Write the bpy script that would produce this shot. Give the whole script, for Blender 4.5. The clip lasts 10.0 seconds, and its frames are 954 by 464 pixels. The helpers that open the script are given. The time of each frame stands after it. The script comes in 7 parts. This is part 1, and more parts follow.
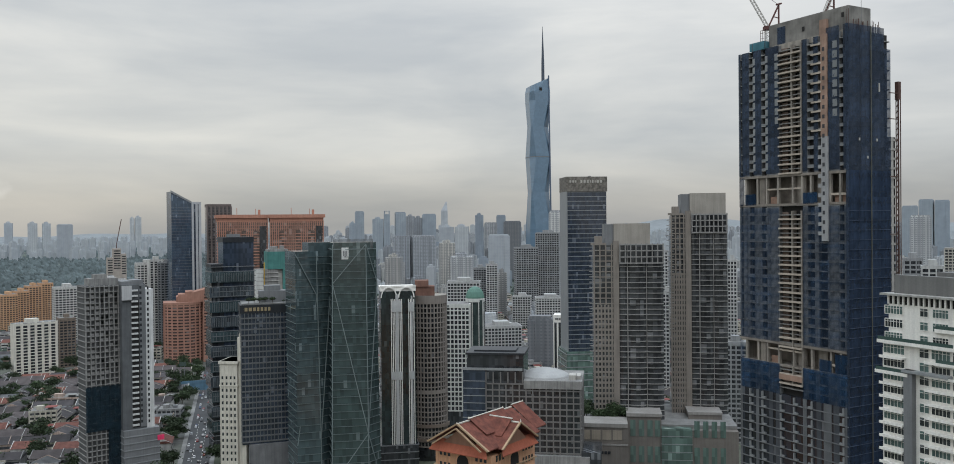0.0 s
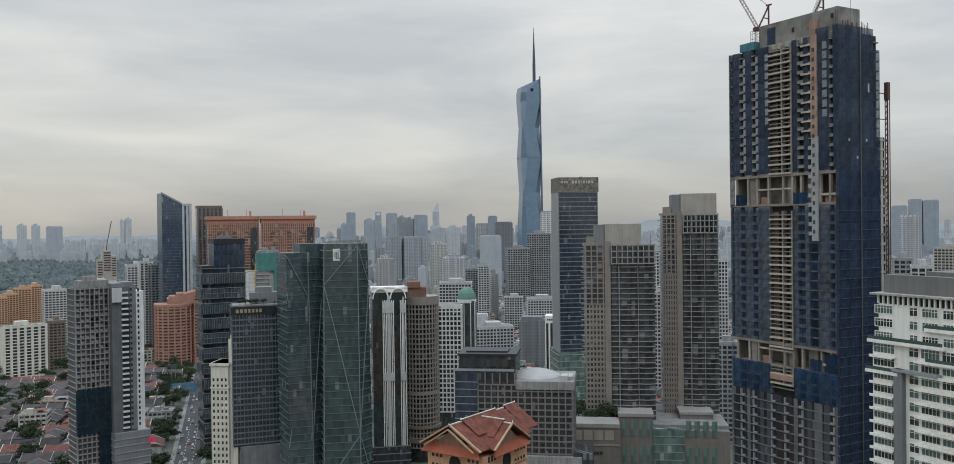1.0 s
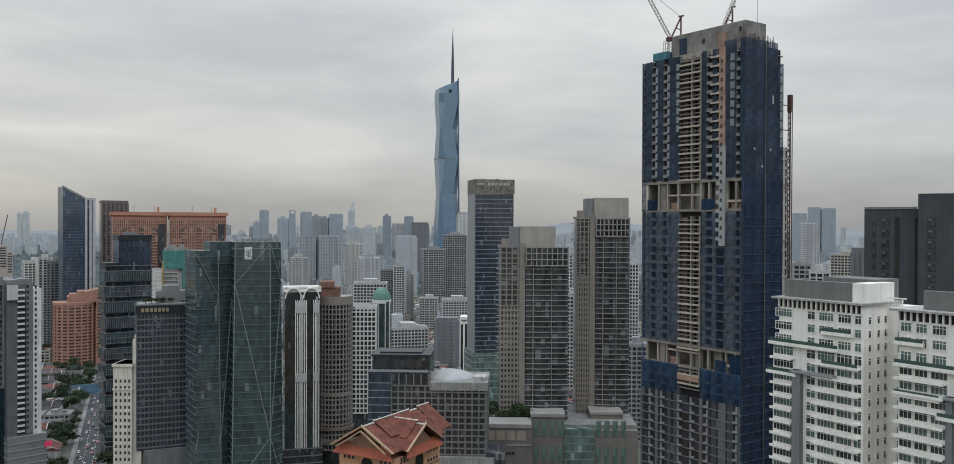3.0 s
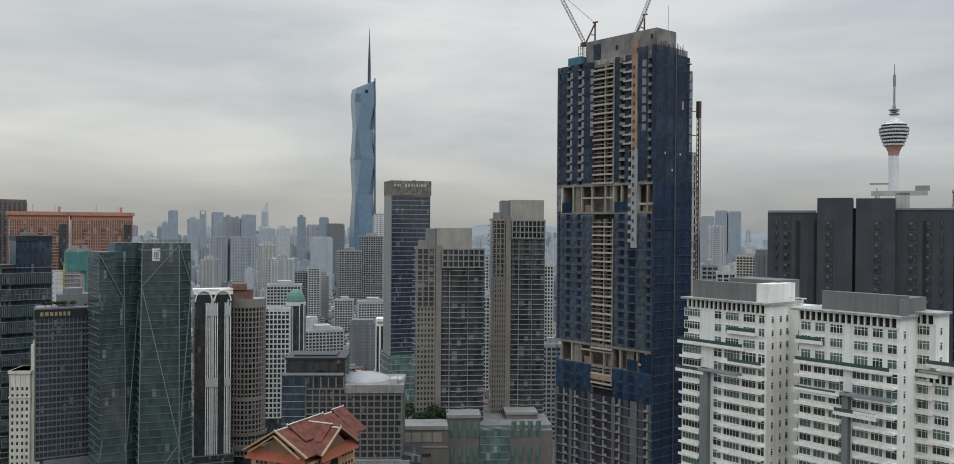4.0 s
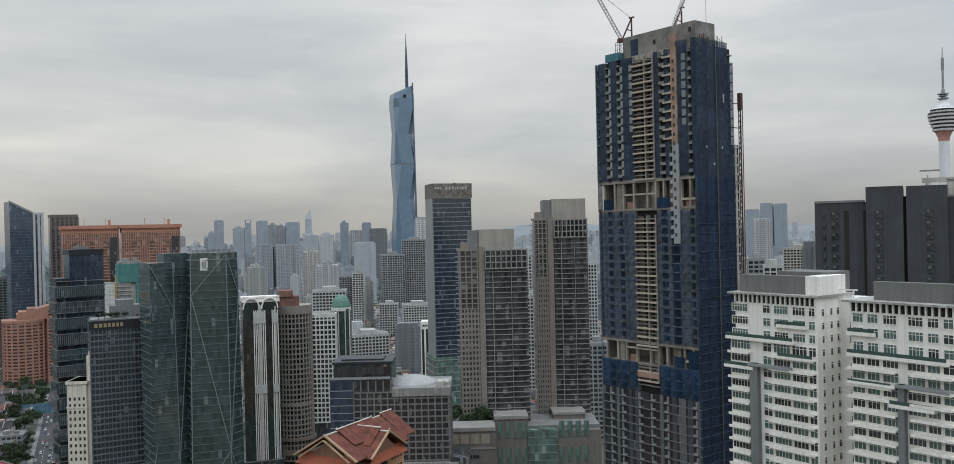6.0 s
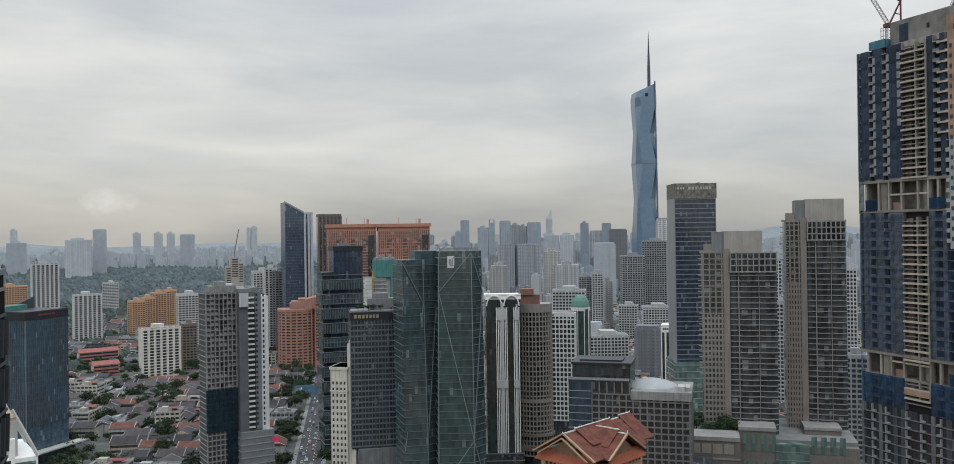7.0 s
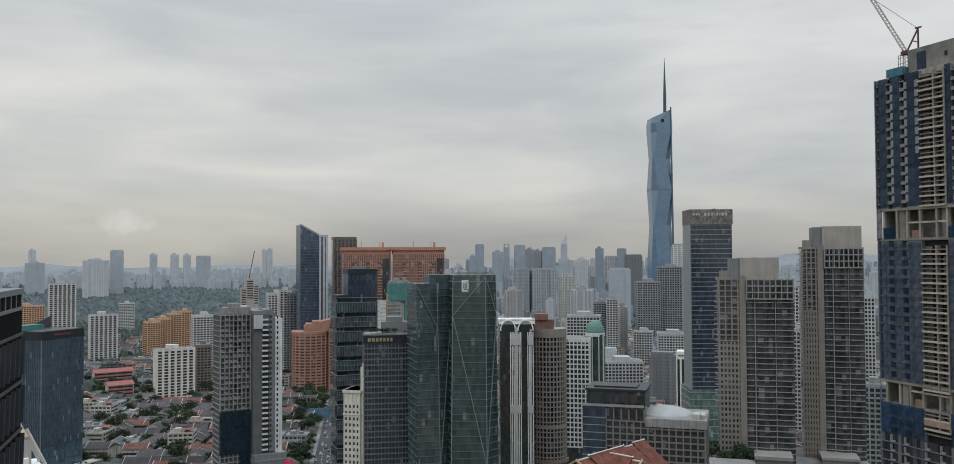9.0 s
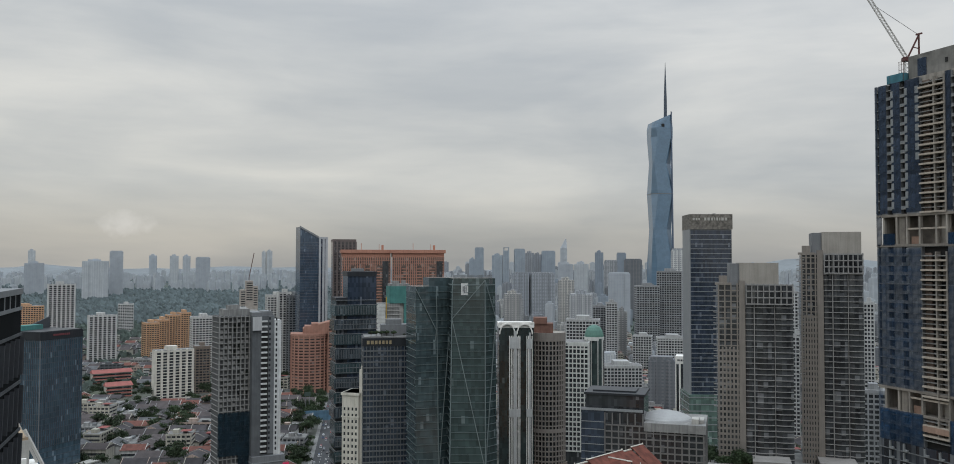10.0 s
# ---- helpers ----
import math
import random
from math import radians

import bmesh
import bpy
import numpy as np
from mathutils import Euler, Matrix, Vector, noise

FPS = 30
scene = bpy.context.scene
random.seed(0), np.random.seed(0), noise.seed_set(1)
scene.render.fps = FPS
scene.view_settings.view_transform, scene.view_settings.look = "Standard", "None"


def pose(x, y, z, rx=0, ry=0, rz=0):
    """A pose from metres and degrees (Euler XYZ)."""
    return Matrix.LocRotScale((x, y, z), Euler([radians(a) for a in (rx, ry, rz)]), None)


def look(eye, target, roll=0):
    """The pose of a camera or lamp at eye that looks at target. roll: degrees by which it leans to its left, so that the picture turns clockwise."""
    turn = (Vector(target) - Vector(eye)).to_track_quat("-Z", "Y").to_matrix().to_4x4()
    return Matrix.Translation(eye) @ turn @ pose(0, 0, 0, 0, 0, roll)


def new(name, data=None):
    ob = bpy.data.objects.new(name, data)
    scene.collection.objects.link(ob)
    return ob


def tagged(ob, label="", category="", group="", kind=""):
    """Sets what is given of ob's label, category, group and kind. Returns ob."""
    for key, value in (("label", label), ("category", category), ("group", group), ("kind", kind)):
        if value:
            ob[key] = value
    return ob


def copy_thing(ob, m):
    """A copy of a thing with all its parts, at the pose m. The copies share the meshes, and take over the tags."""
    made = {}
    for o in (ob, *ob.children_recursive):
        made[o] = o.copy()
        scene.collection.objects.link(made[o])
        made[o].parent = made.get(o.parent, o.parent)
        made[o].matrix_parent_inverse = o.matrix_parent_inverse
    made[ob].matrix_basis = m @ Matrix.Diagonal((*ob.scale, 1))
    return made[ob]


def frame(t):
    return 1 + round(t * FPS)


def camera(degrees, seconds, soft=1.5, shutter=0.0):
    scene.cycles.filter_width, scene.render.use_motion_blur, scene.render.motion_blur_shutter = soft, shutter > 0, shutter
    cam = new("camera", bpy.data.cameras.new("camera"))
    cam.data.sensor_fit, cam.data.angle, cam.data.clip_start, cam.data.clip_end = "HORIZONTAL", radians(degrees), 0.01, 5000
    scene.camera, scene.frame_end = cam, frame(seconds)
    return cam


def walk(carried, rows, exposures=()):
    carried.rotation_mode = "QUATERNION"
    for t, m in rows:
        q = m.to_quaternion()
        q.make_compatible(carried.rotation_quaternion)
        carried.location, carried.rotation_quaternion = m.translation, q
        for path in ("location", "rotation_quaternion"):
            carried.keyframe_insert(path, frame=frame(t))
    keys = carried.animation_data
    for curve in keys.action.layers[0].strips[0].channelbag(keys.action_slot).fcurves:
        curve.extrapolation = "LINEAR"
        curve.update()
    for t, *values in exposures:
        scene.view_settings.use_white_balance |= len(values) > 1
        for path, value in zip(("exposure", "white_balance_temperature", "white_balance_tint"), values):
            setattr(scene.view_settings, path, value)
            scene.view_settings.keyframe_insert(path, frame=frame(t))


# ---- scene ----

# ---------------------------------------------------------------- camera
EYE = 155.0
cam = camera(58.6, 10.0, soft=0.9)
ROWS = [
    (0.0, 0.0, -0.531, 0.544), (0.5, -0.235, -0.461, 0.604), (1.0, -0.567, -0.477, 0.689), (1.5, -1.878, -0.401, 0.588),
    (2.0, -3.445, -0.393, 0.545), (2.5, -4.92, -0.41, 0.175), (3.8, -10.17, -0.389, -0.525), (4.0, -11.828, -0.3, -0.457),
    (4.5, -14.448, -0.227, -0.366), (5.0, -15.056, -0.162, -0.558), (5.2, -15.256, -0.137, -0.473),
    (6.3, -3.034, -0.029, 1.864), (6.5, 1.682, 0.154, 1.82), (7.0, 7.044, 0.121, 0.792), (7.5, 8.008, -1.227, 0.77),
    (8.0, 8.013, -1.261, 0.873), (8.5, 7.969, -0.583, 0.815), (9.0, 8.026, 1.756, 0.25), (9.5, 7.97, 2.017, -0.245),
    (10.0, 8.015, 1.975, -0.144),
]
walk(cam, [(t, pose(0, 0, EYE, 0, 0, yaw) @ pose(0, 0, 0, pitch) @ pose(0, 0, 0, 0, roll) @ pose(0, 0, 0, 90)) for t, yaw, pitch, roll in ROWS],
     exposures=[(0.0, 0.04), (5.2, 0.0), (7.0, 0.06), (8.5, 0.06), (9.0, -0.05), (9.5, -0.12), (10.0, -0.12)])

# ---------------------------------------------------------------- world and light
world = bpy.data.worlds.new("overcast_sky")
scene.world = world
world.use_nodes = True


def wire(tree, kind, **inputs):
    """A node with its inputs set or linked, by input name (underscores for spaces) or by i0, i1 ..."""
    node = tree.nodes.new(kind)
    for key, value in inputs.items():
        slot = node.inputs[int(key[1:])] if key[0] == "i" and key[1:].isdigit() else node.inputs[key.replace("_", " ")]
        if isinstance(value, bpy.types.NodeSocket):
            tree.links.new(value, slot)
        else:
            slot.default_value = value
    return node


def ramp(tree, fac, stops):
    node = tree.nodes.new("ShaderNodeValToRGB")
    while len(node.color_ramp.elements) < len(stops):
        node.color_ramp.elements.new(0.5)
    for el, (p, c) in zip(node.color_ramp.elements, stops):
        el.position, el.color = p, (*c, 1)
    tree.links.new(fac, node.inputs[0])
    return node.outputs[0]


def math_node(tree, op, a, b=0.0):
    node = wire(tree, "ShaderNodeMath", i0=a, i1=b)
    node.operation = op
    return node.outputs[0]


def mix_rgb(tree, fac, a, b, blend="MIX"):
    node = wire(tree, "ShaderNodeMixRGB", i0=fac, i1=a, i2=b)
    node.blend_type = blend
    return node.outputs[0]


SUN_EL, SUN_AZ = radians(58), radians(205)
wt = world.node_tree
wt.nodes.clear()
sky = wt.nodes.new("ShaderNodeTexSky")
sky.sky_type, sky.sun_disc = "NISHITA", False
sky.sun_elevation, sky.sun_rotation = SUN_EL, SUN_AZ
coords = wt.nodes.new("ShaderNodeTexCoord").outputs["Generated"]
split = wire(wt, "ShaderNodeSeparateXYZ", i0=coords)
up = split.outputs[2]
layer = ramp(wt, up, [(0.0, (0.41, 0.405, 0.39)), (0.03, (0.495, 0.485, 0.455)), (0.09, (0.64, 0.645, 0.625)), (0.30, (0.69, 0.715, 0.73)), (1.0, (1.84, 2.10, 2.37))])
flat = wire(wt, "ShaderNodeMapping", Vector=coords, Scale=(2.0, 2.0, 9.0), Location=(0.4, 0.1, 0.3)).outputs[0]
big = wire(wt, "ShaderNodeTexNoise", Vector=flat, Scale=1.3, Detail=5.0, Roughness=0.5, Distortion=0.3).outputs[0]
soft = ramp(wt, big, [(0.34, (0.82, 0.845, 0.88)), (0.5, (0.99, 0.995, 1.0)), (0.67, (1.19, 1.17, 1.14))])
clouds = mix_rgb(wt, 1.0, layer, soft, "MULTIPLY")
fine = wire(wt, "ShaderNodeMapping", Vector=coords, Scale=(5.0, 5.0, 30.0)).outputs[0]
streaks = wire(wt, "ShaderNodeTexNoise", Vector=fine, Scale=1.5, Detail=6.0, Roughness=0.6).outputs[0]
clouds = mix_rgb(wt, 1.0, clouds, ramp(wt, streaks, [(0.3, (0.965, 0.97, 0.975)), (0.7, (1.035, 1.03, 1.02))]), "MULTIPLY")
clouds = mix_rgb(wt, 1.0, clouds, ramp(wt, math_node(wt, "ADD", math_node(wt, "MULTIPLY", split.outputs[0], 0.5), 0.5), [(0.2, (1.03, 1.02, 1.0)), (0.55, (1.0, 1.0, 1.0)), (0.68, (0.93, 0.94, 0.96)), (0.85, (0.78, 0.81, 0.86))]), "MULTIPLY")
puff_dir = Vector((math.sin(radians(-30.3)), math.cos(radians(-30.3)), 0.040)).normalized()
off = wire(wt, "ShaderNodeVectorMath", i0=coords, i1=puff_dir)
off.operation = "SUBTRACT"
off = wire(wt, "ShaderNodeMapping", Vector=off.outputs[0], Scale=(1, 1, 2.6)).outputs[0]
far_off = wire(wt, "ShaderNodeVectorMath", i0=off)
far_off.operation = "LENGTH"
puff_n = wire(wt, "ShaderNodeTexNoise", Vector=coords, Scale=60.0, Detail=4.0).outputs[0]
puff = ramp(wt, math_node(wt, "ADD", far_off.outputs["Value"], math_node(wt, "MULTIPLY", math_node(wt, "SUBTRACT", puff_n, 0.5), 0.06)), [(0.006, (0.55, 0.55, 0.55)), (0.034, (0, 0, 0))])
clouds = mix_rgb(wt, puff, clouds, (0.80, 0.78, 0.74, 1))
cloud_bg = wire(wt, "ShaderNodeBackground", Color=clouds, Strength=1.0)
sky_bg = wire(wt, "ShaderNodeBackground", Color=sky.outputs[0], Strength=0.08)
both = wire(wt, "ShaderNodeMixShader", i0=0.93, i1=sky_bg.outputs[0], i2=cloud_bg.outputs[0])
wire(wt, "ShaderNodeOutputWorld", Surface=both.outputs[0])

sun = new("sun", bpy.data.lights.new("sun", "SUN"))
sun.data.energy, sun.data.angle, sun.data.color = 0.7, radians(25), (1.0, 0.985, 0.96)
sun.matrix_world = look((0, 0, 0), (math.sin(-SUN_AZ) * -math.cos(SUN_EL), -math.cos(SUN_AZ) * math.cos(SUN_EL), -math.sin(SUN_EL)))

# ---------------------------------------------------------------- materials
MATS = {}


def surface(name, col, rough=0.8, metal=0.0, var=0.12, scale=0.15, streak=0.12, bump=0.15, per_object=0.0, grain=2.5, island=0.0, spec=0.35):
    """A weathered opaque surface: broad patches, fine grain, rain streaks, a little relief."""
    if name in MATS:
        return MATS[name]
    m = MATS[name] = bpy.data.materials.new(name)
    m.use_nodes = True
    t = m.node_tree
    bsdf = t.nodes["Principled BSDF"]
    at = t.nodes.new("ShaderNodeTexCoord").outputs["Object"]
    info = t.nodes.new("ShaderNodeObjectInfo")
    broad = wire(t, "ShaderNodeTexNoise", Vector=at, Scale=scale, Detail=4.0).outputs[0]
    small = wire(t, "ShaderNodeTexNoise", Vector=at, Scale=grain, Detail=5.0, Roughness=0.65).outputs[0]
    run = wire(t, "ShaderNodeTexNoise", Vector=wire(t, "ShaderNodeMapping", Vector=at, Scale=(1.1, 1.1, 0.05)).outputs[0], Scale=1.0, Detail=4.0).outputs[0]
    c = mix_rgb(t, 1.0, (*col, 1), ramp(t, broad, [(0.3, (1 - var,) * 3), (0.7, (1 + var,) * 3)]), "MULTIPLY")
    c = mix_rgb(t, 1.0, c, ramp(t, run, [(0.35, (1 - streak,) * 3), (0.6, (1.03,) * 3)]), "MULTIPLY")
    c = mix_rgb(t, 1.0, c, ramp(t, small, [(0.25, (0.88,) * 3), (0.75, (1.1,) * 3)]), "MULTIPLY")
    if per_object:
        c = mix_rgb(t, 1.0, c, ramp(t, info.outputs["Random"], [(0.0, (1 - per_object,) * 3), (1.0, (1 + per_object,) * 3)]), "MULTIPLY")
    if island:
        c = mix_rgb(t, 1.0, c, ramp(t, t.nodes.new("ShaderNodeNewGeometry").outputs["Random Per Island"], [(0.0, (1 - island,) * 3), (1.0, (1 + island,) * 3)]), "MULTIPLY")
    t.links.new(c, bsdf.inputs["Base Color"])
    bsdf.inputs["Roughness"].default_value, bsdf.inputs["Metallic"].default_value = rough, metal
    bsdf.inputs["Specular IOR Level"].default_value = spec
    if bump:
        b = wire(t, "ShaderNodeBump", Height=small, Strength=bump, Distance=0.05)
        t.links.new(b.outputs[0], bsdf.inputs["Normal"])
    return m


def glazing(name, col, cell=(1.5, 3.4), rough=0.12, contrast=0.4, blinds=0.05, spec=0.75, mottle=0.25):
    """Facade glass: each pane in its cell is a little lighter or darker, a few have pale blinds, and the panes are not quite even."""
    if name in MATS:
        return MATS[name]
    m = MATS[name] = bpy.data.materials.new(name)
    m.use_nodes = True
    t = m.node_tree
    bsdf = t.nodes["Principled BSDF"]
    at = t.nodes.new("ShaderNodeTexCoord").outputs["Object"]
    s = wire(t, "ShaderNodeSeparateXYZ", i0=at)
    along = math_node(t, "FLOOR", math_node(t, "DIVIDE", math_node(t, "ADD", s.outputs[0], math_node(t, "MULTIPLY", s.outputs[1], 1.013)), cell[0]))
    level = math_node(t, "FLOOR", math_node(t, "DIVIDE", s.outputs[2], cell[1]))
    key = wire(t, "ShaderNodeCombineXYZ", i0=along, i1=level).outputs[0]
    white = t.nodes.new("ShaderNodeTexWhiteNoise")
    t.links.new(key, white.inputs["Vector"])
    rnd = white.outputs["Value"]
    c = mix_rgb(t, 1.0, (*col, 1), ramp(t, rnd, [(0.0, (1 - contrast,) * 3), (1.0, (1 + contrast,) * 3)]), "MULTIPLY")
    pale = tuple(min(0.5, 0.12 + 2.0 * v) for v in col)
    c = mix_rgb(t, ramp(t, rnd, [(1 - blinds, (0, 0, 0)), (1 - blinds + 0.01, (0.6, 0.6, 0.6))]), c, (*pale, 1))
    broad = wire(t, "ShaderNodeTexNoise", Vector=at, Scale=0.06, Detail=4.0).outputs[0]
    c = mix_rgb(t, 1.0, c, ramp(t, broad, [(0.3, (1 - mottle,) * 3), (0.7, (1 + mottle,) * 3)]), "MULTIPLY")
    t.links.new(c, bsdf.inputs["Base Color"])
    bsdf.inputs["Roughness"].default_value = rough
    bsdf.inputs["IOR"].default_value = 1.5
    bsdf.inputs["Specular IOR Level"].default_value = spec
    wob = wire(t, "ShaderNodeTexNoise", Vector=at, Scale=0.5, Detail=2.0).outputs[0]
    t.links.new(wire(t, "ShaderNodeBump", Height=wob, Strength=0.05, Distance=0.2).outputs[0], bsdf.inputs["Normal"])
    return m


def netting(name, col, gap, per_object=0.2):
    """Debris netting: a weathered weave that lets some of what stands behind show through."""
    if name in MATS:
        return MATS[name]
    m = surface(name, col, 0.95, var=0.3, scale=0.22, streak=0.25, per_object=per_object, grain=0.9, spec=0.1)
    t = m.node_tree
    bsdf, out = t.nodes["Principled BSDF"], t.nodes["Material Output"]
    at = t.nodes.new("ShaderNodeTexCoord").outputs["Object"]
    slack = wire(t, "ShaderNodeTexNoise", Vector=at, Scale=0.35, Detail=5.0).outputs[0]
    thin = ramp(t, slack, [(0.32, (gap * 0.35,) * 3), (0.68, (min(0.9, gap * 1.6),) * 3)])
    clear = t.nodes.new("ShaderNodeBsdfTransparent")
    t.links.new(wire(t, "ShaderNodeMixShader", i0=thin, i1=bsdf.outputs[0], i2=clear.outputs[0]).outputs[0], out.inputs["Surface"])
    return m


def far_facade(name, wall, pane, cell=(3.6, 3.3), frac=0.45):
    """Walls of far buildings: rows of small windows, too far off for more; the colours given hold haze."""
    if name in MATS:
        return MATS[name]
    m = MATS[name] = bpy.data.materials.new(name)
    m.use_nodes = True
    t = m.node_tree
    bsdf = t.nodes["Principled BSDF"]
    at = t.nodes.new("ShaderNodeTexCoord").outputs["Object"]
    rnd = t.nodes.new("ShaderNodeObjectInfo").outputs["Random"]
    s = wire(t, "ShaderNodeSeparateXYZ", i0=at)
    along = math_node(t, "ADD", s.outputs[0], s.outputs[1])
    fx = math_node(t, "FRACT", math_node(t, "DIVIDE", along, cell[0]))
    fz = math_node(t, "FRACT", math_node(t, "DIVIDE", s.outputs[2], cell[1]))
    win = math_node(t, "MULTIPLY", math_node(t, "LESS_THAN", fx, 0.62), math_node(t, "LESS_THAN", fz, frac))
    groove = math_node(t, "GREATER_THAN", math_node(t, "FRACT", math_node(t, "DIVIDE", along, cell[0] * 4)), 0.8)
    base = mix_rgb(t, 1.0, (*wall, 1), ramp(t, rnd, [(0.0, (0.68, 0.7, 0.74)), (0.35, (0.9, 0.9, 0.9)), (0.7, (1.12, 1.1, 1.06)), (1.0, (0.8, 0.84, 0.9))]), "MULTIPLY")
    fold = math_node(t, "GREATER_THAN", math_node(t, "FRACT", math_node(t, "DIVIDE", math_node(t, "ADD", along, math_node(t, "MULTIPLY", rnd, 9.0)), cell[0] * 1.7)), 0.6)
    base = mix_rgb(t, math_node(t, "MULTIPLY", math_node(t, "MAXIMUM", groove, fold), 0.62), base, (*pane, 1))
    broad = wire(t, "ShaderNodeTexNoise", Vector=at, Scale=0.05, Detail=5.0).outputs[0]
    base = mix_rgb(t, 1.0, base, ramp(t, broad, [(0.3, (0.85,) * 3), (0.7, (1.1,) * 3)]), "MULTIPLY")
    upward = wire(t, "ShaderNodeSeparateXYZ", i0=t.nodes.new("ShaderNodeNewGeometry").outputs["Normal"]).outputs[2]
    side = math_node(t, "LESS_THAN", upward, 0.5)
    c = mix_rgb(t, math_node(t, "MULTIPLY", win, side), base, (*pane, 1))
    t.links.new(c, bsdf.inputs["Base Color"])
    bsdf.inputs["Roughness"].default_value = 0.7
    return m


white_paint = surface("white_paint", (0.77, 0.745, 0.695), 0.6, streak=0.10, var=0.05)
pale_concrete = surface("pale_concrete", (0.40, 0.385, 0.355), 0.85)
beige_concrete = surface("beige_concrete", (0.265, 0.25, 0.233), 0.85, var=0.1)
grey_concrete = surface("grey_concrete", (0.24, 0.235, 0.225), 0.9, var=0.25, streak=0.3)
raw_concrete = surface("raw_concrete", (0.30, 0.27, 0.235), 0.9, var=0.25, streak=0.3)
dark_concrete = surface("dark_concrete", (0.05, 0.054, 0.06), 0.85, var=0.15, streak=0.15)
dark_metal = surface("dark_metal", (0.03, 0.033, 0.038), 0.45, 0.3)
grey_cladding = surface("grey_cladding", (0.24, 0.25, 0.255), 0.5, var=0.06, streak=0.08)
mid_grey = surface("mid_grey_paint", (0.17, 0.175, 0.18), 0.6)
roof_grey = surface("roof_grey", (0.19, 0.187, 0.18), 0.9, var=0.25)
brown_stone = surface("brown_stone", (0.17, 0.135, 0.11), 0.75)
orange_paint = surface("orange_paint", (0.52, 0.31, 0.18), 0.85)
peach_plaster = surface("peach_plaster", (0.58, 0.32, 0.19), 0.85, streak=0.2)
clay_tiles = surface("clay_tiles", (0.125, 0.05, 0.038), 0.85, var=0.3, scale=0.4, bump=0.4, streak=0.05, per_object=0.12)
dark_tiles = surface("dark_tiles", (0.05, 0.045, 0.047), 0.9, var=0.3, per_object=0.3)
red_sheet = surface("red_sheet", (0.19, 0.05, 0.042), 0.7, per_object=0.25)
steel_paint = surface("steel_paint", (0.45, 0.43, 0.40), 0.5, 0.2)
rust_steel = surface("rust_steel", (0.10, 0.055, 0.045), 0.8)
red_steel = surface("red_steel", (0.10, 0.04, 0.035), 0.7)
blue_net = netting("blue_net", (0.038, 0.052, 0.078), 0.16)
mid_net = netting("mid_net", (0.024, 0.045, 0.082), 0.55, 0.4)
side_net = netting("side_net", (0.024, 0.038, 0.066), 0.1, 0.15)
bright_net = netting("bright_net", (0.017, 0.042, 0.084), 0.3, 0.3)
green_net = surface("green_net", (0.07, 0.20, 0.18), 0.95, var=0.2, per_object=0.1)
# near-black painted as shade inside openings; also the black of car tyres
shade_and_tyre_black = surface("shade_and_tyre_black", (0.025, 0.024, 0.023), 0.95, bump=0)
asphalt = surface("asphalt", (0.06, 0.061, 0.063), 0.95, var=0.2, scale=0.05)
leaf = surface("leaf", (0.035, 0.055, 0.024), 0.8, var=0.35, scale=0.4, bump=0, per_object=0.25, island=0.45)
bark = surface("bark", (0.07, 0.055, 0.04), 0.95)
copper_green = surface("copper_green", (0.10, 0.20, 0.16), 0.7)
sign_gold = surface("sign_gold", (0.34, 0.27, 0.16), 0.5)
sign_white = surface("sign_white", (0.6, 0.6, 0.58), 0.6)
sign_pink = surface("sign_pink", (0.75, 0.05, 0.14), 0.6)
sign_blue = surface("sign_blue", (0.09, 0.17, 0.24), 0.6, var=0.3)

dark_glass = glazing("dark_glass", (0.034, 0.037, 0.041))
navy_glass = glazing("navy_glass", (0.028, 0.038, 0.056), contrast=0.35, blinds=0.03)
green_glass = glazing("green_glass", (0.037, 0.056, 0.055), (1.6, 3.9), contrast=0.3, blinds=0.02)
teal_glass = glazing("teal_glass", (0.044, 0.065, 0.07), (1.6, 3.9), contrast=0.3, blinds=0.03)
window_glass = glazing("window_glass", (0.03, 0.036, 0.038), (1.2, 1.3), contrast=0.7, blinds=0.18)
aqua_glass = glazing("aqua_glass", (0.085, 0.135, 0.125), (1.2, 1.3), contrast=0.4, blinds=0.1)
sky_glass = glazing("sky_glass", (0.112, 0.182, 0.252), (4.0, 4.5), contrast=0.05, blinds=0.0, rough=0.1, mottle=0.06, spec=1.0)
mall_glass = glazing("mall_glass", (0.10, 0.15, 0.13), (2.0, 4.0), contrast=0.35, blinds=0.05)

# ---------------------------------------------------------------- mesh tools


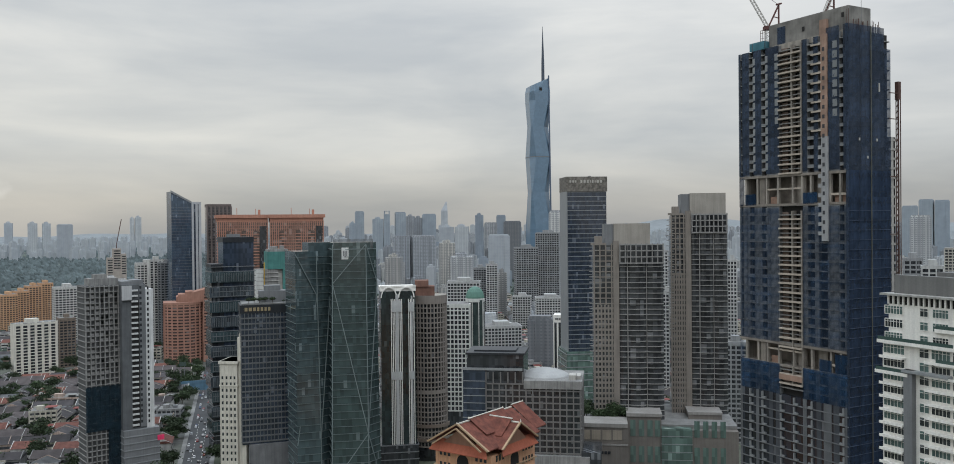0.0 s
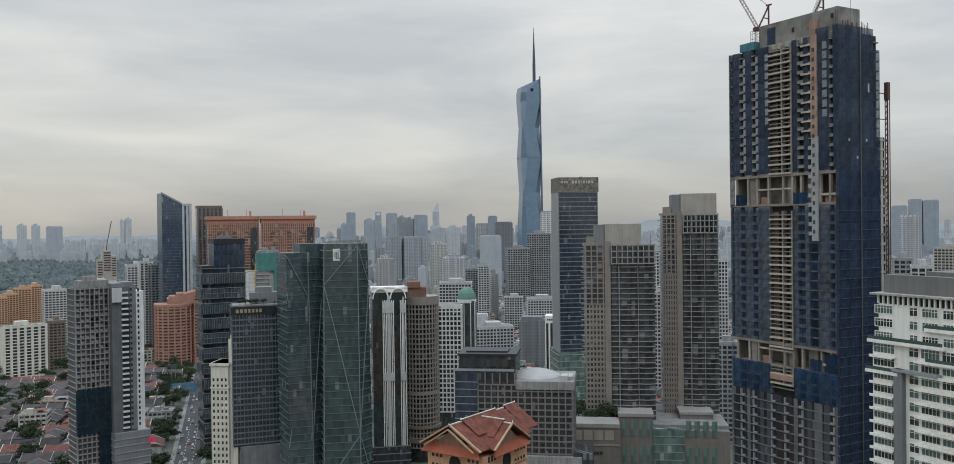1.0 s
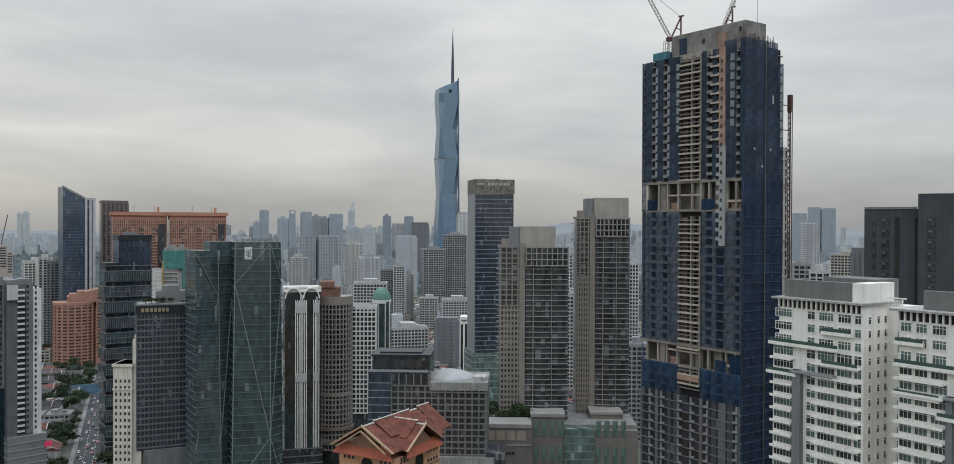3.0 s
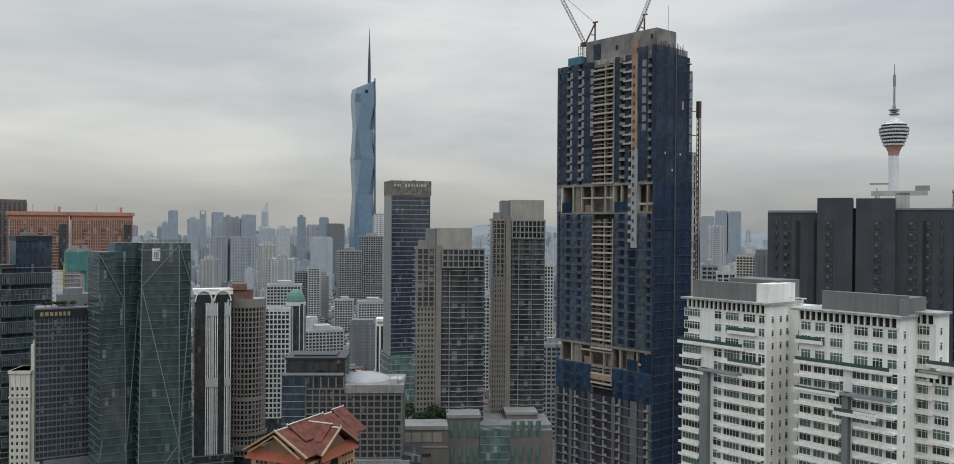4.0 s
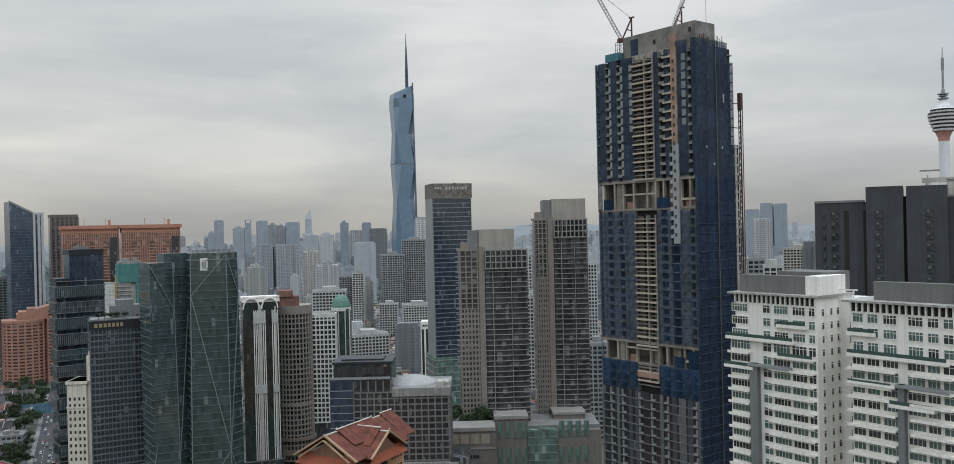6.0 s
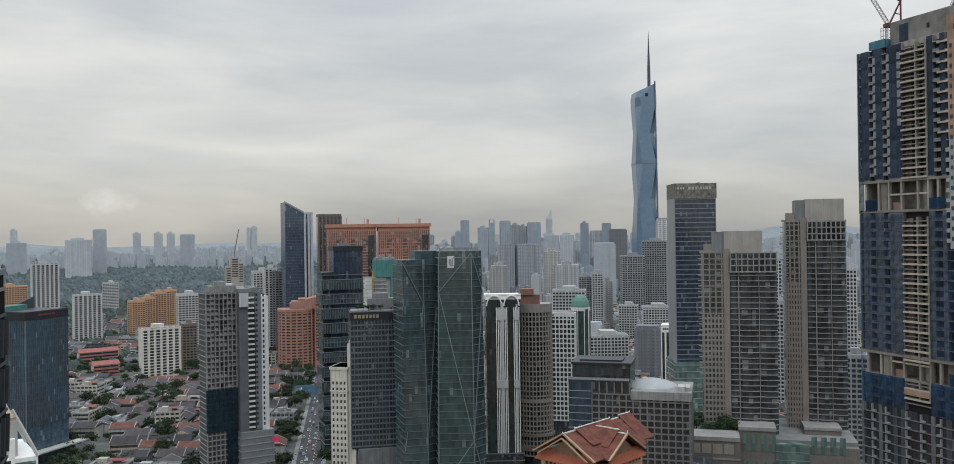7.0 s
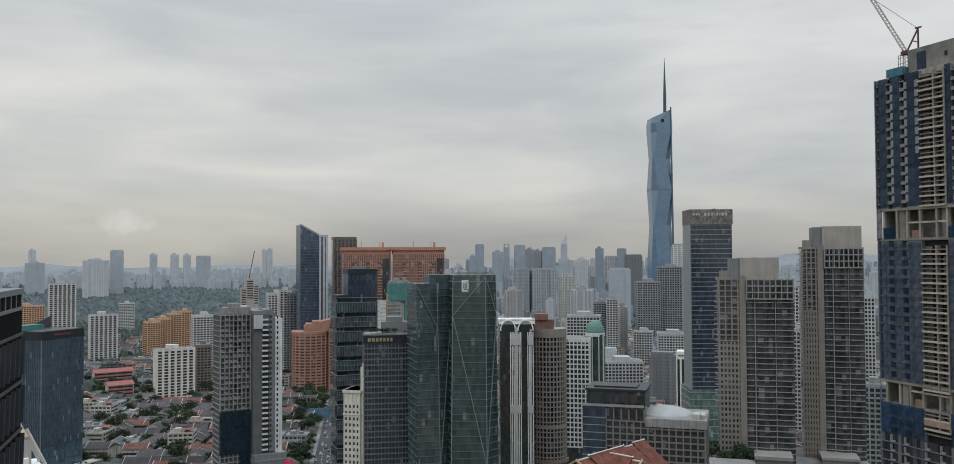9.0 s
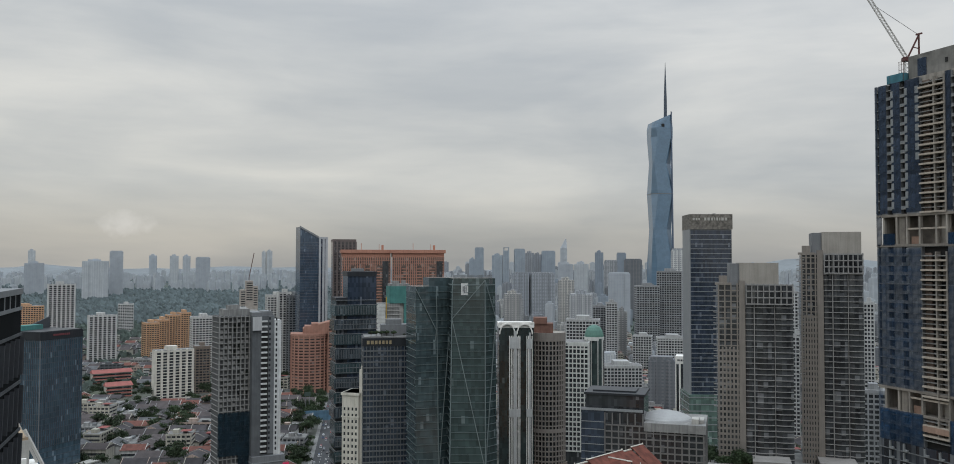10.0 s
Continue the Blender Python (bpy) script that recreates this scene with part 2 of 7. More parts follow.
class Shape:
    """Collects boxes, prisms and rings into one mesh."""

    def __init__(self):
        self.v, self.f = [], []

    def box(self, x0, x1, y0, y1, z0, z1):
        n = len(self.v)
        self.v += [(x0, y0, z0), (x1, y0, z0), (x1, y1, z0), (x0, y1, z0), (x0, y0, z1), (x1, y0, z1), (x1, y1, z1), (x0, y1, z1)]
        self.f += [tuple(n + i for i in q) for q in ((3, 2, 1, 0), (4, 5, 6, 7), (0, 1, 5, 4), (1, 2, 6, 5), (2, 3, 7, 6), (3, 0, 4, 7))]
        return self

    def prism(self, low, high):
        """A closed solid between two rings of as many points, counter-clockwise from above."""
        n, k = len(self.v), len(low)
        self.v += [tuple(p) for p in low] + [tuple(p) for p in high]
        self.f += [tuple(n + i for i in reversed(range(k))), tuple(n + k + i for i in range(k))]
        self.f += [(n + i, n + (i + 1) % k, n + k + (i + 1) % k, n + k + i) for i in range(k)]
        return self

    def column(self, ring, z0, z1):
        return self.prism([(x, y, z0) for x, y in ring], [(x, y, z1) for x, y in ring])

    def lathe(self, cx, cy, profile, k=24):
        """A solid of revolution; profile: (radius, height) from the bottom up."""
        n = len(self.v)
        for r, z in profile:
            self.v += [(cx + r * math.cos(2 * math.pi * i / k), cy + r * math.sin(2 * math.pi * i / k), z) for i in range(k)]
        for j in range(len(profile) - 1):
            self.f += [(n + j * k + i, n + j * k + (i + 1) % k, n + (j + 1) * k + (i + 1) % k, n + (j + 1) * k + i) for i in range(k)]
        self.f += [tuple(n + i for i in reversed(range(k))), tuple(n + (len(profile) - 1) * k + i for i in range(k))]
        return self

    def beam(self, a, b, r):
        """A square bar from a to b."""
        a, b = Vector(a), Vector(b)
        d = (b - a).normalized()
        s = d.cross(Vector((0, 0, 1)))
        s = (s if s.length > 0.01 else Vector((1, 0, 0))).normalized() * r
        u = s.cross(d).normalized() * r
        ring = [(-s - u), (s - u), (s + u), (-s + u)]
        return self.prism([a + p for p in ring], [b + p for p in ring])

    def mesh(self, name, material):
        me = bpy.data.meshes.new(name)
        me.from_pydata(self.v, [], self.f)
        me.update()
        if material:
            me.materials.append(material)
        return me


def part(name, shape, material, parent, label="", at=None):
    """One mesh object under a thing or a part; shape may be a ready mesh that alike pieces share."""
    me = shape if isinstance(shape, bpy.types.Mesh) else shape.mesh(name, material)
    ob = new(name, me)
    ob.parent = parent
    if at is not None:
        ob.matrix_basis = at if isinstance(at, Matrix) else Matrix.Translation(at)
    if label:
        ob["label"] = label
    return ob


def thing(name, m, label, category, group="", kind=""):
    ob = new(name)
    ob.empty_display_size = 1
    ob.matrix_basis = m
    return tagged(ob, label, category, group, kind)


def site(bearing, dist, turn=0.0, z=0.0):
    """A place on the ground: degrees clockwise from the first view, metres away; local y points away from the eye."""
    a = radians(bearing)
    return pose(dist * math.sin(a), dist * math.cos(a), z, 0, 0, turn - bearing)


def band(w, d, h, out, x0=0.0, y0=0.0):
    """A floor edge that runs round a box of w by d, standing out from it."""
    return Shape().box(x0 - out, x0 + w + out, y0 - out, y0 + 0.3, 0, h).box(x0 - out, x0 + 0.3, y0 + 0.3, y0 + d, 0, h).box(x0 + w - 0.3, x0 + w + out, y0 + 0.3, y0 + d, 0, h)


def storeys(parent, w, d, z0, z1, step, band_h, out, material, name="floor_band", x0=0.0, y0=0.0):
    me = band(w, d, band_h, out, x0, y0).mesh(name, material)
    z = z0
    while z < z1 - 0.1:
        part(name, me, None, parent, at=(0, 0, z))
        z += step


def piers(parent, xs, y, z0, z1, width, out, material, name="pier", sides=()):
    """Upright strips on the front at the places xs; sides: (x, ys) for flank walls."""
    me = Shape().box(-width / 2, width / 2, -out, 0.3, z0, z1).mesh(name, material)
    for x in xs:
        part(name, me, None, parent, at=(x, y, 0))
    for x, ys, sign in sides:
        me2 = Shape().box(0 if sign > 0 else -out, out if sign > 0 else 0.0, -width / 2, width / 2, z0, z1).mesh(name, material)
        for yy in ys:
            part(name, me2, None, parent, at=(x, yy, 0))


def steps(a, b, n):
    return [a + (b - a) * i / n for i in range(n + 1)]


def slab_tower(name, m, w, d, h, label, glass, trim, floor=3.4, band_h=0.8, out=0.35, bays=8, pier_w=0.5, side_bays=4, base=0.0, group="", cap=2.0, plant=0.5, plant_mat=None, turn_side=-1):
    """A plain office or flat tower: glass body, floor edges, uprights, parapet and plant room."""
    t = thing(name, m, label, "building", group)
    x0 = -w / 2
    part("body", Shape().box(x0, x0 + w, 0, d, 0, h), glass, t)
    storeys(t, w, d, base, h - cap, floor, band_h, out, trim, x0=x0)
    if bays:
        piers(t, steps(x0, x0 + w, bays), 0, base, h - cap, pier_w, out + 0.15, trim, sides=[(x0 + w, steps(1, d, side_bays), 1)] if turn_side < 0 else [(x0, steps(1, d, side_bays), -1)] if turn_side > 0 else ())
    part("parapet", Shape().box(x0 - out - 0.1, x0 + w + out + 0.1, -out - 0.1, d + out, h - cap, h + 1.0), trim, t)
    part("roof_deck", Shape().box(x0 + 0.4, x0 + w - 0.4, 0.4, d - 0.4, h + 0.9, h + 1.06), roof_grey, t)
    if plant:
        p = plant
        part("plant_room", Shape().box(-w * p / 2, w * p / 2, d * 0.2, d * 0.8, h, h + 5).box(-w * p / 4, w * p * 0.7, d * 0.3, d * 0.6, h, h + 3), plant_mat or trim, t)
    return t


# ---------------------------------------------------------------- ground
gm = bpy.data.materials.new("city_ground")
gm.use_nodes = True
gt = gm.node_tree
g_at = gt.nodes.new("ShaderNodeTexCoord").outputs["Object"]
g_big = wire(gt, "ShaderNodeTexNoise", Vector=g_at, Scale=0.004, Detail=6.0).outputs[0]
g_small = wire(gt, "ShaderNodeTexNoise", Vector=g_at, Scale=0.08, Detail=6.0, Roughness=0.7).outputs[0]
g_col = mix_rgb(gt, ramp(gt, g_big, [(0.42, (0, 0, 0)), (0.58, (1, 1, 1))]), ramp(gt, g_small, [(0.35, (0.035, 0.05, 0.026)), (0.65, (0.075, 0.08, 0.05))]), ramp(gt, g_small, [(0.35, (0.055, 0.056, 0.052)), (0.65, (0.13, 0.128, 0.12))]))
gt.links.new(g_col, gt.nodes["Principled BSDF"].inputs["Base Color"])
gt.nodes["Principled BSDF"].inputs["Roughness"].default_value = 0.95
disc = Shape()
disc.column([(4950 * math.cos(math.pi * i / 32), 4950 * math.sin(math.pi * i / 32)) for i in range(64)], -2.0, 0.0)
tagged(new("ground", disc.mesh("ground", gm)), "flat city ground with grass, paving and bare earth", "ground", kind="structure")

# ---------------------------------------------------------------- towers of the middle distance

def bars(parent, name, widths, h, gap, x, y, z, material, label, thick=0.15):
    """A sign whose lettering is drawn as plain bars."""
    s = Shape()
    for w in widths:
        s.box(x, x + w, y - thick, y, z, z + h)
        x += w + gap
    return part(name, s, material, parent, label)


# hotel with dark grille facade and a roof garden
hotel = thing("hotel_tower", site(-13.2, 492, 5), "dark brown hotel block with close balcony grille and roof garden", "building")
part("body", Shape().box(-20.5, 22.5, 0, 20, 33, 110), navy_glass, hotel)
storeys(hotel, 43, 20, 34, 107, 3.15, 0.75, 0.45, surface("brown_metal", (0.12, 0.125, 0.13), 0.6), "balcony_rail", x0=-20.5)
piers(hotel, steps(-20.5, 22.5, 22), 0, 34, 107, 0.28, 0.35, surface("brown_metal", (0.12, 0.125, 0.13)), "fin", sides=[(-20.5, steps(1, 20, 7), -1)])
hotel_crown = part("crown", Shape().box(-21, 23, -0.5, 20.5, 106.5, 111.0), dark_metal, hotel)
part("podium", Shape().box(-17, 22.5, -1.5, 22, 0, 33), surface("hotel_podium", (0.15, 0.152, 0.157), 0.6, var=0.25), hotel)
piers(hotel, steps(-17, 22.5, 9), -1.5, 0, 32, 0.5, 0.4, mid_grey, "podium_fin")
bars(hotel_crown, "sign", (1.5, 1.6, 1.4, 1.2, 1.3, 1.2, 1.3), 2.0, 0.75, -18.5, -0.6, 107.6, sign_gold, "gold lettering shown as bars")
part("roof_deck", Shape().box(-20, 22, 1, 19, 110.9, 111.6), roof_grey, hotel)
part("plant_room", Shape().box(-10, 12, 8, 17, 111.4, 118).box(-7, 2, 9, 15, 118, 121), mid_grey, hotel)

# stepped dark tower behind it, with cantilevered blocks
stepped = thing("stepped_tower", site(-16.1, 620, 12), "dark glass tower of shifted blocks with grey fins", "building")
rnd = random.Random(4)
part("upper_block", Shape().box(-6, 15, 0, 18, 0, 146), navy_glass, stepped)
part("lower_block", Shape().box(-14, -6, 1, 17, 0, 127.5), dark_glass, stepped)
me_b = band(30, 18, 0.35, 0.25, -14, 0).mesh("floor_band", mid_grey)
for i in range(11):
    z = 12 + i * 10.4
    part("shifted_block", Shape().box(-14.8 - rnd.random(), 15.0, -0.9 - rnd.random() * 0.8, 17.5, z, z + 7.2), glazing("shifted_glass", (0.06, 0.072, 0.082), (2.0, 3.4), contrast=0.5) if i % 2 else teal_glass, stepped)
    tagged(part("fin_row", (lambda s: [s.box(x, x + 0.25, -2.0, -1.6, z + 0.6, z + 6.6) for x in steps(-14, 14.5, 24 if i % 3 else 12)] and s)(Shape()), surface("dull_fins", (0.12, 0.13, 0.135), 0.6), stepped), kind="stuff")
for i in range(36):
    part("floor_band", me_b, None, stepped, at=(0, -1.0, 6 + i * 3.45))
part("parapet", Shape().box(-6.3, 15.3, -0.3, 18.3, 144, 147.5), dark_metal, stepped)
part("parapet", Shape().box(-14.5, -6.35, 0, 17, 126.5, 128.8), dark_metal, stepped)
part("plant_room", Shape().box(-1, 7, 5, 13, 147, 149.5), mid_grey, stepped)

# cream hotel block with pilasters beside the road
cream = surface("cream_plaster", (0.56, 0.53, 0.46), 0.8, streak=0.2)
classic = thing("classical_building", site(-16.3, 492, -22), "cream classical block with arched crown and tall window bays", "building")
part("body", Shape().box(-6, 4.0, 0, 16, 0, 80), cream, classic)
for z0, z1, o in ((78.5, 80, 0.6), (66, 66.8, 0.4), (20, 21, 0.4)):
    part("cornice", Shape().box(-6 - o, 4 + o, -o, 16 + o, z0, z1), cream, classic)
win_me = Shape().box(-0.5, 0.5, -0.06, 0.2, 0, 1.7).mesh("window", window_glass)
for x in (-4.5, -2.1, 0.3, 2.5):
    for i in range(17):
        part("window", win_me, None, classic, at=(x, 0, 14 + i * 3.5))
part("tower", Shape().box(3.5, 8.0, 2, 10, 0, 93).box(4.2, 7.4, 2.6, 9.4, 93, 95), cream, classic)
piers(classic, (-5.7, -3.3, -0.9, 1.4, 3.7), 0, 10, 78, 0.45, 0.3, cream)

# green crystal glass towers with white diagonal ribs
rib = surface("pale_ribs", (0.165, 0.20, 0.20), 0.5)
floor_line_green = surface("green_floor_line", (0.10, 0.128, 0.128), 0.5)
crystal = thing("crystal_tower", site(-8.35, 448, 8), "green glass office tower with slanting facets and white diagonal ribs", "building")


def loft(lo, hi, top, n=36):
    """A solid that turns from one ground plan into another, storey by storey."""
    s, k = Shape(), len(lo)
    for j in range(n + 1):
        for a, b in zip(lo, hi):
            p = Vector(a).lerp(Vector(b), j / n)
            s.v.append((p.x, p.y, top * j / n))
    for j in range(n):
        s.f += [(j * k + i, j * k + (i + 1) % k, (j + 1) * k + (i + 1) % k, (j + 1) * k + i) for i in range(k)]
    s.f += [tuple(reversed(range(k))), tuple(n * k + i for i in range(k))]
    return s


lo = [(-12, 0), (7.2, -2.5), (15, 5), (15, 26), (-12, 26)]
hi = [(-10, 2.5), (7, 0.4), (13.2, 5), (13.2, 26), (-10, 26)]
part("body", loft(lo, hi, 146), green_glass, crystal)


def slice_ring(parent, lo, hi, top, z, h, out, material, name):
    c = Vector((sum(p[0] for p in lo) / len(lo), sum(p[1] for p in lo) / len(lo)))
    def at_z(zz):
        k = zz / top
        pts = [Vector(a).lerp(Vector(b), k) for a, b in zip(lo, hi)]
        return [(p.x + out * (1 if p.x > c.x else -1), p.y + out * (1 if p.y > c.y else -1), zz) for p in pts]
    return part(name, Shape().prism(at_z(z), at_z(z + h)), material, parent)


for i in range(37):
    slice_ring(crystal, lo, hi, 146, 4 + i * 3.84, 0.26, 0.28, floor_line_green, "floor_rib")
slice_ring(crystal, lo, hi, 146, 142.5, 0.3, 0.12, rib, "floor_rib")


def on(lo, hi, top, i, j, k, z):
    """A point on the facet between ring corners i and j, at share k, height z."""
    a = Vector(lo[i]).lerp(Vector(hi[i]), z / top)
    b = Vector(lo[j]).lerp(Vector(hi[j]), z / top)
    p = a.lerp(b, k)
    return (p.x, p.y - 0.3, z)


for a, b in (((0, 1, 1.0, 145), (0, 1, 0.0, 124.6)), ((0, 1, 0.0, 124.6), (0, 1, 1.0, 46)), ((0, 1, 1.0, 46), (0, 1, 0.0, 20)), ((1, 2, 0.0, 145), (1, 2, 1.0, 125)), ((1, 2, 1.0, 125), (1, 2, 0.0, 46)), ((1, 2, 0.0, 46), (1, 2, 1.0, 18)), ((0, 1, 1.0, 2), (0, 1, 1.0, 145)), ((0, 1, 0.0, 2), (0, 1, 0.0, 145))):
    part("diagonal_rib", Shape().beam(on(lo, hi, 146, *a), on(lo, hi, 146, *b), 0.2), rib, crystal)
part("crown_louvre", (lambda s: [s.box(x, x + 0.25, 2.4, 3.2, 143, 147.8) for x in steps(-9.6, 11, 34)] and s)(Shape()), mid_grey, crystal)
part("sign", Shape().box(-5.5, -1.8, 1.35, 1.7, 137.2, 143.4), sign_white, crystal, "white square sign with plain bars")
part("sign_bars", Shape().box(-4.7, -4.2, 1.25, 1.36, 139, 141.8).box(-3.9, -3.4, 1.25, 1.36, 138.2, 141.8).box(-3.1, -2.6, 1.25, 1.36, 139, 141.8), mid_grey, crystal)

low_c = thing("crystal_annex", site(-10.7, 455, 14), "teal glass office annex with folded facets and white ribs", "building")
lo2, hi2 = [(-10.6, 2), (1.5, -2), (9, 4), (9, 24), (-10.6, 24)], [(-11.6, -1), (0.4, 3), (8.6, 5), (8.6, 24), (-11.6, 24)]
part("body", loft(lo2, hi2, 141.5), teal_glass, low_c)
for i in range(36):
    slice_ring(low_c, lo2, hi2, 141.5, 4 + i * 3.84, 0.26, 0.28, floor_line_green, "floor_rib")
for a, b in (((0, 1, 0.0, 140), (0, 1, 0.98, 118)), ((1, 2, 1.0, 124), (1, 2, 0.0, 42)), ((0, 1, 1.0, 2), (0, 1, 1.0, 140)), ((0, 1, 0.98, 118), (0, 1, 0.0, 40))):
    part("diagonal_rib", Shape().beam(on(lo2, hi2, 141.5, *a), on(lo2, hi2, 141.5, *b), 0.18), rib, low_c)
part("roof_box", Shape().box(-2, 9.5, 10, 24, 141, 146), teal_glass, low_c)

# tower with white stripes and arched tops
striped = thing("striped_tower", site(-5.35, 540, 4), "slim tower of white ribs and dark glass with arched crown", "building")
part("body", Shape().box(-11, 11, 0, 22, 0, 113), glazing("black_green_glass", (0.018, 0.028, 0.028), blinds=0.02), striped)
stripe = Shape().box(-0.24, 0.24, -0.5, 0.2, 16, 108).mesh("white_rib", white_paint)
for x in (-4.4, -3.3, -2.2, -1.1, 0, 1.1, 2.2, 6.6, 7.7, 8.8, 9.9):
    part("white_rib", stripe, None, striped, at=(x, 0, 0))
part("shaft", Shape().box(-1.7, 0.1, -0.9, 0.1, 16, 111).box(8.0, 9.0, -0.7, 0.1, 16, 110), surface("pale_panels", (0.42, 0.42, 0.41), 0.7), striped)
for x0, x1, z0, z1 in ((-4.8, 2.6, 57, 62), (6.3, 10.2, 57, 62), (-4.2, 2, 100, 107), (6.6, 10, 100, 106)):
    part("collar", Shape().box(x0, x1, -1.0, 0.1, z0, z1), surface("pale_panels", (0.42, 0.42, 0.41)), striped)
for cx in (-5.8, 5.2):
    s = Shape()
    for i in range(10):
        a, b = math.pi * i / 10, math.pi * (i + 1) / 10
        s.prism([(cx + 5.2 * math.cos(a), -0.8, 109 + 7 * math.sin(a)), (cx + 5.2 * math.cos(a), 0.5, 109 + 7 * math.sin(a)), (cx + 4.5 * math.cos(a), 0.5, 109 + 6.2 * math.sin(a)), (cx + 4.5 * math.cos(a), -0.8, 109 + 6.2 * math.sin(a))],
                [(cx + 5.2 * math.cos(b), -0.8, 109 + 7 * math.sin(b)), (cx + 5.2 * math.cos(b), 0.5, 109 + 7 * math.sin(b)), (cx + 4.5 * math.cos(b), 0.5, 109 + 6.2 * math.sin(b)), (cx + 4.5 * math.cos(b), -0.8, 109 + 6.2 * math.sin(b))])
    part("arch", s, white_paint, striped)
    part("arch_glass", Shape().prism([(cx + 4.6 * math.cos(math.pi * i / 10), 0.6, 109 + 6.2 * math.sin(math.pi * i / 10)) for i in range(11)], [(cx + 4.6 * math.cos(math.pi * i / 10), 2.0, 109 + 6.2 * math.sin(math.pi * i / 10)) for i in range(11)]), navy_glass, striped)
part("roof", Shape().box(-11.3, 11.3, 0.5, 22.3, 113, 115.6).box(-11.3, 11.3, 0.2, 1.0, 115.6, 116.6), white_paint, striped)
part("podium", Shape().box(-13, 12, -2, 24, 0, 16), dark_glass, striped)
storeys(striped, 25, 26, 2, 16, 4.5, 0.5, 0.3, mid_grey, "podium_band", x0=-13, y0=-2)

# round brown stone tower
drum = thing("round_tower", site(-3.3, 556, 0), "brown stone tower with curved front and punched windows", "building")
ringpts = [(11.4 * math.sin(a) * 1.0, 9.5 - 9.5 * math.cos(a)) for a in [radians(-90 + 7.5 * i) for i in range(25)]] + [(11.4, 24), (-11.4, 24)]
part("body", Shape().column(ringpts, 0, 108), glazing("drum_glass", (0.02, 0.022, 0.024), (1.6, 3.25), contrast=0.5, blinds=0.05), drum)


def arc_band(r, rd, h, k=24):
    s = Shape()
    for i in range(k + 1):
        a = radians(-90 + 180 / k * i)
        x, y = r * math.sin(a), -rd * math.cos(a)
        s.v += [(x, 9.5 + y, 0), (x, 9.5 + y, h), (x * 0.94, 9.5 + y * 0.94, h), (x * 0.94, 9.5 + y * 0.94, 0)]
    for i in range(k):
        s.f += [(4 * i + j, 4 * i + (j + 1) % 4, 4 * i + 4 + (j + 1) % 4, 4 * i + 4 + j) for j in range(4)]
    s.f += [(0, 1, 2, 3), (4 * k + 3, 4 * k + 2, 4 * k + 1, 4 * k)]
    return s


band_me = arc_band(12.0, 10.1, 0.75).mesh("floor_band", surface("tan_stone", (0.225, 0.198, 0.175), 0.8))
for i in range(29):
    part("floor_band", band_me, None, drum, at=(0, 0, 9 + i * 3.25))
fin = Shape().box(-0.36, 0.36, -0.6, 0.3, 9, 103).mesh("pier", surface("tan_stone", (0.225, 0.198, 0.175), 0.8))
for i in range(16):
    a = radians(-86 + 172 / 15 * i)
    part("pier", fin, None, drum, at=pose(11.5 * math.sin(a), 9.5 - 9.6 * math.cos(a), 0, 0, 0, math.degrees(a)))
part("crown", arc_band(12.2, 10.3, 5.5), surface("tan_stone", (0.225, 0.198, 0.175), 0.8), drum, at=(0, 0, 103))
part("collar", arc_band(12.1, 10.2, 2.4), surface("tan_stone", (0.225, 0.198, 0.175)), drum, at=(0, 0, 44))
part("roof_deck", Shape().column(ringpts, 106, 107.5), roof_grey, drum)
part("plant_room", Shape().box(-9, 4, 8, 20, 107, 114).box(-9, 0, 7, 18, 114, 118), surface("rusty_cladding", (0.19, 0.10, 0.075), 0.85, var=0.3), drum)
part("lower_ring", arc_band(13.2, 11.2, 2.2), brown_stone, drum, at=(0, 0, 22))
part("lower_ring", arc_band(13.2, 11.2, 2.2), brown_stone, drum, at=(0, 0, 13))

# white grid hotel with a green dome
grid_hotel = slab_tower("grid_hotel", site(-1.6, 640, -6), 23, 20, 94, "white hotel block with square grid of dark windows", dark_glass, surface("off_white", (0.55, 0.55, 0.52), 0.8), 3.6, 0.95, 0.5, 8, 0.8, 5, base=14, plant=0)
bars(grid_hotel, "sign", (1.5, 1.0, 1.2, 1.2), 1.6, 0.6, -10.5, -0.7, 92.6, mid_grey, "grey lettering shown as bars")
dome_t = thing("dome_tower", site(-0.15, 648, -6), "dark glass stair tower with white edges and green copper dome", "building")
part("body", Shape().box(-6, 6, 0, 14, 0, 97), green_glass, dome_t)
piers(dome_t, (-5.7, -2.5, 2.5, 5.7), 0, 5, 97, 0.6, 0.4, surface("off_white", (0.55, 0.55, 0.52)))
part("dome", Shape().lathe(-1, 6, [(7.2, 98), (7.2, 99.5), (6.9, 100.5), (6.2, 103), (4.6, 105.2), (2.4, 106.6), (0.3, 107.2)], 28), copper_green, dome_t)
part("drum_ring", Shape().lathe(-1, 6, [(7.4, 95.5), (7.4, 98.2)], 28), surface("off_white", (0.55, 0.55, 0.52)), dome_t)

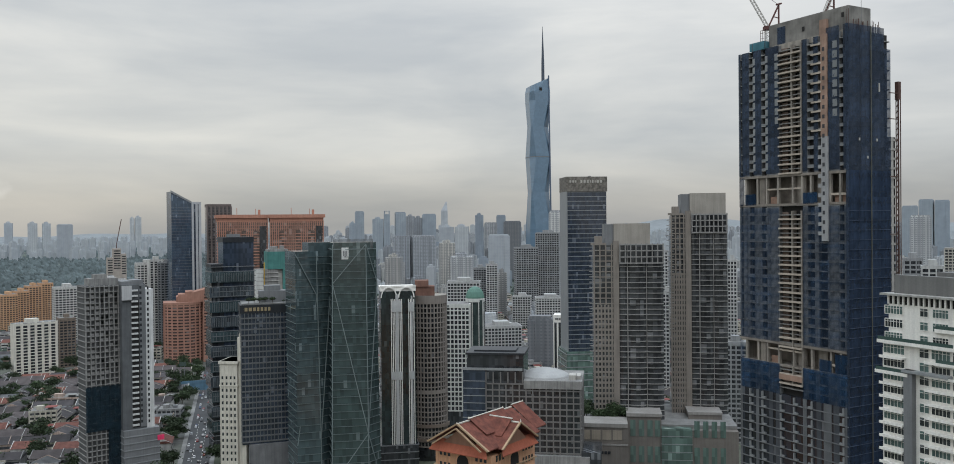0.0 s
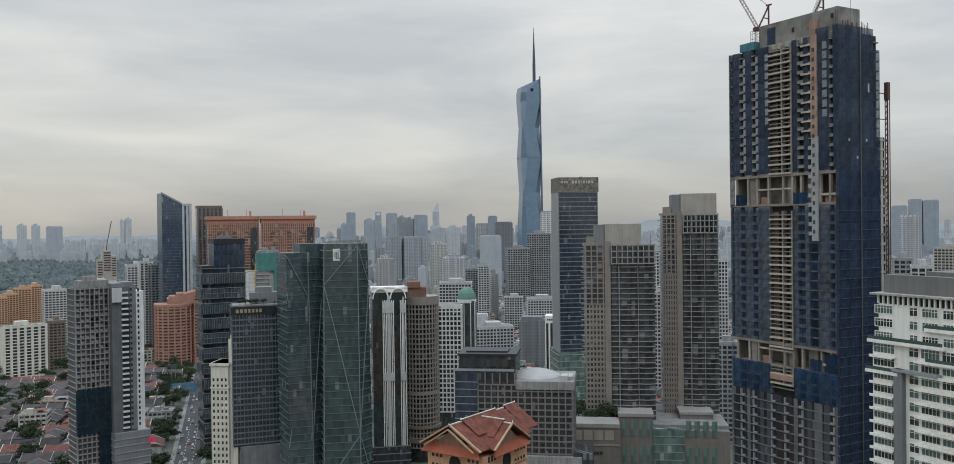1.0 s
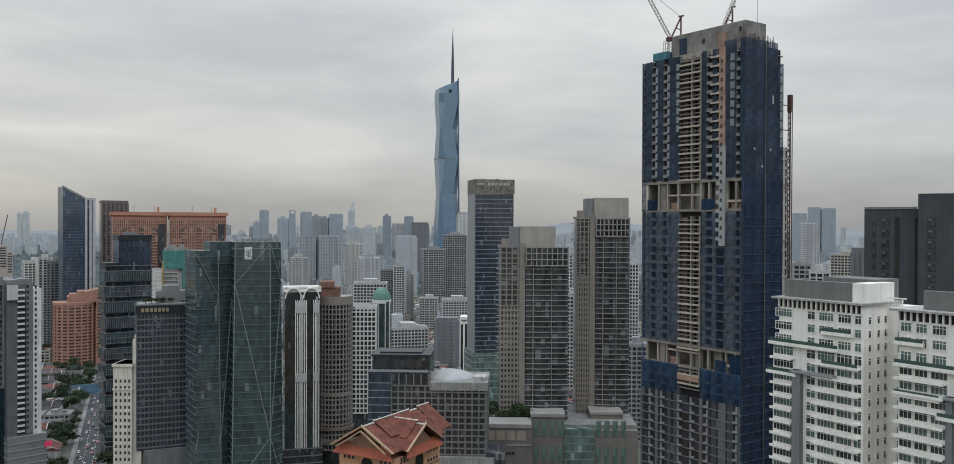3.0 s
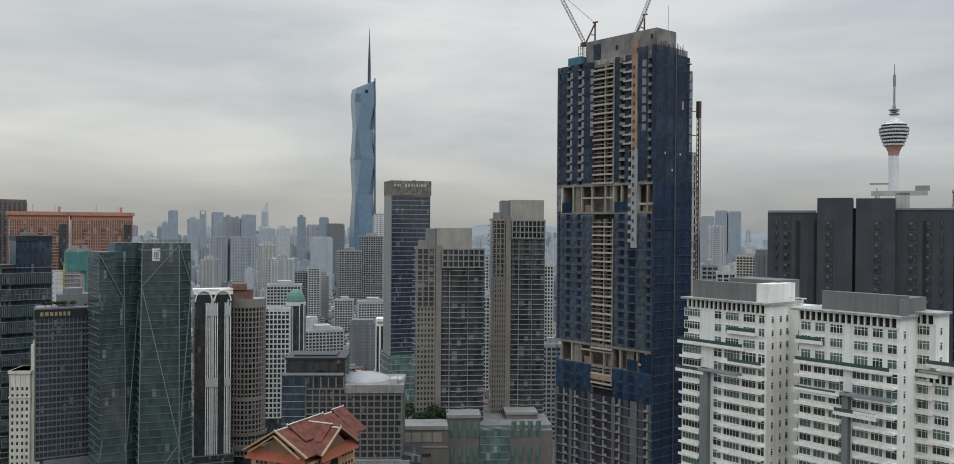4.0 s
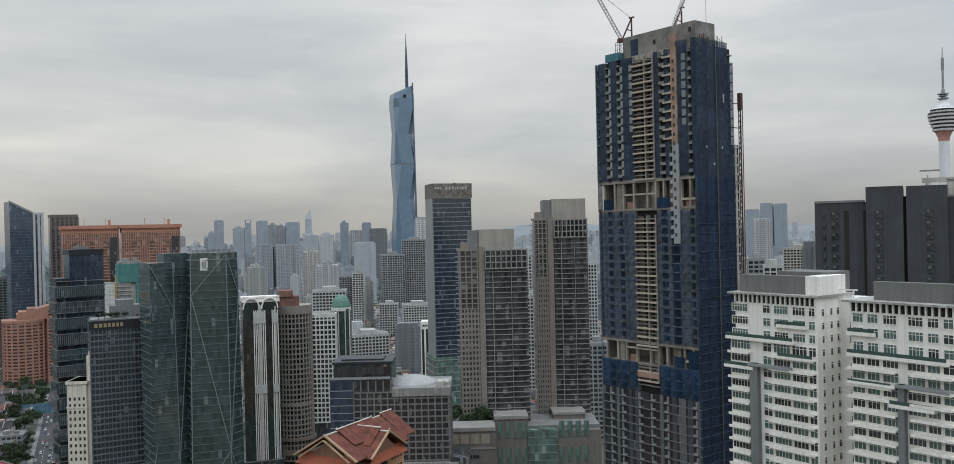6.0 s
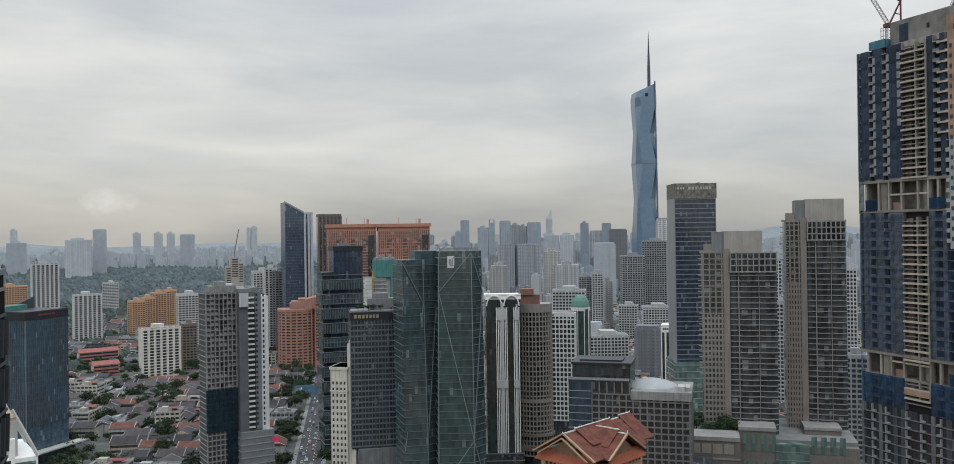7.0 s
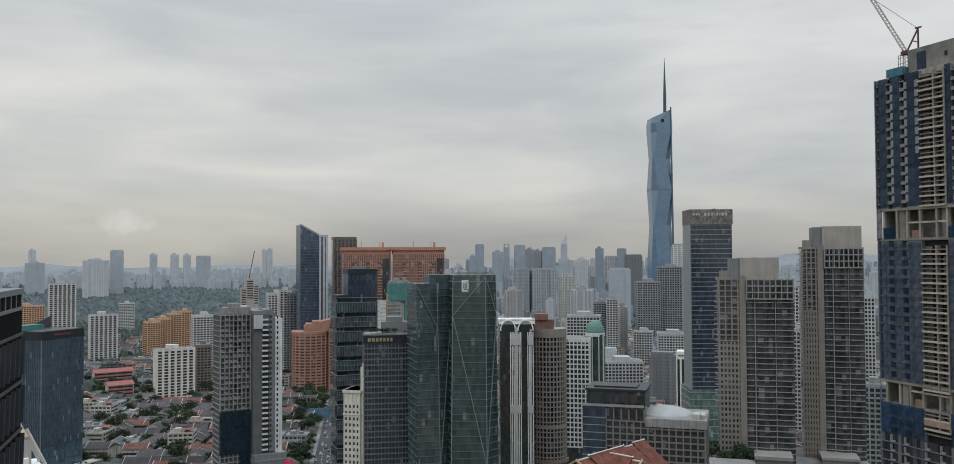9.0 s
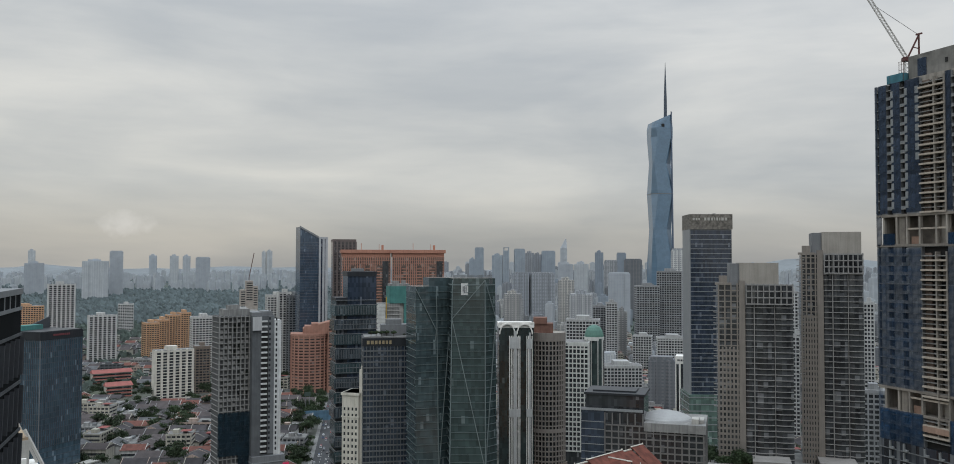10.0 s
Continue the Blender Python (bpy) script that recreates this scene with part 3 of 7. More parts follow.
# office block: black glass and white grid
office = thing("grid_office", site(1.9, 418, -7), "office block with black glass corner and white window grid", "building")
grid_grey = surface("grid_panels", (0.165, 0.158, 0.152), 0.8)
part("body", Shape().box(-21, 36.2, 0, 30, 0, 77.5), dark_glass, office)
part("glass_corner", Shape().box(-21.6, -10.5, -1.2, 30, 0, 83), navy_glass, office)
me_gb = Shape().box(-10.5, 36.5, -0.55, 0.2, 0, 0.62).box(36.0, 36.7, 0.2, 30, 0, 0.62).mesh("floor_band", grid_grey)
for i in range(12):
    part("floor_band", me_gb, None, office, at=(0, 0, 42.4 + i * 3.05))
piers(office, steps(-10.2, 36.0, 14), 0, 42, 76.5, 0.62, 0.7, grid_grey, sides=[(36.2, steps(2, 29, 8), 1)])
piers(office, steps(-10.2, 8.0, 5), 0, 76, 82, 0.62, 0.7, grid_grey)
me_cb = Shape().box(-21.8, -10.4, -1.4, -1.1, 0, 0.3).box(-21.8, -21.5, -1.1, 30, 0, 0.3).mesh("corner_band", grey_cladding)
for i in range(13):
    part("corner_band", me_cb, None, office, at=(0, 0, 34 + i * 3.62))
part("roof_slab", Shape().box(8.5, 37.0, -1.0, 30.5, 74.2, 78.2), grey_concrete, office)
pent = part("penthouse", Shape().box(-20, 8.3, 1.5, 24, 76, 90.2), dark_glass, office)
part("penthouse_roof", Shape().box(-20.6, 8.9, 1, 24.5, 90.2, 91.2).box(-17, 4, 6, 18, 91.2, 91.9), dark_metal, pent)
part("terrace_rail", Shape().box(-21.8, 8, -1.5, -1.2, 83, 84.2), grey_cladding, office)
part("roof_box", Shape().box(30.5, 33.8, 2, 9, 78.2, 80.6), pale_concrete, office)
part("roof_box", Shape().box(34, 36, 5, 14, 78.2, 79.8), pale_concrete, office)
canopy = Shape().lathe(0, 0, [(12.6, 0.0), (12.2, 0.6), (10.4, 1.6), (7.6, 2.7), (4.2, 3.5), (0.3, 3.9)], 36)
part("fan_canopy", canopy, surface("canopy_white", (0.31, 0.31, 0.305), 0.6, streak=0.02), office, "white shell-shaped roof canopy", at=(17.5, 15, 78.25))
part("lower_wall", Shape().box(-10.6, 40.5, -3, 0, 0, 42), grey_concrete, office)
part("lower_wing", Shape().box(36.4, 46, -2, 20, 0, 44), dark_glass, office)

# dark tower with stone crown
crown_t = thing("crowned_tower", site(7.36, 690, 14), "navy glass tower with pale floor edges and stone crown", "building")
part("body", Shape().box(-15.5, 16.3, 0, 26, 50, 180), navy_glass, crown_t)
storeys(crown_t, 31.8, 26, 54, 180, 3.7, 0.45, 0.2, grey_cladding, x0=-15.5)
part("flank", Shape().box(-16.3, -15.5, 0.5, 26, 50, 181), grey_cladding, crown_t)
stone_crown = part("crown", Shape().box(-16.4, 17.0, -0.5, 26.5, 180.5, 192.4), surface("crown_stone", (0.16, 0.145, 0.125), 0.85, var=0.5, scale=0.5, grain=1.2), crown_t, "mottled brown stone crown")
bars(stone_crown, "sign", (1.5, 1.7, 1.6, 0.6, 1.3, 0.6, 1.8, 1.6), 2.3, 1.0, -5, -0.6, 187.4, surface("sign_cream", (0.42, 0.40, 0.36), 0.6), "pale lettering shown as bars")
bars(stone_crown, "sign", (1.5, 1.3, 1.2), 1.8, 0.8, -14, -0.6, 187.6, surface("sign_cream", (0.42, 0.40, 0.36)), "pale lettering shown as bars")
part("podium", Shape().box(-18, 19, -3, 30, 0, 52), mall_glass, crown_t)
storeys(crown_t, 37, 33, 8, 52, 5.2, 0.6, 0.3, grey_cladding, "podium_band", x0=-18, y0=-3)
part("roof_mast", Shape().box(4, 6, 8, 10, 192, 193.4), mid_grey, crown_t)


# twin residential towers on the shopping mall
def strip(bow, out, h):
    """One continuous edge along a bowed front."""
    s = Shape()
    for x, y in bow:
        s.v += [(x, y - out, 0), (x, y - out, h), (x, y + 0.4, h), (x, y + 0.4, 0)]
    for i in range(len(bow) - 1):
        a = i * 4
        s.f += [(a + j, a + (j + 1) % 4, a + 4 + (j + 1) % 4, a + 4 + j) for j in range(4)]
    s.f += [(0, 1, 2, 3), tuple(4 * len(bow) - 4 + j for j in (3, 2, 1, 0))]
    return s


def bow_line(x0, x1, out, n=9):
    return [(x0 + (x1 - x0) * (0.5 + 0.5 * math.sin(radians(-80 + 160 * i / n)) / math.sin(radians(80))), -out * (math.cos(radians(-80 + 160 * i / n)) - math.cos(radians(80)))) for i in range(n + 1)]


def residence(m, w, d, h, box0, box1, box_h, label):
    t = thing("residential_tower", m, label, "building", "twin residential towers")
    x0 = -w / 2
    trim = surface("residence_beige", (0.215, 0.19, 0.165), 0.85, var=0.12)
    edge = surface("balcony_edge", (0.25, 0.242, 0.232), 0.7)
    glass = glazing("bay_glass", (0.05, 0.052, 0.055), (2.4, 2.95), contrast=0.5, blinds=0.06)
    split = -w * 0.12
    part("body", Shape().box(x0 + 0.8, w / 2, 0, d, 40, h - 1), glass, t)
    # punched wall with small windows, thinning to an open frame near the top
    wall_top = h - 34
    wall_band = Shape().box(x0 - 0.2, split - 3.6, -0.5, 0.3, 0, 1.15).mesh("floor_band", trim)
    thin_band = Shape().box(x0 - 0.2, split - 3.6, -0.5, 0.3, 0, 0.6).mesh("floor_band", trim)
    flank_band = Shape().box(w / 2 - 0.2, w / 2 + 0.5, 0.2, d, 0, 0.6).mesh("flank_band", edge)
    piers(t, steps(x0 + 0.4, split - 4.4, 5), 0, 46, wall_top, 0.85, 0.55, trim)
    piers(t, steps(x0 + 0.4, split - 4.4, 3), 0, wall_top, h, 0.7, 0.6, trim)
    part("stair_wall", Shape().box(split - 3.6, split - 0.4, -0.9, 1.0, 46, h + 1.5), trim, t)
    lines = (bow_line(split - 0.3, split + 4.2, 0.9, 5), bow_line(split + 4.2, split + (w / 2 - split) * 0.62, 1.9), bow_line(split + (w / 2 - split) * 0.62, w / 2 + 0.4, 1.7))
    bands = []
    for line in lines:
        part("bay", Shape().column(list(line) + [(line[-1][0], 0.3), (line[0][0], 0.3)], 46, h - 11), glass, t)
        bands.append(strip(line, 0.65, 0.36).mesh("balcony_band", edge))
    z = 48.0
    while z < h - 2:
        part("floor_band", wall_band if z < wall_top else thin_band, None, t, at=(0, 0, z))
        part("flank_band", flank_band, None, t, at=(0, 0, z))
        if z < h - 11:
            for b in bands:
                part("balcony_band", b, None, t, at=(0, 0, z))
        z += 2.95
    for line, width in ((lines[1], 0.5), (lines[2], 0.32)):
        part("bay_pier", Shape().box(line[0][0] - width / 2, line[0][0] + width / 2, -1.0, 0.4, 46, h), edge, t)
    crown_me = Shape().box(-0.28, 0.28, -0.4, 0.3, h - 11.4, h).mesh("crown_post", edge)
    for x in steps(split, w / 2, 8):
        part("crown_post", crown_me, None, t, at=(x, -2.0, 0))
    for z in (h - 1.0, h - 4.4, h - 7.8, h - 11.2):
        part("crown_frame", Shape().box(split, w / 2 + 0.4, -2.6, -1.5, z, z + 0.6), edge, t)
    balc = strip([(x0 - 2.2, 1.6), (x0 - 2.0, 0.8), (x0 - 1.2, 0.2), (x0 + 1.6, -0.2)], 0.5, 0.45).mesh("side_balcony", edge)
    for i in range(22):
        part("side_balcony", balc, None, t, at=(0, 0, h - 4 - i * 2.95))
    part("roof_frame", Shape().box(x0 - 1.2, x0 + 7, -0.8, 4, h - 0.9, h + 0.3), trim, t)
    part("stair_house", Shape().box(x0 + 1, x0 + 5, 1, 6, h, h + 4), trim, t)
    part("tank_room", Shape().box(box0, box1, 2, d - 3, h - 2, h + box_h), surface("tank_render", (0.31, 0.285, 0.25), 0.85), t, "plain beige rooftop tank room")
    part("tank_flank", Shape().box(box0 - 5, box0 - 0.02, 3, d - 3, h - 2, h + box_h - 0.4), mid_grey, t)
    return t


residence(site(10.05, 478, 6), 38, 24, 143.6, -7.5, 12.5, 11, "beige and dark glass residential tower with bowed balconies")
residence(site(14.6, 500, 6), 31, 24, 160, -4.5, 15.4, 11.5, "taller beige and dark glass residential tower with bowed balconies")

mall = thing("shopping_mall", site(12.0, 452, 4), "beige stone shopping mall podium with tall green glass bays", "building")
stone = surface("mall_stone", (0.165, 0.148, 0.132), 0.85)
part("body", Shape().box(-42, -16, 0, 16, 0, 49), stone, mall)
part("body", Shape().box(17.8, 42, 11.5, 29.4, 0, 44), stone, mall)
part("tower_base", Shape().box(-16, 2, 11.5, 44, 0, 52.4), stone, mall)
part("tower_base", Shape().box(18, 36, 30, 60, 0, 49.5), stone, mall)
part("glass_hall", Shape().box(2, 18, 10.5, 24, 0, 45), mall_glass, mall)
storeys(mall, 16, 14, 3, 44, 4.2, 0.3, 0.15, grey_cladding, "hall_band", x0=2, y0=10.5)
bay_me = Shape().box(-1.4, 1.4, -0.2, 0.3, 0, 8.6).mesh("tall_window", mall_glass)
for x in (-13, -8.5, -4, 0, 20.5, 25, 29.5, 34):
    for z in (5, 17, 29, 43):
        part("tall_window", bay_me, None, mall, at=(x, 11.45, z - 2.5))
for x in (-38, -32.5, -27, -21.5):
    part("panel", Shape().box(x - 2.3, x + 2.3, -0.2, 0.2, 41, 46), surface("tan_panel", (0.30, 0.26, 0.21), 0.8), mall)
part("cornice", Shape().box(-42.5, -16.1, -0.5, 16.3, 47.6, 49.6), beige_concrete, mall)
part("cornice", Shape().box(-16.4, 2.3, 11.0, 44, 51.0, 52.8), beige_concrete, mall)
part("cornice", Shape().box(17.7, 36.3, 29.5, 60, 48.6, 50.0), beige_concrete, mall)
part("string_course", Shape().box(-42.2, -16.1, -0.3, 0.2, 38, 38.8), beige_concrete, mall)
bars(mall, "sign", (1.4, 1.2, 1.3, 1.2, 1.1, 1.3, 1.4), 1.5, 0.5, -37, -0.25, 33.5, dark_metal, "dark lettering shown as bars")
part("roof_garden_deck", Shape().box(-44, 42, 16, 70, 0, 46), roof_grey, mall)

# ---------------------------------------------------------------- tower under construction, wrapped in blue netting
site_t = thing("construction_tower", pose(100.9, 326.8, 0, 0, 0, -61.4), "unfinished concrete tower wrapped in blue safety netting with cranes", "building")
LEN, DEP, FL = 48.6, 22.2, 3.3
OPEN = ((161.0, 172.0), (102.5, 111.0))
STACK = (19.3, 29.6)
# solid blocks coloured near-black for the unlit rooms behind the openings
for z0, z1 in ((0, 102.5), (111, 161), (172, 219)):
    part("concrete_frame", Shape().box(0.8, LEN - 0.8, 1.9, DEP - 0.8, z0, z1), shade_and_tyre_black, site_t)
for z0, z1 in OPEN:
    part("inner_wall", Shape().box(2.5, LEN - 1.0, 7.0, DEP - 0.8, z0, z1), surface("inner_block", (0.20, 0.175, 0.15), 0.9, var=0.35, scale=0.3), site_t)
# wing body in the same painted interior shade
part("wing_frame", Shape().box(40, LEN - 1.2, DEP - 0.8, DEP + 4.0, 0, 184), shade_and_tyre_black, site_t)
slab_me = Shape().box(0.2, LEN - 0.2, 0.25, DEP - 0.2, 0, 0.35).mesh("floor_slab", grey_concrete)
for i in range(66):
    z = 2 + i * FL
    if not any(a - 0.2 < z < b - 0.5 for a, b in OPEN):
        part("floor_slab", slab_me, None, site_t, at=(0, 0, z))

# upright strips of wall between the columns of windows
site_wall = surface("site_wall", (0.20, 0.205, 0.21), 0.9, var=0.3, streak=0.3)
WALLS = ((0.0, 0.7), (1.7, 4.9), (7.3, 10.9), (13.3, 19.2), (29.7, 31.7), (34.7, 36.4), (40.0, 45.0), (46.8, 48.5))
for x0, x1 in WALLS:
    for z0, z1 in ((92, 102.5), (111, 161), (172, 219)):
        part("strip_wall", Shape().box(x0, x1, 0.4, 1.95, z0, z1), site_wall, site_t)


def net_zone(x0, x1, z0, z1, cols, rows, material, y=0.0, side=False):
    """Netting in separate sheets, each a little slack."""
    cw, ch = (x1 - x0) / cols, (z1 - z0) / rows
    meshes = []
    for k in range(3):
        r = random.Random(k * 7 + cols)
        n = 5
        sh = Shape()
        sh.v = [(cw * i / n, (-0.05 - 0.22 * r.random()) if 0 < i < n and 0 < j < n else -0.04 * k, ch * j / n) for j in range(n + 1) for i in range(n + 1)]
        for j in range(n):
            for i in range(n):
                a = j * (n + 1) + i
                sh.f.append((a, a + 1, a + n + 2, a + n + 1))
        meshes.append(sh.mesh("net_sheet", material))
    for i in range(cols):
        for j in range(rows):
            m = pose(LEN, x0 + i * cw, z0 + j * ch, 0, 0, 90) if side else pose(x0 + i * cw, y, z0 + j * ch)
            part("net_sheet", meshes[(i * 5 + j * 3) % 3], None, site_t, at=m)


for x0, x1 in WALLS:
    net_zone(x0 - 0.15, x1 + 0.15, 172.5, 219 if x0 < 40 else 221, 1, 7, blue_net, 0.2)
net_zone(0.0, 2.6, 160.5, 172.5, 1, 2, blue_net, 0.15)
net_zone(0.0, 2.0, 102.5, 111, 1, 1, mid_net, 0.15)
net_zone(0.3, 19.2, 111, 160, 5, 8, mid_net)
net_zone(29.7, LEN, 111, 160, 5, 8, mid_net)
net_zone(0.5, 19.2, 92, 103, 4, 2, bright_net, -0.1)
net_zone(29.7, LEN, 92, 103, 4, 2, bright_net, -0.1)
net_zone(0.2, DEP - 3.4, 172, 221, 3, 6, blue_net, side=True)
net_zone(DEP - 3.4, DEP, 172, 214, 1, 5, blue_net, side=True)
net_zone(0.2, DEP, 100, 172, 4, 8, side_net, side=True)
net_zone(0.2, DEP, 0, 100, 4, 10, side_net, side=True)
part("side_wall", Shape().box(LEN - 0.8, LEN - 0.3, 0.6, DEP, 0, 172), site_wall, site_t)
part("side_wall", Shape().box(LEN - 0.8, LEN - 0.3, 0.6, DEP - 3.2, 172, 219), site_wall, site_t)
part("corner_net", Shape().box(LEN - 0.7, LEN + 0.1, -0.2, 0.3, 0, 221), blue_net, site_t)
part("hoist_cable", Shape().box(LEN + 0.35, LEN + 0.6, 11.2, 11.45, 0, 221), surface("cable_tan", (0.12, 0.12, 0.10), 0.8), site_t)
for y0, z0 in ((15.5, 199), (9.4, 176), (5.2, 182), (14.2, 182)):
    part("torn_patch", Shape().box(LEN + 0.1, LEN + 0.3, y0, y0 + 0.7, z0, z0 + (3.0 if y0 > 15 else 0.9)), pale_concrete, site_t)
rope = Shape().box(LEN + 0.06, LEN + 0.3, 0, DEP - 0.2, 0, 0.14).mesh("net_rope", surface("rope_blue", (0.06, 0.08, 0.12), 0.9))
for i in range(48):
    part("net_rope", rope, None, site_t, at=(0, 0, 3.2 + i * FL))
for x0, x1, z1 in ((3.0, 8.2, 165.2), (30, 36, 165), (43.0, 47.6, 109.5), (36.5, 41.5, 107)):
    z0 = 161 if z1 > 150 else 103
    part("net_sheet", Shape().box(x0, x1, 0.1, 0.2, z0, z1), bright_net, site_t)

# columns of windows: a low sill on every floor and a pale panel beside the opening
pale_panel = surface("pale_site_panel", (0.21, 0.218, 0.22), 0.8, var=0.2)
def opening(x0, x1, jamb):
    sill = Shape().box(x0, x1, 0.3, 0.8, 0.35, 1.15).mesh("sill", site_wall)
    panel = Shape().box(x1 - 0.1, x1 + jamb, -0.02, 0.35, 0.45, 2.9).mesh("side_panel", pale_panel) if jamb else None
    return sill, panel


for x0, x1, jamb in ((0.7, 1.7, 0), (4.9, 7.2, 1.0), (10.9, 13.2, 1.1), (17.6, 17.7, 1.4), (31.7, 34.6, 0), (42.6, 42.7, 1.7), (45.0, 46.8, 0)):
    sill, panel = opening(x0, x1, jamb)
    for i in range(27, 66):
        z = 2 + i * FL
        if z > 215 or any(a - 2.9 < z < b - 0.3 for a, b in OPEN):
            continue
        if x1 - x0 > 1:
            part("sill", sill, None, site_t, at=(0, 0, z))
        if panel and (z > 190 or (z > 172 and x0 < 15) or (z > 140 and x0 == 10.9 and i % 3)):
            part("side_panel", panel, None, site_t, at=(0, 0, z))
# open stack of floors in the middle
tan = surface("tan_slab", (0.40, 0.345, 0.285), 0.9, var=0.25)
deck = Shape().box(STACK[0], STACK[1], -0.5, 1.9, 0, 0.62).mesh("balcony_deck", tan)
pier_me = Shape().box(25.1, 25.6, -0.3, 1.95, 0, FL).mesh("cross_wall", raw_concrete)
edge_me = Shape().box(29.2, 29.7, -0.3, 1.95, 0, FL).mesh("cross_wall", raw_concrete)
# the first back wall's dark brown has the shade behind the decks painted in
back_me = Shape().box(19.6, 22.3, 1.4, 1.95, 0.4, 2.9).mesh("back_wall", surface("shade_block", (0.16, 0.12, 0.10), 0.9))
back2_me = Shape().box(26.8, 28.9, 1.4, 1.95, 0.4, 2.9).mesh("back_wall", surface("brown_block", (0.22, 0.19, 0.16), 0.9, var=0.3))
for i in range(37):
    z = 96 + i * FL
    if not (158 < z < 171) and not (101 < z < 109):
        part("balcony_deck", deck, None, site_t, at=(0, 0, z))
        part("cross_wall", pier_me, None, site_t, at=(0, 0, z))
        part("cross_wall", edge_me, None, site_t, at=(0, 0, z))
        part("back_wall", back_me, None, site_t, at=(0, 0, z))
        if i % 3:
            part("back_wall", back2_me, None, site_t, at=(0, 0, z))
deck2 = Shape().box(34.0, 38.2, -0.5, 1.9, 0, 0.62).mesh("balcony_deck", tan)
for i in range(10):
    part("balcony_deck", deck2, None, site_t, at=(0, 0, 186 + i * FL))
part("stair_wall", Shape().box(38.0, 40.6, -0.4, 1.9, 184, 219), surface("pink_block", (0.31, 0.205, 0.155), 0.9, var=0.35, grain=1.0), site_t, "raw blockwork stair wall")
part("stair_wall", Shape().box(38.2, 40.9, -0.45, 1.9, 148, 184), surface("grey_render", (0.29, 0.29, 0.292), 0.9), site_t)
# no hole is cut: a dark box paints the shade of each opening
small_hole = Shape().box(-0.45, 0.45, -0.5, 0.2, 0.6, 1.9).mesh("small_opening", surface("hole_shade_grey", (0.05, 0.05, 0.055), 0.9))
flat_me = Shape().box(36.9, 38.2, -0.5, 1.9, 0, 1.3).mesh("stair_ledge", surface("grey_render", (0.29, 0.29, 0.292)))
for i in range(20):
    part("small_opening", small_hole, None, site_t, at=(39.2, 0, 150 + i * FL))
    if i < 10:
        part("stair_ledge", flat_me, None, site_t, at=(0, 0, 150 + i * FL))
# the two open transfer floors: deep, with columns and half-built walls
# slab colour darkened to paint shade into the transfer floors
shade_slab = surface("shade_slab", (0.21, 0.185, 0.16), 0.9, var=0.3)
brick_fill = surface("brick_fill", (0.27, 0.17, 0.125), 0.9, var=0.25)
for z0, z1 in OPEN:
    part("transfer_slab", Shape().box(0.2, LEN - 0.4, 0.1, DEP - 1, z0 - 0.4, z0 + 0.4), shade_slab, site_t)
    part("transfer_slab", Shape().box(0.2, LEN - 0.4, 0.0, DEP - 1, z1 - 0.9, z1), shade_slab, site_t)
    part("end_wall", Shape().box(2.5, 3.0, 1.2, 7.0, z0 + 0.4, z1 - 0.9), raw_concrete, site_t)
    part("middle_beam", Shape().box(13.4, STACK[1], 0.3, 1.0, z0 + 5.4, z0 + 6.0), tan, site_t)
    part("middle_beam", Shape().box(41.6, 48.0, 0.3, 1.0, z0 + 2.7, z0 + 3.5), tan, site_t)
    part("brick_infill", Shape().box(14.4, 18.8, 1.2, 1.6, z0 + 0.4, z0 + 3.0), brick_fill, site_t)
    part("brick_infill", Shape().box(42.5, 47.4, 1.2, 1.6, z0 + 0.4, z0 + 2.7), brick_fill, site_t)
    part("block_infill", Shape().box(9.6, 12.2, 0.8, 1.3, z0 + 0.4, z1 - 0.9), surface("inner_block", (0.20, 0.175, 0.15)), site_t)
    part("block_infill", Shape().box(25.6, 29.2, 2.4, 2.9, z0 + 0.4, z1 - 0.9), raw_concrete, site_t)
    part("block_infill", Shape().box(33.8, 37.6, 3.0, 3.5, z0 + 0.4, z1 - 0.9), raw_concrete, site_t)
    for x in (3.2, 8.8, 13.3, 18.6, 25.3, 29.4, 33.2, 41.2, 45.2, 48.0):
        part("transfer_column", Shape().box(x - 0.35, x + 0.35, 0.2, 1.4, z0, z1), raw_concrete, site_t)
part("stack_parapet", Shape().box(19.4, 29.5, -0.6, 0.2, 97.6, 99.6), surface("pink_block", (0.31, 0.205, 0.155)), site_t)
# the glazed floors below the netting
low_me = Shape().box(0, LEN, -0.3, 0.3, 0, 0.34).mesh("floor_edge", surface("edge_slate", (0.14, 0.145, 0.15), 0.8))
for i in range(27):
    part("floor_edge", low_me, None, site_t, at=(0, 0, 3 + i * FL))
part("glazed_front", Shape().box(0.1, LEN - 0.5, 0.02, 1.5, 0, 92), glazing("site_glass", (0.022, 0.026, 0.033), (2.2, 3.3), contrast=0.5, blinds=0.03), site_t)
for x0, x1, mm in ((0.2, 1.2, "a"), (7.9, 9.4, "a"), (14.2, 16.0, "b"), (17.4, 19.3, "b"), (29.6, 31.2, "a"), (35.4, 37.4, "b"), (38.4, 41.6, "a"), (42.4, 44.8, "b"), (47, 48.4, "a")):
    part("pier", Shape().box(x0, x1, -0.16, 0.2, 0, 92), surface("pier_grey", (0.11, 0.115, 0.12), 0.85, var=0.25) if mm == "a" else surface("pier_slate", (0.055, 0.06, 0.068), 0.85, var=0.25), site_t)
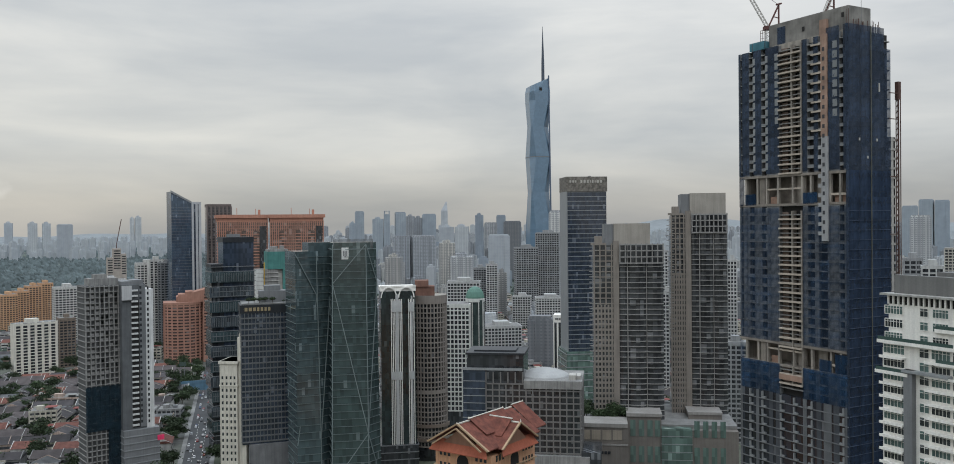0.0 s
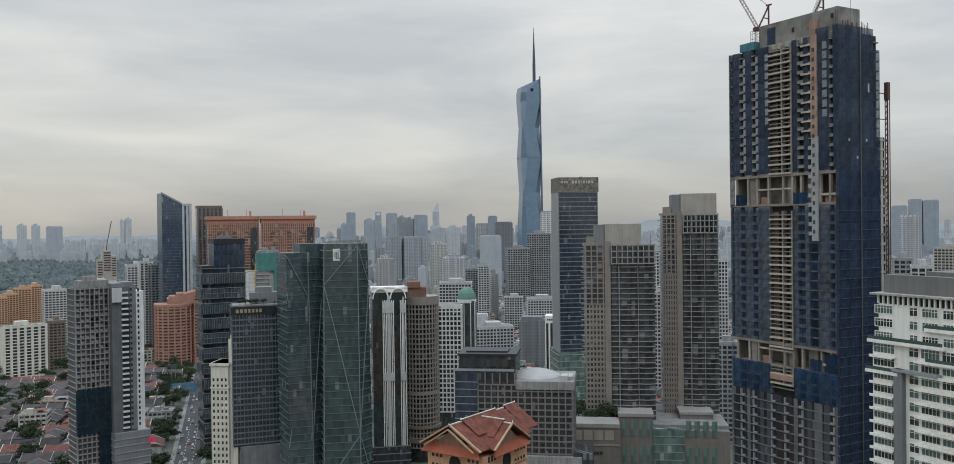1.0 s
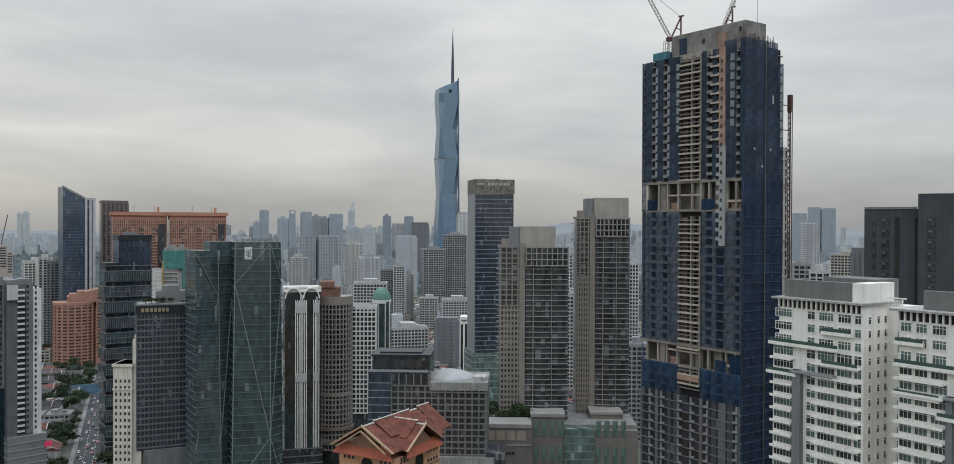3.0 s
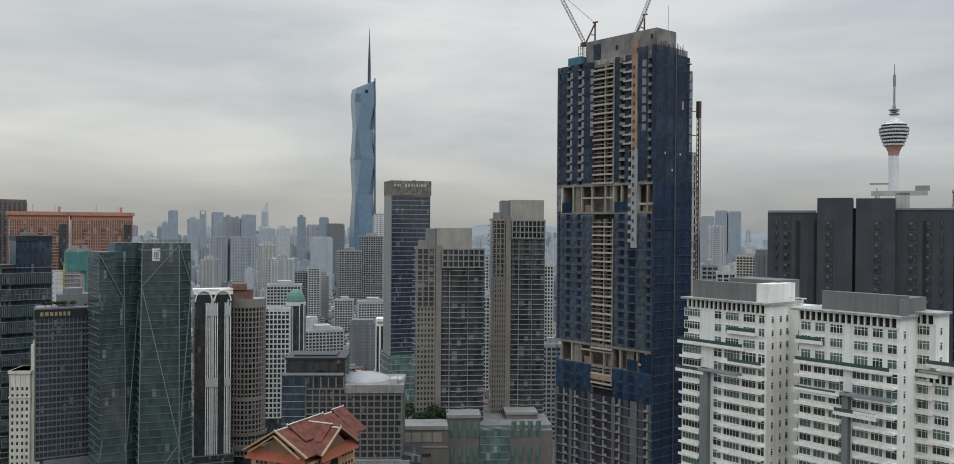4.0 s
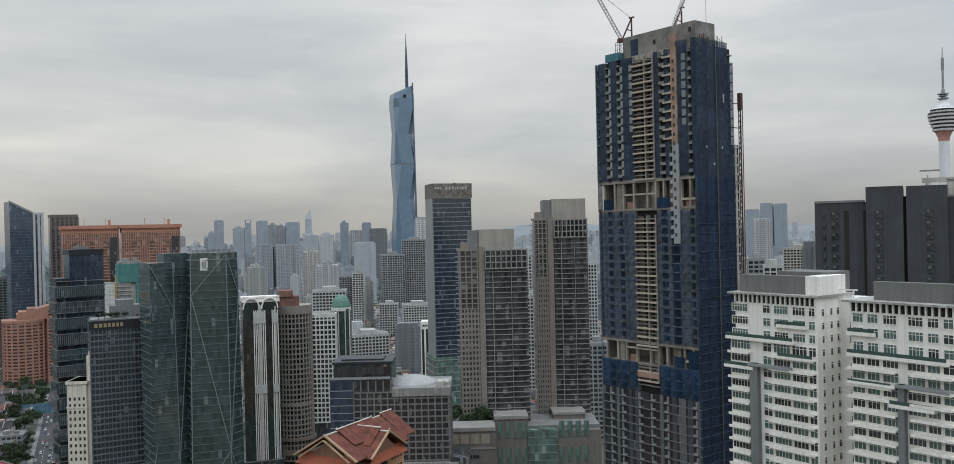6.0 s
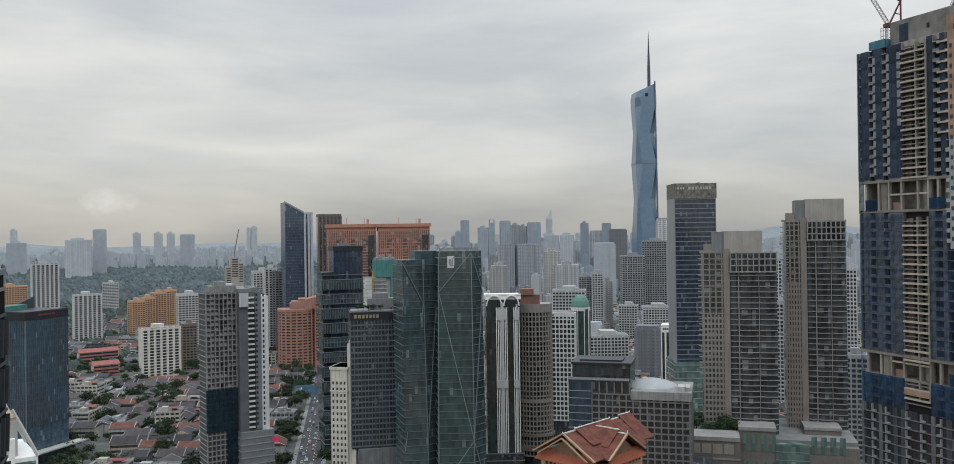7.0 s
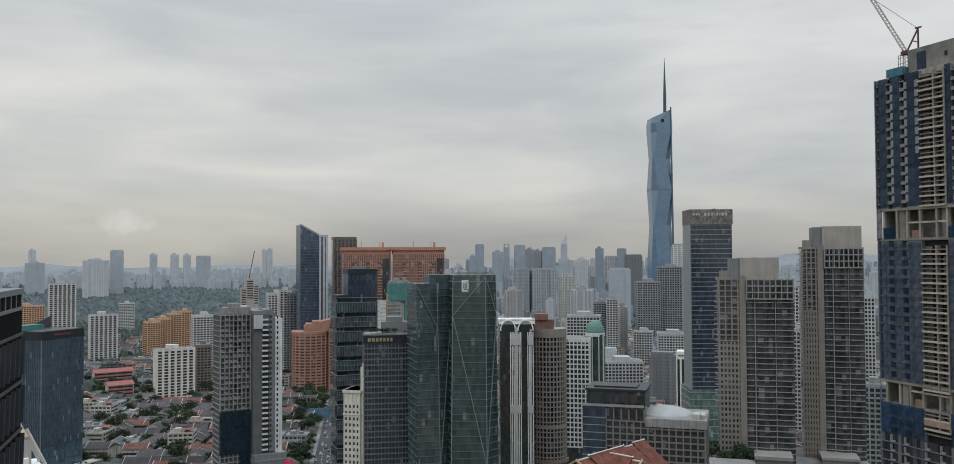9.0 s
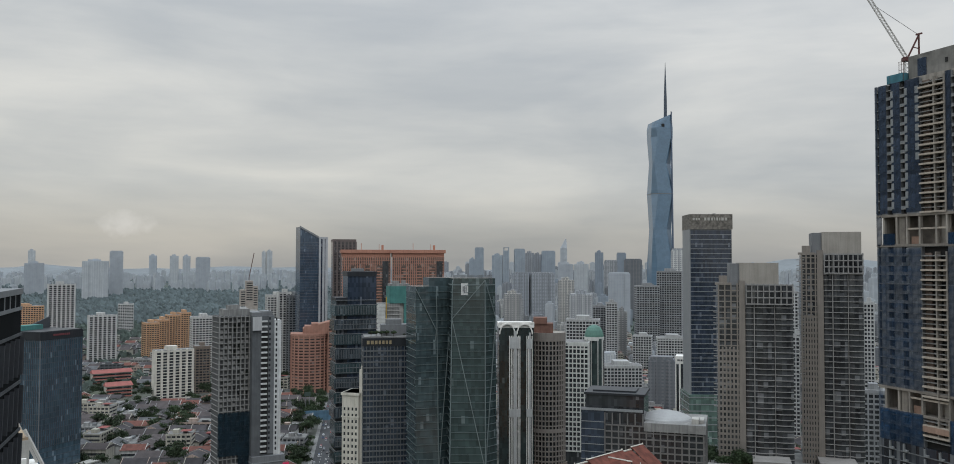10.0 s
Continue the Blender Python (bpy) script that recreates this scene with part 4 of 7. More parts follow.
bay_box = Shape().box(-0.9, 0.9, -0.75, 0.1, 0.3, 1.0).mesh("bay_sill", pale_panel)
bay_side = Shape().box(-0.25, 0.25, -0.7, 0.1, 1.0, 2.9).mesh("bay_jamb", pale_panel)
for x in (6.0, 12.0, 20.6, 26.6, 33.0, 46.0):
    for i in range(15):
        part("bay_sill", bay_box, None, site_t, at=(x, 0, 42.6 + i * FL))
        part("bay_jamb", bay_side, None, site_t, at=(x - 0.7 if x < 30 else x + 0.6, 0, 42.6 + i * FL))
# lift core, roof clutter
part("lift_core", Shape().box(13, 47, 2.5, 14, 217, 227.6), surface("core_concrete", (0.185, 0.175, 0.16), 0.9, var=0.45, streak=0.12, grain=0.7), site_t, "bare concrete lift core")
part("core_ledge", Shape().box(15, 47, 1.6, 2.5, 217.5, 219.6), raw_concrete, site_t)
# holes in the core are near-black boxes, their shade painted on
for x, z in ((28, 222.5), (44.4, 224)):
    part("core_hole", Shape().box(x, x + 1, 2.35, 2.6, z, z + 1.6), shade_and_tyre_black, site_t)
part("core_net", Shape().box(17, 20.5, 2.2, 2.45, 217, 226), blue_net, site_t)
part("brick_stub", Shape().box(36.5, 39.2, 1.0, 2.4, 219, 224.5), surface("pink_block", (0.31, 0.205, 0.155)), site_t)
part("roof_net", Shape().box(5.5, 12.5, 0.2, 8, 219, 222), surface("aqua_net", (0.06, 0.17, 0.21), 0.9, var=0.3), site_t)
rod = Shape()
r5 = random.Random(5)
for i in range(34):
    x, y = (r5.uniform(0, 12), r5.uniform(0, 15)) if i < 12 else (LEN - 1.0, r5.uniform(4, DEP - 4))
    rod.box(x, x + 0.16, y, y + 0.16, 219, 221.6 + r5.random() * 1.8)
tagged(part("rebar", rod, rust_steel, site_t), kind="stuff")
for x in (10.5, 11.5, 12.5, 47.6, 48.5):
    part("scaffold_pole", Shape().box(x, x + 0.12, 0.6, 0.75, 219, 226), rust_steel, site_t)
for z in (221, 223, 225, 226):
    part("scaffold_rail", Shape().box(10.4, 12.7, 0.6, 0.7, z, z + 0.12), rust_steel, site_t)
part("lightning_rod", Shape().box(47.8, 47.9, 8, 8.1, 219, 236), mid_grey, site_t)
wing_me = Shape().box(39.8, LEN - 0.6, DEP - 0.5, DEP + 4.6, 0, 0.8).mesh("wing_slab", pale_concrete)
for i in range(23):
    part("wing_slab", wing_me, None, site_t, at=(0, 0, 110 + i * FL))
part("wing_wall", Shape().box(LEN - 1.1, LEN - 0.7, DEP + 1.2, DEP + 2.4, 110, 184), pale_concrete, site_t)

mast = thing("mast_climber", pose(100.9, 326.8, 0, 0, 0, -61.4) @ pose(48.6, 26.3, 0), "rust brown construction hoist mast tied to the tower", "hoist")
ms = Shape()
for x in (-0.5, 0.5):
    for y in (-0.5, 0.5):
        ms.box(x - 0.12, x + 0.12, y - 0.12, y + 0.12, 0, 203)
for i in range(100):
    ms.beam((-0.5, -0.5, i * 2), (0.5, -0.5, i * 2 + 2), 0.08)
lat = part("lattice", ms, rust_steel, mast)
part("hoist_cage", Shape().box(-0.8, 0.6, -0.7, 0.7, 197, 203.2), rust_steel, mast)
for z in (199, 190, 170, 150, 130):
    part("tie_bar", Shape().box(-0.1, 0.1, -5, 0, z, z + 0.3), rust_steel, lat)


def lattice(s, a, b, r, n):
    """A square lattice boom from a to b."""
    a, b = Vector(a), Vector(b)
    d = (b - a).normalized()
    u = d.cross(Vector((0, 0, 1))).normalized() * r
    w = d.cross(u).normalized() * r
    cs = [u + w, u - w, -u - w, -u + w]
    for c in cs:
        s.beam(a + c, b + c, 0.09)
    for i in range(n):
        p, q = a.lerp(b, i / n), a.lerp(b, (i + 1) / n)
        for k in range(4):
            s.beam(p + cs[k], q + cs[(k + 1) % 4], 0.06)
    return s


def luffing_crane(m, tip, label):
    c = thing("tower_crane", m, label, "crane", "cranes on the tower")
    part("mast", lattice(Shape(), (0, 0, -6), (0, 0.01, 5), 0.7, 8), steel_paint, c)
    part("jib", lattice(Shape(), (0, 0, 5), tip, 0.55, 26), steel_paint, c, "pale lattice jib")
    part("machine_deck", Shape().box(-1.6, 1.6, -1.2, 1.2, 4.2, 5.6), red_steel, c)
    af = part("a_frame", Shape().beam((0, 0, 5), (4.5, 1, 14), 0.25).beam((4.5, 1, 5), (4.5, 1, 14), 0.25).beam((2, 0.5, 9.5), (4.5, 1, 9), 0.15).beam((3.4, 0.5, 14), (5.6, 1, 14.6), 0.3), red_steel, c, "dark red steel frame")
    part("luffing_rope", Shape().beam((4.5, 1, 14), Vector((0, 0, 5)).lerp(Vector(tip), 0.7), 0.06), dark_metal, af)
    return c


base_t = pose(100.9, 326.8, 0, 0, 0, -61.4)
luffing_crane(base_t @ pose(6, 9.5, 224, 0, 0, 61.4), (-16, 2, 35), "pale lattice luffing crane on the unfinished tower")
luffing_crane(base_t @ pose(27, 14.5, 224, 0, 0, 61.4), (13, 2, 36), "pale luffing crane with raised jib on the tower")

# ---------------------------------------------------------------- near white flats with green glass balconies
GRID = -63.2
win_cache = {}


def window_mesh(w, h, panes, material, frame_mat=None):
    """A window with a white frame, mullions and a transom, set a little into the wall."""
    key = (w, h, panes, material.name)
    if key not in win_cache:
        me = bpy.data.meshes.new("window")
        xs = [-w / 2 - 0.1]
        for i in range(panes):
            xs += [-w / 2 + w * i / panes + 0.035, -w / 2 + w * (i + 1) / panes - 0.035]
        xs.append(w / 2 + 0.1)
        zs = [-0.12, 0.02, h * 0.68, h * 0.68 + 0.08, h - 0.02, h + 0.1]
        nx = len(xs)
        vs, fs, slot = [(x, -0.12, z) for z in zs for x in xs], [], []
        for j in range(5):
            for i in range(nx - 1):
                c = (j * nx + i, j * nx + i + 1, (j + 1) * nx + i + 1, (j + 1) * nx + i)
                if i % 2 and j in (1, 3):
                    n = len(vs)
                    vs += [(vs[q][0], -0.04, vs[q][2]) for q in c]
                    fs += [(n, n + 1, n + 2, n + 3)] + [(c[q], c[(q + 1) % 4], n + (q + 1) % 4, n + q) for q in range(4)]
                    slot += [0, 1, 1, 1, 1]
                else:
                    fs.append(c)
                    slot.append(1)
        rim = [0, nx - 1, 6 * nx - 1, 5 * nx]
        n = len(vs)
        vs += [(vs[q][0], 0.2, vs[q][2]) for q in rim]
        fs += [(rim[(q + 1) % 4], rim[q], n + q, n + (q + 1) % 4) for q in range(4)]
        slot += [1] * 4
        me.from_pydata(vs, [], fs)
        me.materials.append(material)
        me.materials.append(frame_mat or white_paint)
        for p, k in zip(me.polygons, slot):
            p.material_index = k
        win_cache[key] = me
    return win_cache[key]


rail_glass = surface("rail_glass", (0.05, 0.085, 0.075), 0.2, var=0.1, streak=0.05, bump=0)


def balcony_mesh(x0, x1, out):
    prof = [(0.2, 0), (-out, 0), (-out, -0.1), (-out - 0.12, -0.1), (-out - 0.12, 0.5), (-out, 0.5), (-out, 0.3), (0.2, 0.3)]
    s = Shape().prism([(x0, y, z) for y, z in prof], [(x1, y, z) for y, z in prof])
    return s.mesh("balcony", white_paint)


def white_flats(m, length, side, top, label, cols, balconies, terraces, grey=None, depth=18.0, left=False, floors=31, step=2.95, plant=None):
    t = thing("white_apartment_block", m, label, "building", "white apartment blocks")
    part("body", Shape().box(0, length, 0, depth, 0, top - 1.2), white_paint, t)
    if left:
        part("corner_bay", Shape().box(-1.6, 0, 0.02, 7, 0, top - 13), white_paint, t)
    for lv in range(floors):
        z = top - 5.2 - lv * step
        for x, w, panes, tall in cols:
            upper = lv < 3
            me = window_mesh(w * (0.84 if upper else 1.0), 1.75 if upper else tall + 0.15, panes, window_glass if (lv * 7 + int(x * 3)) % 5 < 2 else aqua_glass)
            part("window", me, None, t, at=(x, 0, z))
        if lv >= 3:
            for x0, x1, out in balconies:
                if (x0, x1) not in bal_cache:
                    bal_cache[(x0, x1)] = balcony_mesh(x0, x1, out)
                part("balcony", bal_cache[(x0, x1)], None, t, at=(0, 0, z - 0.95))
        for y in (2.2, 5.4, 8.0):
            if y < side:
                part("side_window", window_mesh(0.9, 1.5, 1, window_glass), None, t, at=pose(length, y, z, 0, 0, 90))
        for y in (1.5, 6.0) if left else ():
            part("side_window", window_mesh(1.2, 1.5, 2, window_glass), None, t, at=pose(0, y + 1.0, z, 0, 0, -90))
    for x0, x1, z, out in terraces:
        part("terrace", Shape().box(x0, x1, -out, 0.3, z, z + 0.75), white_paint, t)
        part("glass_rail", Shape().box(x0 + 0.2, x1 - 0.2, -out + 0.05, -out + 0.12, z + 0.75, z + 1.5), rail_glass, t, "green glass balustrade")
    if grey:
        part("grey_strip", Shape().box(grey[0], grey[1], -1.3, 0.3, 0, top - 17), mid_grey, t)
        part("grey_cap", Shape().box(grey[0] - 0.3, grey[2], -1.7, 0.4, top - 17.6, top - 17), grey_cladding, t)
    # loggia under the roof edge: posts before a near-black panel painted as its shade
    part("loggia_shade", Shape().box(0.3, length - 0.3, -0.02, 0.5, top - 3.0, top - 1.2), shade_and_tyre_black, t)
    post = Shape().box(-0.16, 0.16, -0.5, 0.3, top - 3.0, top - 1.0).mesh("loggia_post", white_paint)
    for x in steps(0.2, length - 0.2, max(4, int(length / 1.25))):
        part("loggia_post", post, None, t, at=(x, 0, 0))
    part("roof_edge", Shape().box(-1.4, length + 0.6, -1.2, depth, top - 1.1, top - 0.65), roof_concrete, t)
    for x0, x1, y0, y1, z1, mm in plant or ():
        part("roof_house", Shape().box(x0, x1, y0, y1, top - 0.8, z1), mm, t)
    return t


bal_cache = {}
roof_concrete = surface("roof_concrete", (0.36, 0.35, 0.33), 0.85, var=0.2, streak=0.3)
roof_screen = surface("roof_screen", (0.15, 0.148, 0.142), 0.8, var=0.08)
white_flats(pose(91.9, 189.9, 0, 0, 0, GRID), 21.3, 9, 139.4, "white apartment block with green glass balconies and grey roof screens",
            [(1.3, 5.2, 6, 1.8), (8.6, 2.2, 2, 1.7), (12.4, 4.2, 5, 1.8), (16.9, 3.6, 4, 1.8), (20.1, 1.7, 2, 1.8)],
            [(-1.6, 4.2, 1.2), (9.6, 20.9, 1.3)], [(-2.2, 16.0, 127.6, 1.2), (-2.6, 5.5, 120.8, 1.4), (11.5, 19, 131.2, 0.8), (11.5, 20.5, 124.0, 0.8)], (4.5, 6.6, 15.0),
            plant=[(0.5, 18, 1.2, 3, 142.8, roof_screen), (18, 21.5, 1.0, 11, 142.9, white_paint), (6, 19, 8, 17, 143.4, roof_screen)], depth=14, left=True)
white_flats(pose(105.2, 164.2, 0, 0, 0, GRID), 21.2, 5, 139.0, "white apartment block with stepped terraces and dark grey strip",
            [(1.6, 2.6, 3, 1.8), (4.8, 2.6, 3, 1.8), (8.4, 3.2, 4, 1.8), (13.6, 3.4, 4, 1.8), (17.0, 2.4, 3, 1.8), (19.9, 2.2, 2, 1.8)],
            [(-0.4, 9.8, 1.3), (12.8, 21.0, 1.4)], [(-0.6, 20.0, 126.6, 1.1), (-0.6, 5.5, 131.0, 0.8), (-0.6, 9, 120.4, 1.2), (8.5, 17.5, 117.2, 1.5)], (10.3, 11.6, 20.5),
            plant=[(4, 21.5, 2, 3.4, 142.2, roof_screen), (4, 21, 3.4, 12, 141.6, roof_screen), (20.6, 21.6, 1.0, 3, 141.5, mid_grey)], depth=14)
white_flats(pose(119.8, 152.9, 0, 0, 0, GRID), 8.0, 5, 139.5, "narrow white apartment wing with corner windows",
            [(1.6, 1.4, 2, 1.7), (5.5, 3.2, 4, 1.8)], [(3.6, 7.8, 0.9)], [(2, 9.0, 126.0, 1.2)], plant=(), depth=6)
white_flats(pose(122.6, 146.8, 0, 0, 0, GRID), 5.0, 5, 128.0, "lower white apartment wing with terrace",
            [(2.6, 3.2, 4, 1.8)], [(0.2, 5.0, 0.9)], [(0, 5.4, 128.0, 1.0)], plant=(), depth=6)
link = thing("white_apartment_block", pose(104.4, 177.5, 0, 0, 0, GRID), "recessed white stair block between apartment towers", "building", "white apartment blocks")
part("body", Shape().box(-2, 14, 3, 14, 0, 137.5), white_paint, link)
part("rail", Shape().box(-2, 9, 2.9, 3.1, 139.5, 139.8).box(-2, -1.8, 2.9, 3.1, 137, 139.6).box(3, 3.2, 2.9, 3.1, 137, 139.6).box(8, 8.2, 2.9, 3.1, 137, 139.6), white_paint, link)
for lv in range(24):
    for x in (1.2, 4.4, 7.6):
        part("window", window_mesh(0.9, 1.5, 1, window_glass), None, link, at=(x, 3, 131 - lv * 2.95))

# ---------------------------------------------------------------- black apartment towers behind
black = thing("black_apartment_towers", site(36.3, 290, 0), "charcoal apartment towers with narrow window slots", "building")
part("block", Shape().box(-28.5, -13.5, 1, 22, 0, 160.6), dark_concrete, black)
part("block", Shape().box(-13.5, -3.2, -1, 22, 0, 165.2), dark_concrete, black)
part("block", Shape().box(-2.3, 8.7, -1, 22, 0, 165.0), dark_concrete, black)
part("block", Shape().box(8.7, 24.5, 1, 22, 0, 161.4), dark_concrete, black)
part("block", Shape().box(24.5, 29.6, 4, 22, 0, 161.8), surface("charcoal_panel", (0.06, 0.062, 0.066), 0.8), black)
# gap between the blocks, filled near-black in place of its shade
part("light_well", Shape().box(-3.2, -2.3, 1, 20, 0, 162), shade_and_tyre_black, black)
part("roof_frame", Shape().box(-28.5, -13.8, 0.8, 1.2, 160.6, 161.3).box(9, 24.3, 0.8, 1.2, 161.4, 162.0), mid_grey, black)
slot_col = [(-22.5, 1.0, 1.9), (-25.6, 1.0, 0.8), (-9.8, -1.0, 1.9), (4.0, -1.0, 1.9), (13.6, 1.0, 2.2), (18.0, 1.0, 1.4), (21.5, 1.0, 0.7), (26.5, 4.0, 3.2)]
for x, y, w in slot_col:
    pane = window_mesh(w, 2.1, 2 if w > 1 else 1, window_glass, dark_metal)
    for i in range(15):
        part("window", pane, None, black, at=(x, y, 155.6 - i * 3.4))
# flat near-black strips paint recess shade onto the fronts
for x, y in ((-22.5, 1.0), (13.6, 1.0), (-17.0, 1.0)):
    part("recess_strip", Shape().box(x + 2.6, x + 4.0, y - 0.03, y + 0.3, 60, 158), shade_and_tyre_black, black)
for i in range(16):
    part("corner_balcony", Shape().box(24.5, 30.4, 2.4, 4.2, 105 + i * 3.4, 105.5 + i * 3.4), surface("charcoal_panel", (0.06, 0.062, 0.066)), black)
part("brown_panel", Shape().box(27.0, 29.8, 3.8, 4.2, 153, 160), brown_stone, black)
part("roof_gantry", Shape().box(2, 18, 8, 10, 166.2, 167.6).box(3, 4, 8, 10, 161, 166.2).box(9, 13, 8, 11, 161, 167), pale_concrete, black)
part("roof_gantry", Shape().box(1.5, 7, 8, 8.6, 169.6, 170.1).box(14.5, 18.5, 8.4, 9.6, 167.6, 169.2), grey_cladding, black)

side_t = thing("beige_office_block", site(43.6, 335, 4), "beige office block with dark vertical louvres", "building")
part("body", Shape().box(-8.5, 14, 0, 20, 0, 131), dark_glass, side_t)
part("fascia", Shape().box(-8.8, 14, -0.6, 20, 134.5, 142), surface("fascia_tan", (0.36, 0.29, 0.22), 0.8), side_t)
part("neck", Shape().box(-8, 14, 0.5, 20, 131, 134.5), dark_metal, side_t)
for i, x in enumerate(steps(-8.3, 13, 22)):
    part("louvre", Shape().box(x, x + 0.3, -0.35, 0.2, 60, 130.5), surface("louvre_grey_dark", (0.10, 0.102, 0.108), 0.8, spec=0.1), side_t)
part("louvre_band", Shape().box(-8.6, 14, -0.45, 0.1, 129.5, 131), pale_concrete, side_t)
part("louvre_band", Shape().box(-8.6, 14, -0.45, 0.1, 96, 97), pale_concrete, side_t)
cross = Shape().box(-8.6, 14, -0.2, 0.1, 0, 0.25).mesh("floor_line", surface("louvre_grey_dark", (0.10, 0.102, 0.108)))
for i in range(20):
    part("floor_line", cross, None, side_t, at=(0, 0, 62 + i * 3.4))
letters = bpy.data.curves.new("sign", "FONT")
letters.body, letters.size, letters.extrude = "THE", 3.4, 0.05
sign = new("sign", letters)
sign.data.materials.append(dark_metal)
sign.parent = side_t
sign.matrix_basis = pose(-5.4, -0.68, 137.9, 90, 0, 0)

fin_t = slab_tower("finned_tower", site(42.2, 560, 4), 21, 22, 170, "teal glass office tower with pale upright fins at the top", teal_glass, grey_cladding, 3.9, 0.3, 0.15, 14, 0.25, 6, base=20, plant=0, cap=0.5)
for x in steps(-10.5, 10.5, 17):
    part("crown_fin", Shape().box(x - 0.3, x + 0.3, -0.6, 0.4, 160, 178.5), grey_cladding, fin_t)
part("crown_roof", Shape().box(-10.8, 10.8, -0.8, 22, 178, 179.2), grey_cladding, fin_t)
part("crown_core", Shape().box(-10.3, 10.3, 0.6, 21, 170, 178), surface("crown_grey", (0.10, 0.105, 0.11), 0.7), fin_t)

# ---------------------------------------------------------------- telecom tower
tele = thing("telecom_tower", site(37.9, 1500), "white concrete telecom tower with banded pod and lattice antenna", "tower")
tower_white = surface("tower_white", (0.66, 0.66, 0.66), 0.7, var=0.05, streak=0.08)
part("shaft", Shape().lathe(0, 0, [(11, 0), (8.5, 60), (7.6, 150), (7.4, 276)], 24), tower_white, tele)
part("pod_neck", Shape().lathe(0, 0, [(7.5, 274), (8.5, 280), (11.5, 287), (14.5, 290)], 28), surface("tower_pink", (0.5, 0.26, 0.22), 0.7), tele, "pink flared collar")
for r, z in ((15.5, 290), (17.5, 295.5), (19.5, 301), (21.3, 306.5), (21.8, 312), (18.5, 317.5)):
    pr_ = part("pod_ring", Shape().lathe(0, 0, [(r, z), (r + 0.7, z + 2.6), (r, z + 2.8)], 28), tower_white, tele)
    part("pod_glass", Shape().lathe(0, 0, [(r - 0.6, z + 2.6), (r, z + 5.6)], 28), surface("pod_dark", (0.05, 0.04, 0.045), 0.4), pr_)
part("pod_roof", Shape().lathe(0, 0, [(18.5, 323), (14, 325), (13, 328), (9, 329), (7, 334), (5.5, 338)], 28), tower_white, tele)
for r, z in ((8, 339), (6.5, 343), (8, 346)):
    part("antenna_ring", Shape().lathe(0, 0, [(r, z), (r, z + 1.4)], 20), grey_cladding, tele)
part("antenna", Shape().lathe(0, 0, [(3.6, 336), (2.6, 352), (1.6, 356), (1.5, 384), (2.2, 386), (2.2, 402), (0.8, 404), (0.5, 419)], 10), grey_cladding, tele, "grey lattice antenna")
part("crane_jib", Shape().beam((-14, -30, 190), (-24, -30, 222), 0.5), mid_grey, tele)

# ---------------------------------------------------------------- the tallest tower, a blue faceted spire
giant = thing("spire_skyscraper", site(4.15, 2450, 18), "very tall blue faceted glass skyscraper with slender dark spire", "building")


def facet_ring(a, c1, c2, z, dz=0.0):
    """A square of half-width a with cut corners; dz tilts it along x."""
    pts = [(-a + c2, -a), (a - c1, -a), (a, -a + c1), (a, a - c2), (a - c2, a), (-a + c1, a), (-a, a - c1), (-a, -a + c2)]
    return [(x, y, z + dz * x / a) for x, y in pts]


levels = [(0, 31, 6, 12), (150, 31, 8, 12), (245, 29, 20, 3), (345, 30, 5, 15), (430, 29, 21, 4), (505, 30, 7, 14), (530, 30, 6, 10)]
for (z0, a0, c0, d0), (z1, a1, c1, d1) in zip(levels, levels[1:]):
    s = Shape().prism(facet_ring(a0, c0, d0, z0), facet_ring(a1, c1, d1, z1))
    part("glass_tier", s, sky_glass, giant)
part("crown", Shape().prism(facet_ring(30, 6, 10, 530), facet_ring(27, 5, 8, 558, 12)), sky_glass, giant)
# the opening is a near-black box, its shade painted rather than cut
part("crown_opening", Shape().box(-4, 4, -31, -29.5, 533, 541), shade_and_tyre_black, giant)
part("seam", Shape().prism(facet_ring(30.3, 5, 15, 344), facet_ring(30.3, 5, 15, 346)), mid_grey, giant)
part("dark_edge", Shape().prism([(24, -31, 150), (26, -31, 150), (31.5, -25, 150), (31.5, -22, 150)], [(22, -30, 576), (24, -30, 576), (28, -24, 576), (28, -20, 576)]), surface("edge_blue", (0.06, 0.09, 0.14), 0.4), giant)
part("spire", Shape().lathe(17, 0, [(5.0, 540), (4.6, 590), (4.4, 615), (3.0, 655), (1.6, 690), (0.5, 721)], 8), surface("spire_dark", (0.07, 0.085, 0.11), 0.5), giant, "dark slender spire")

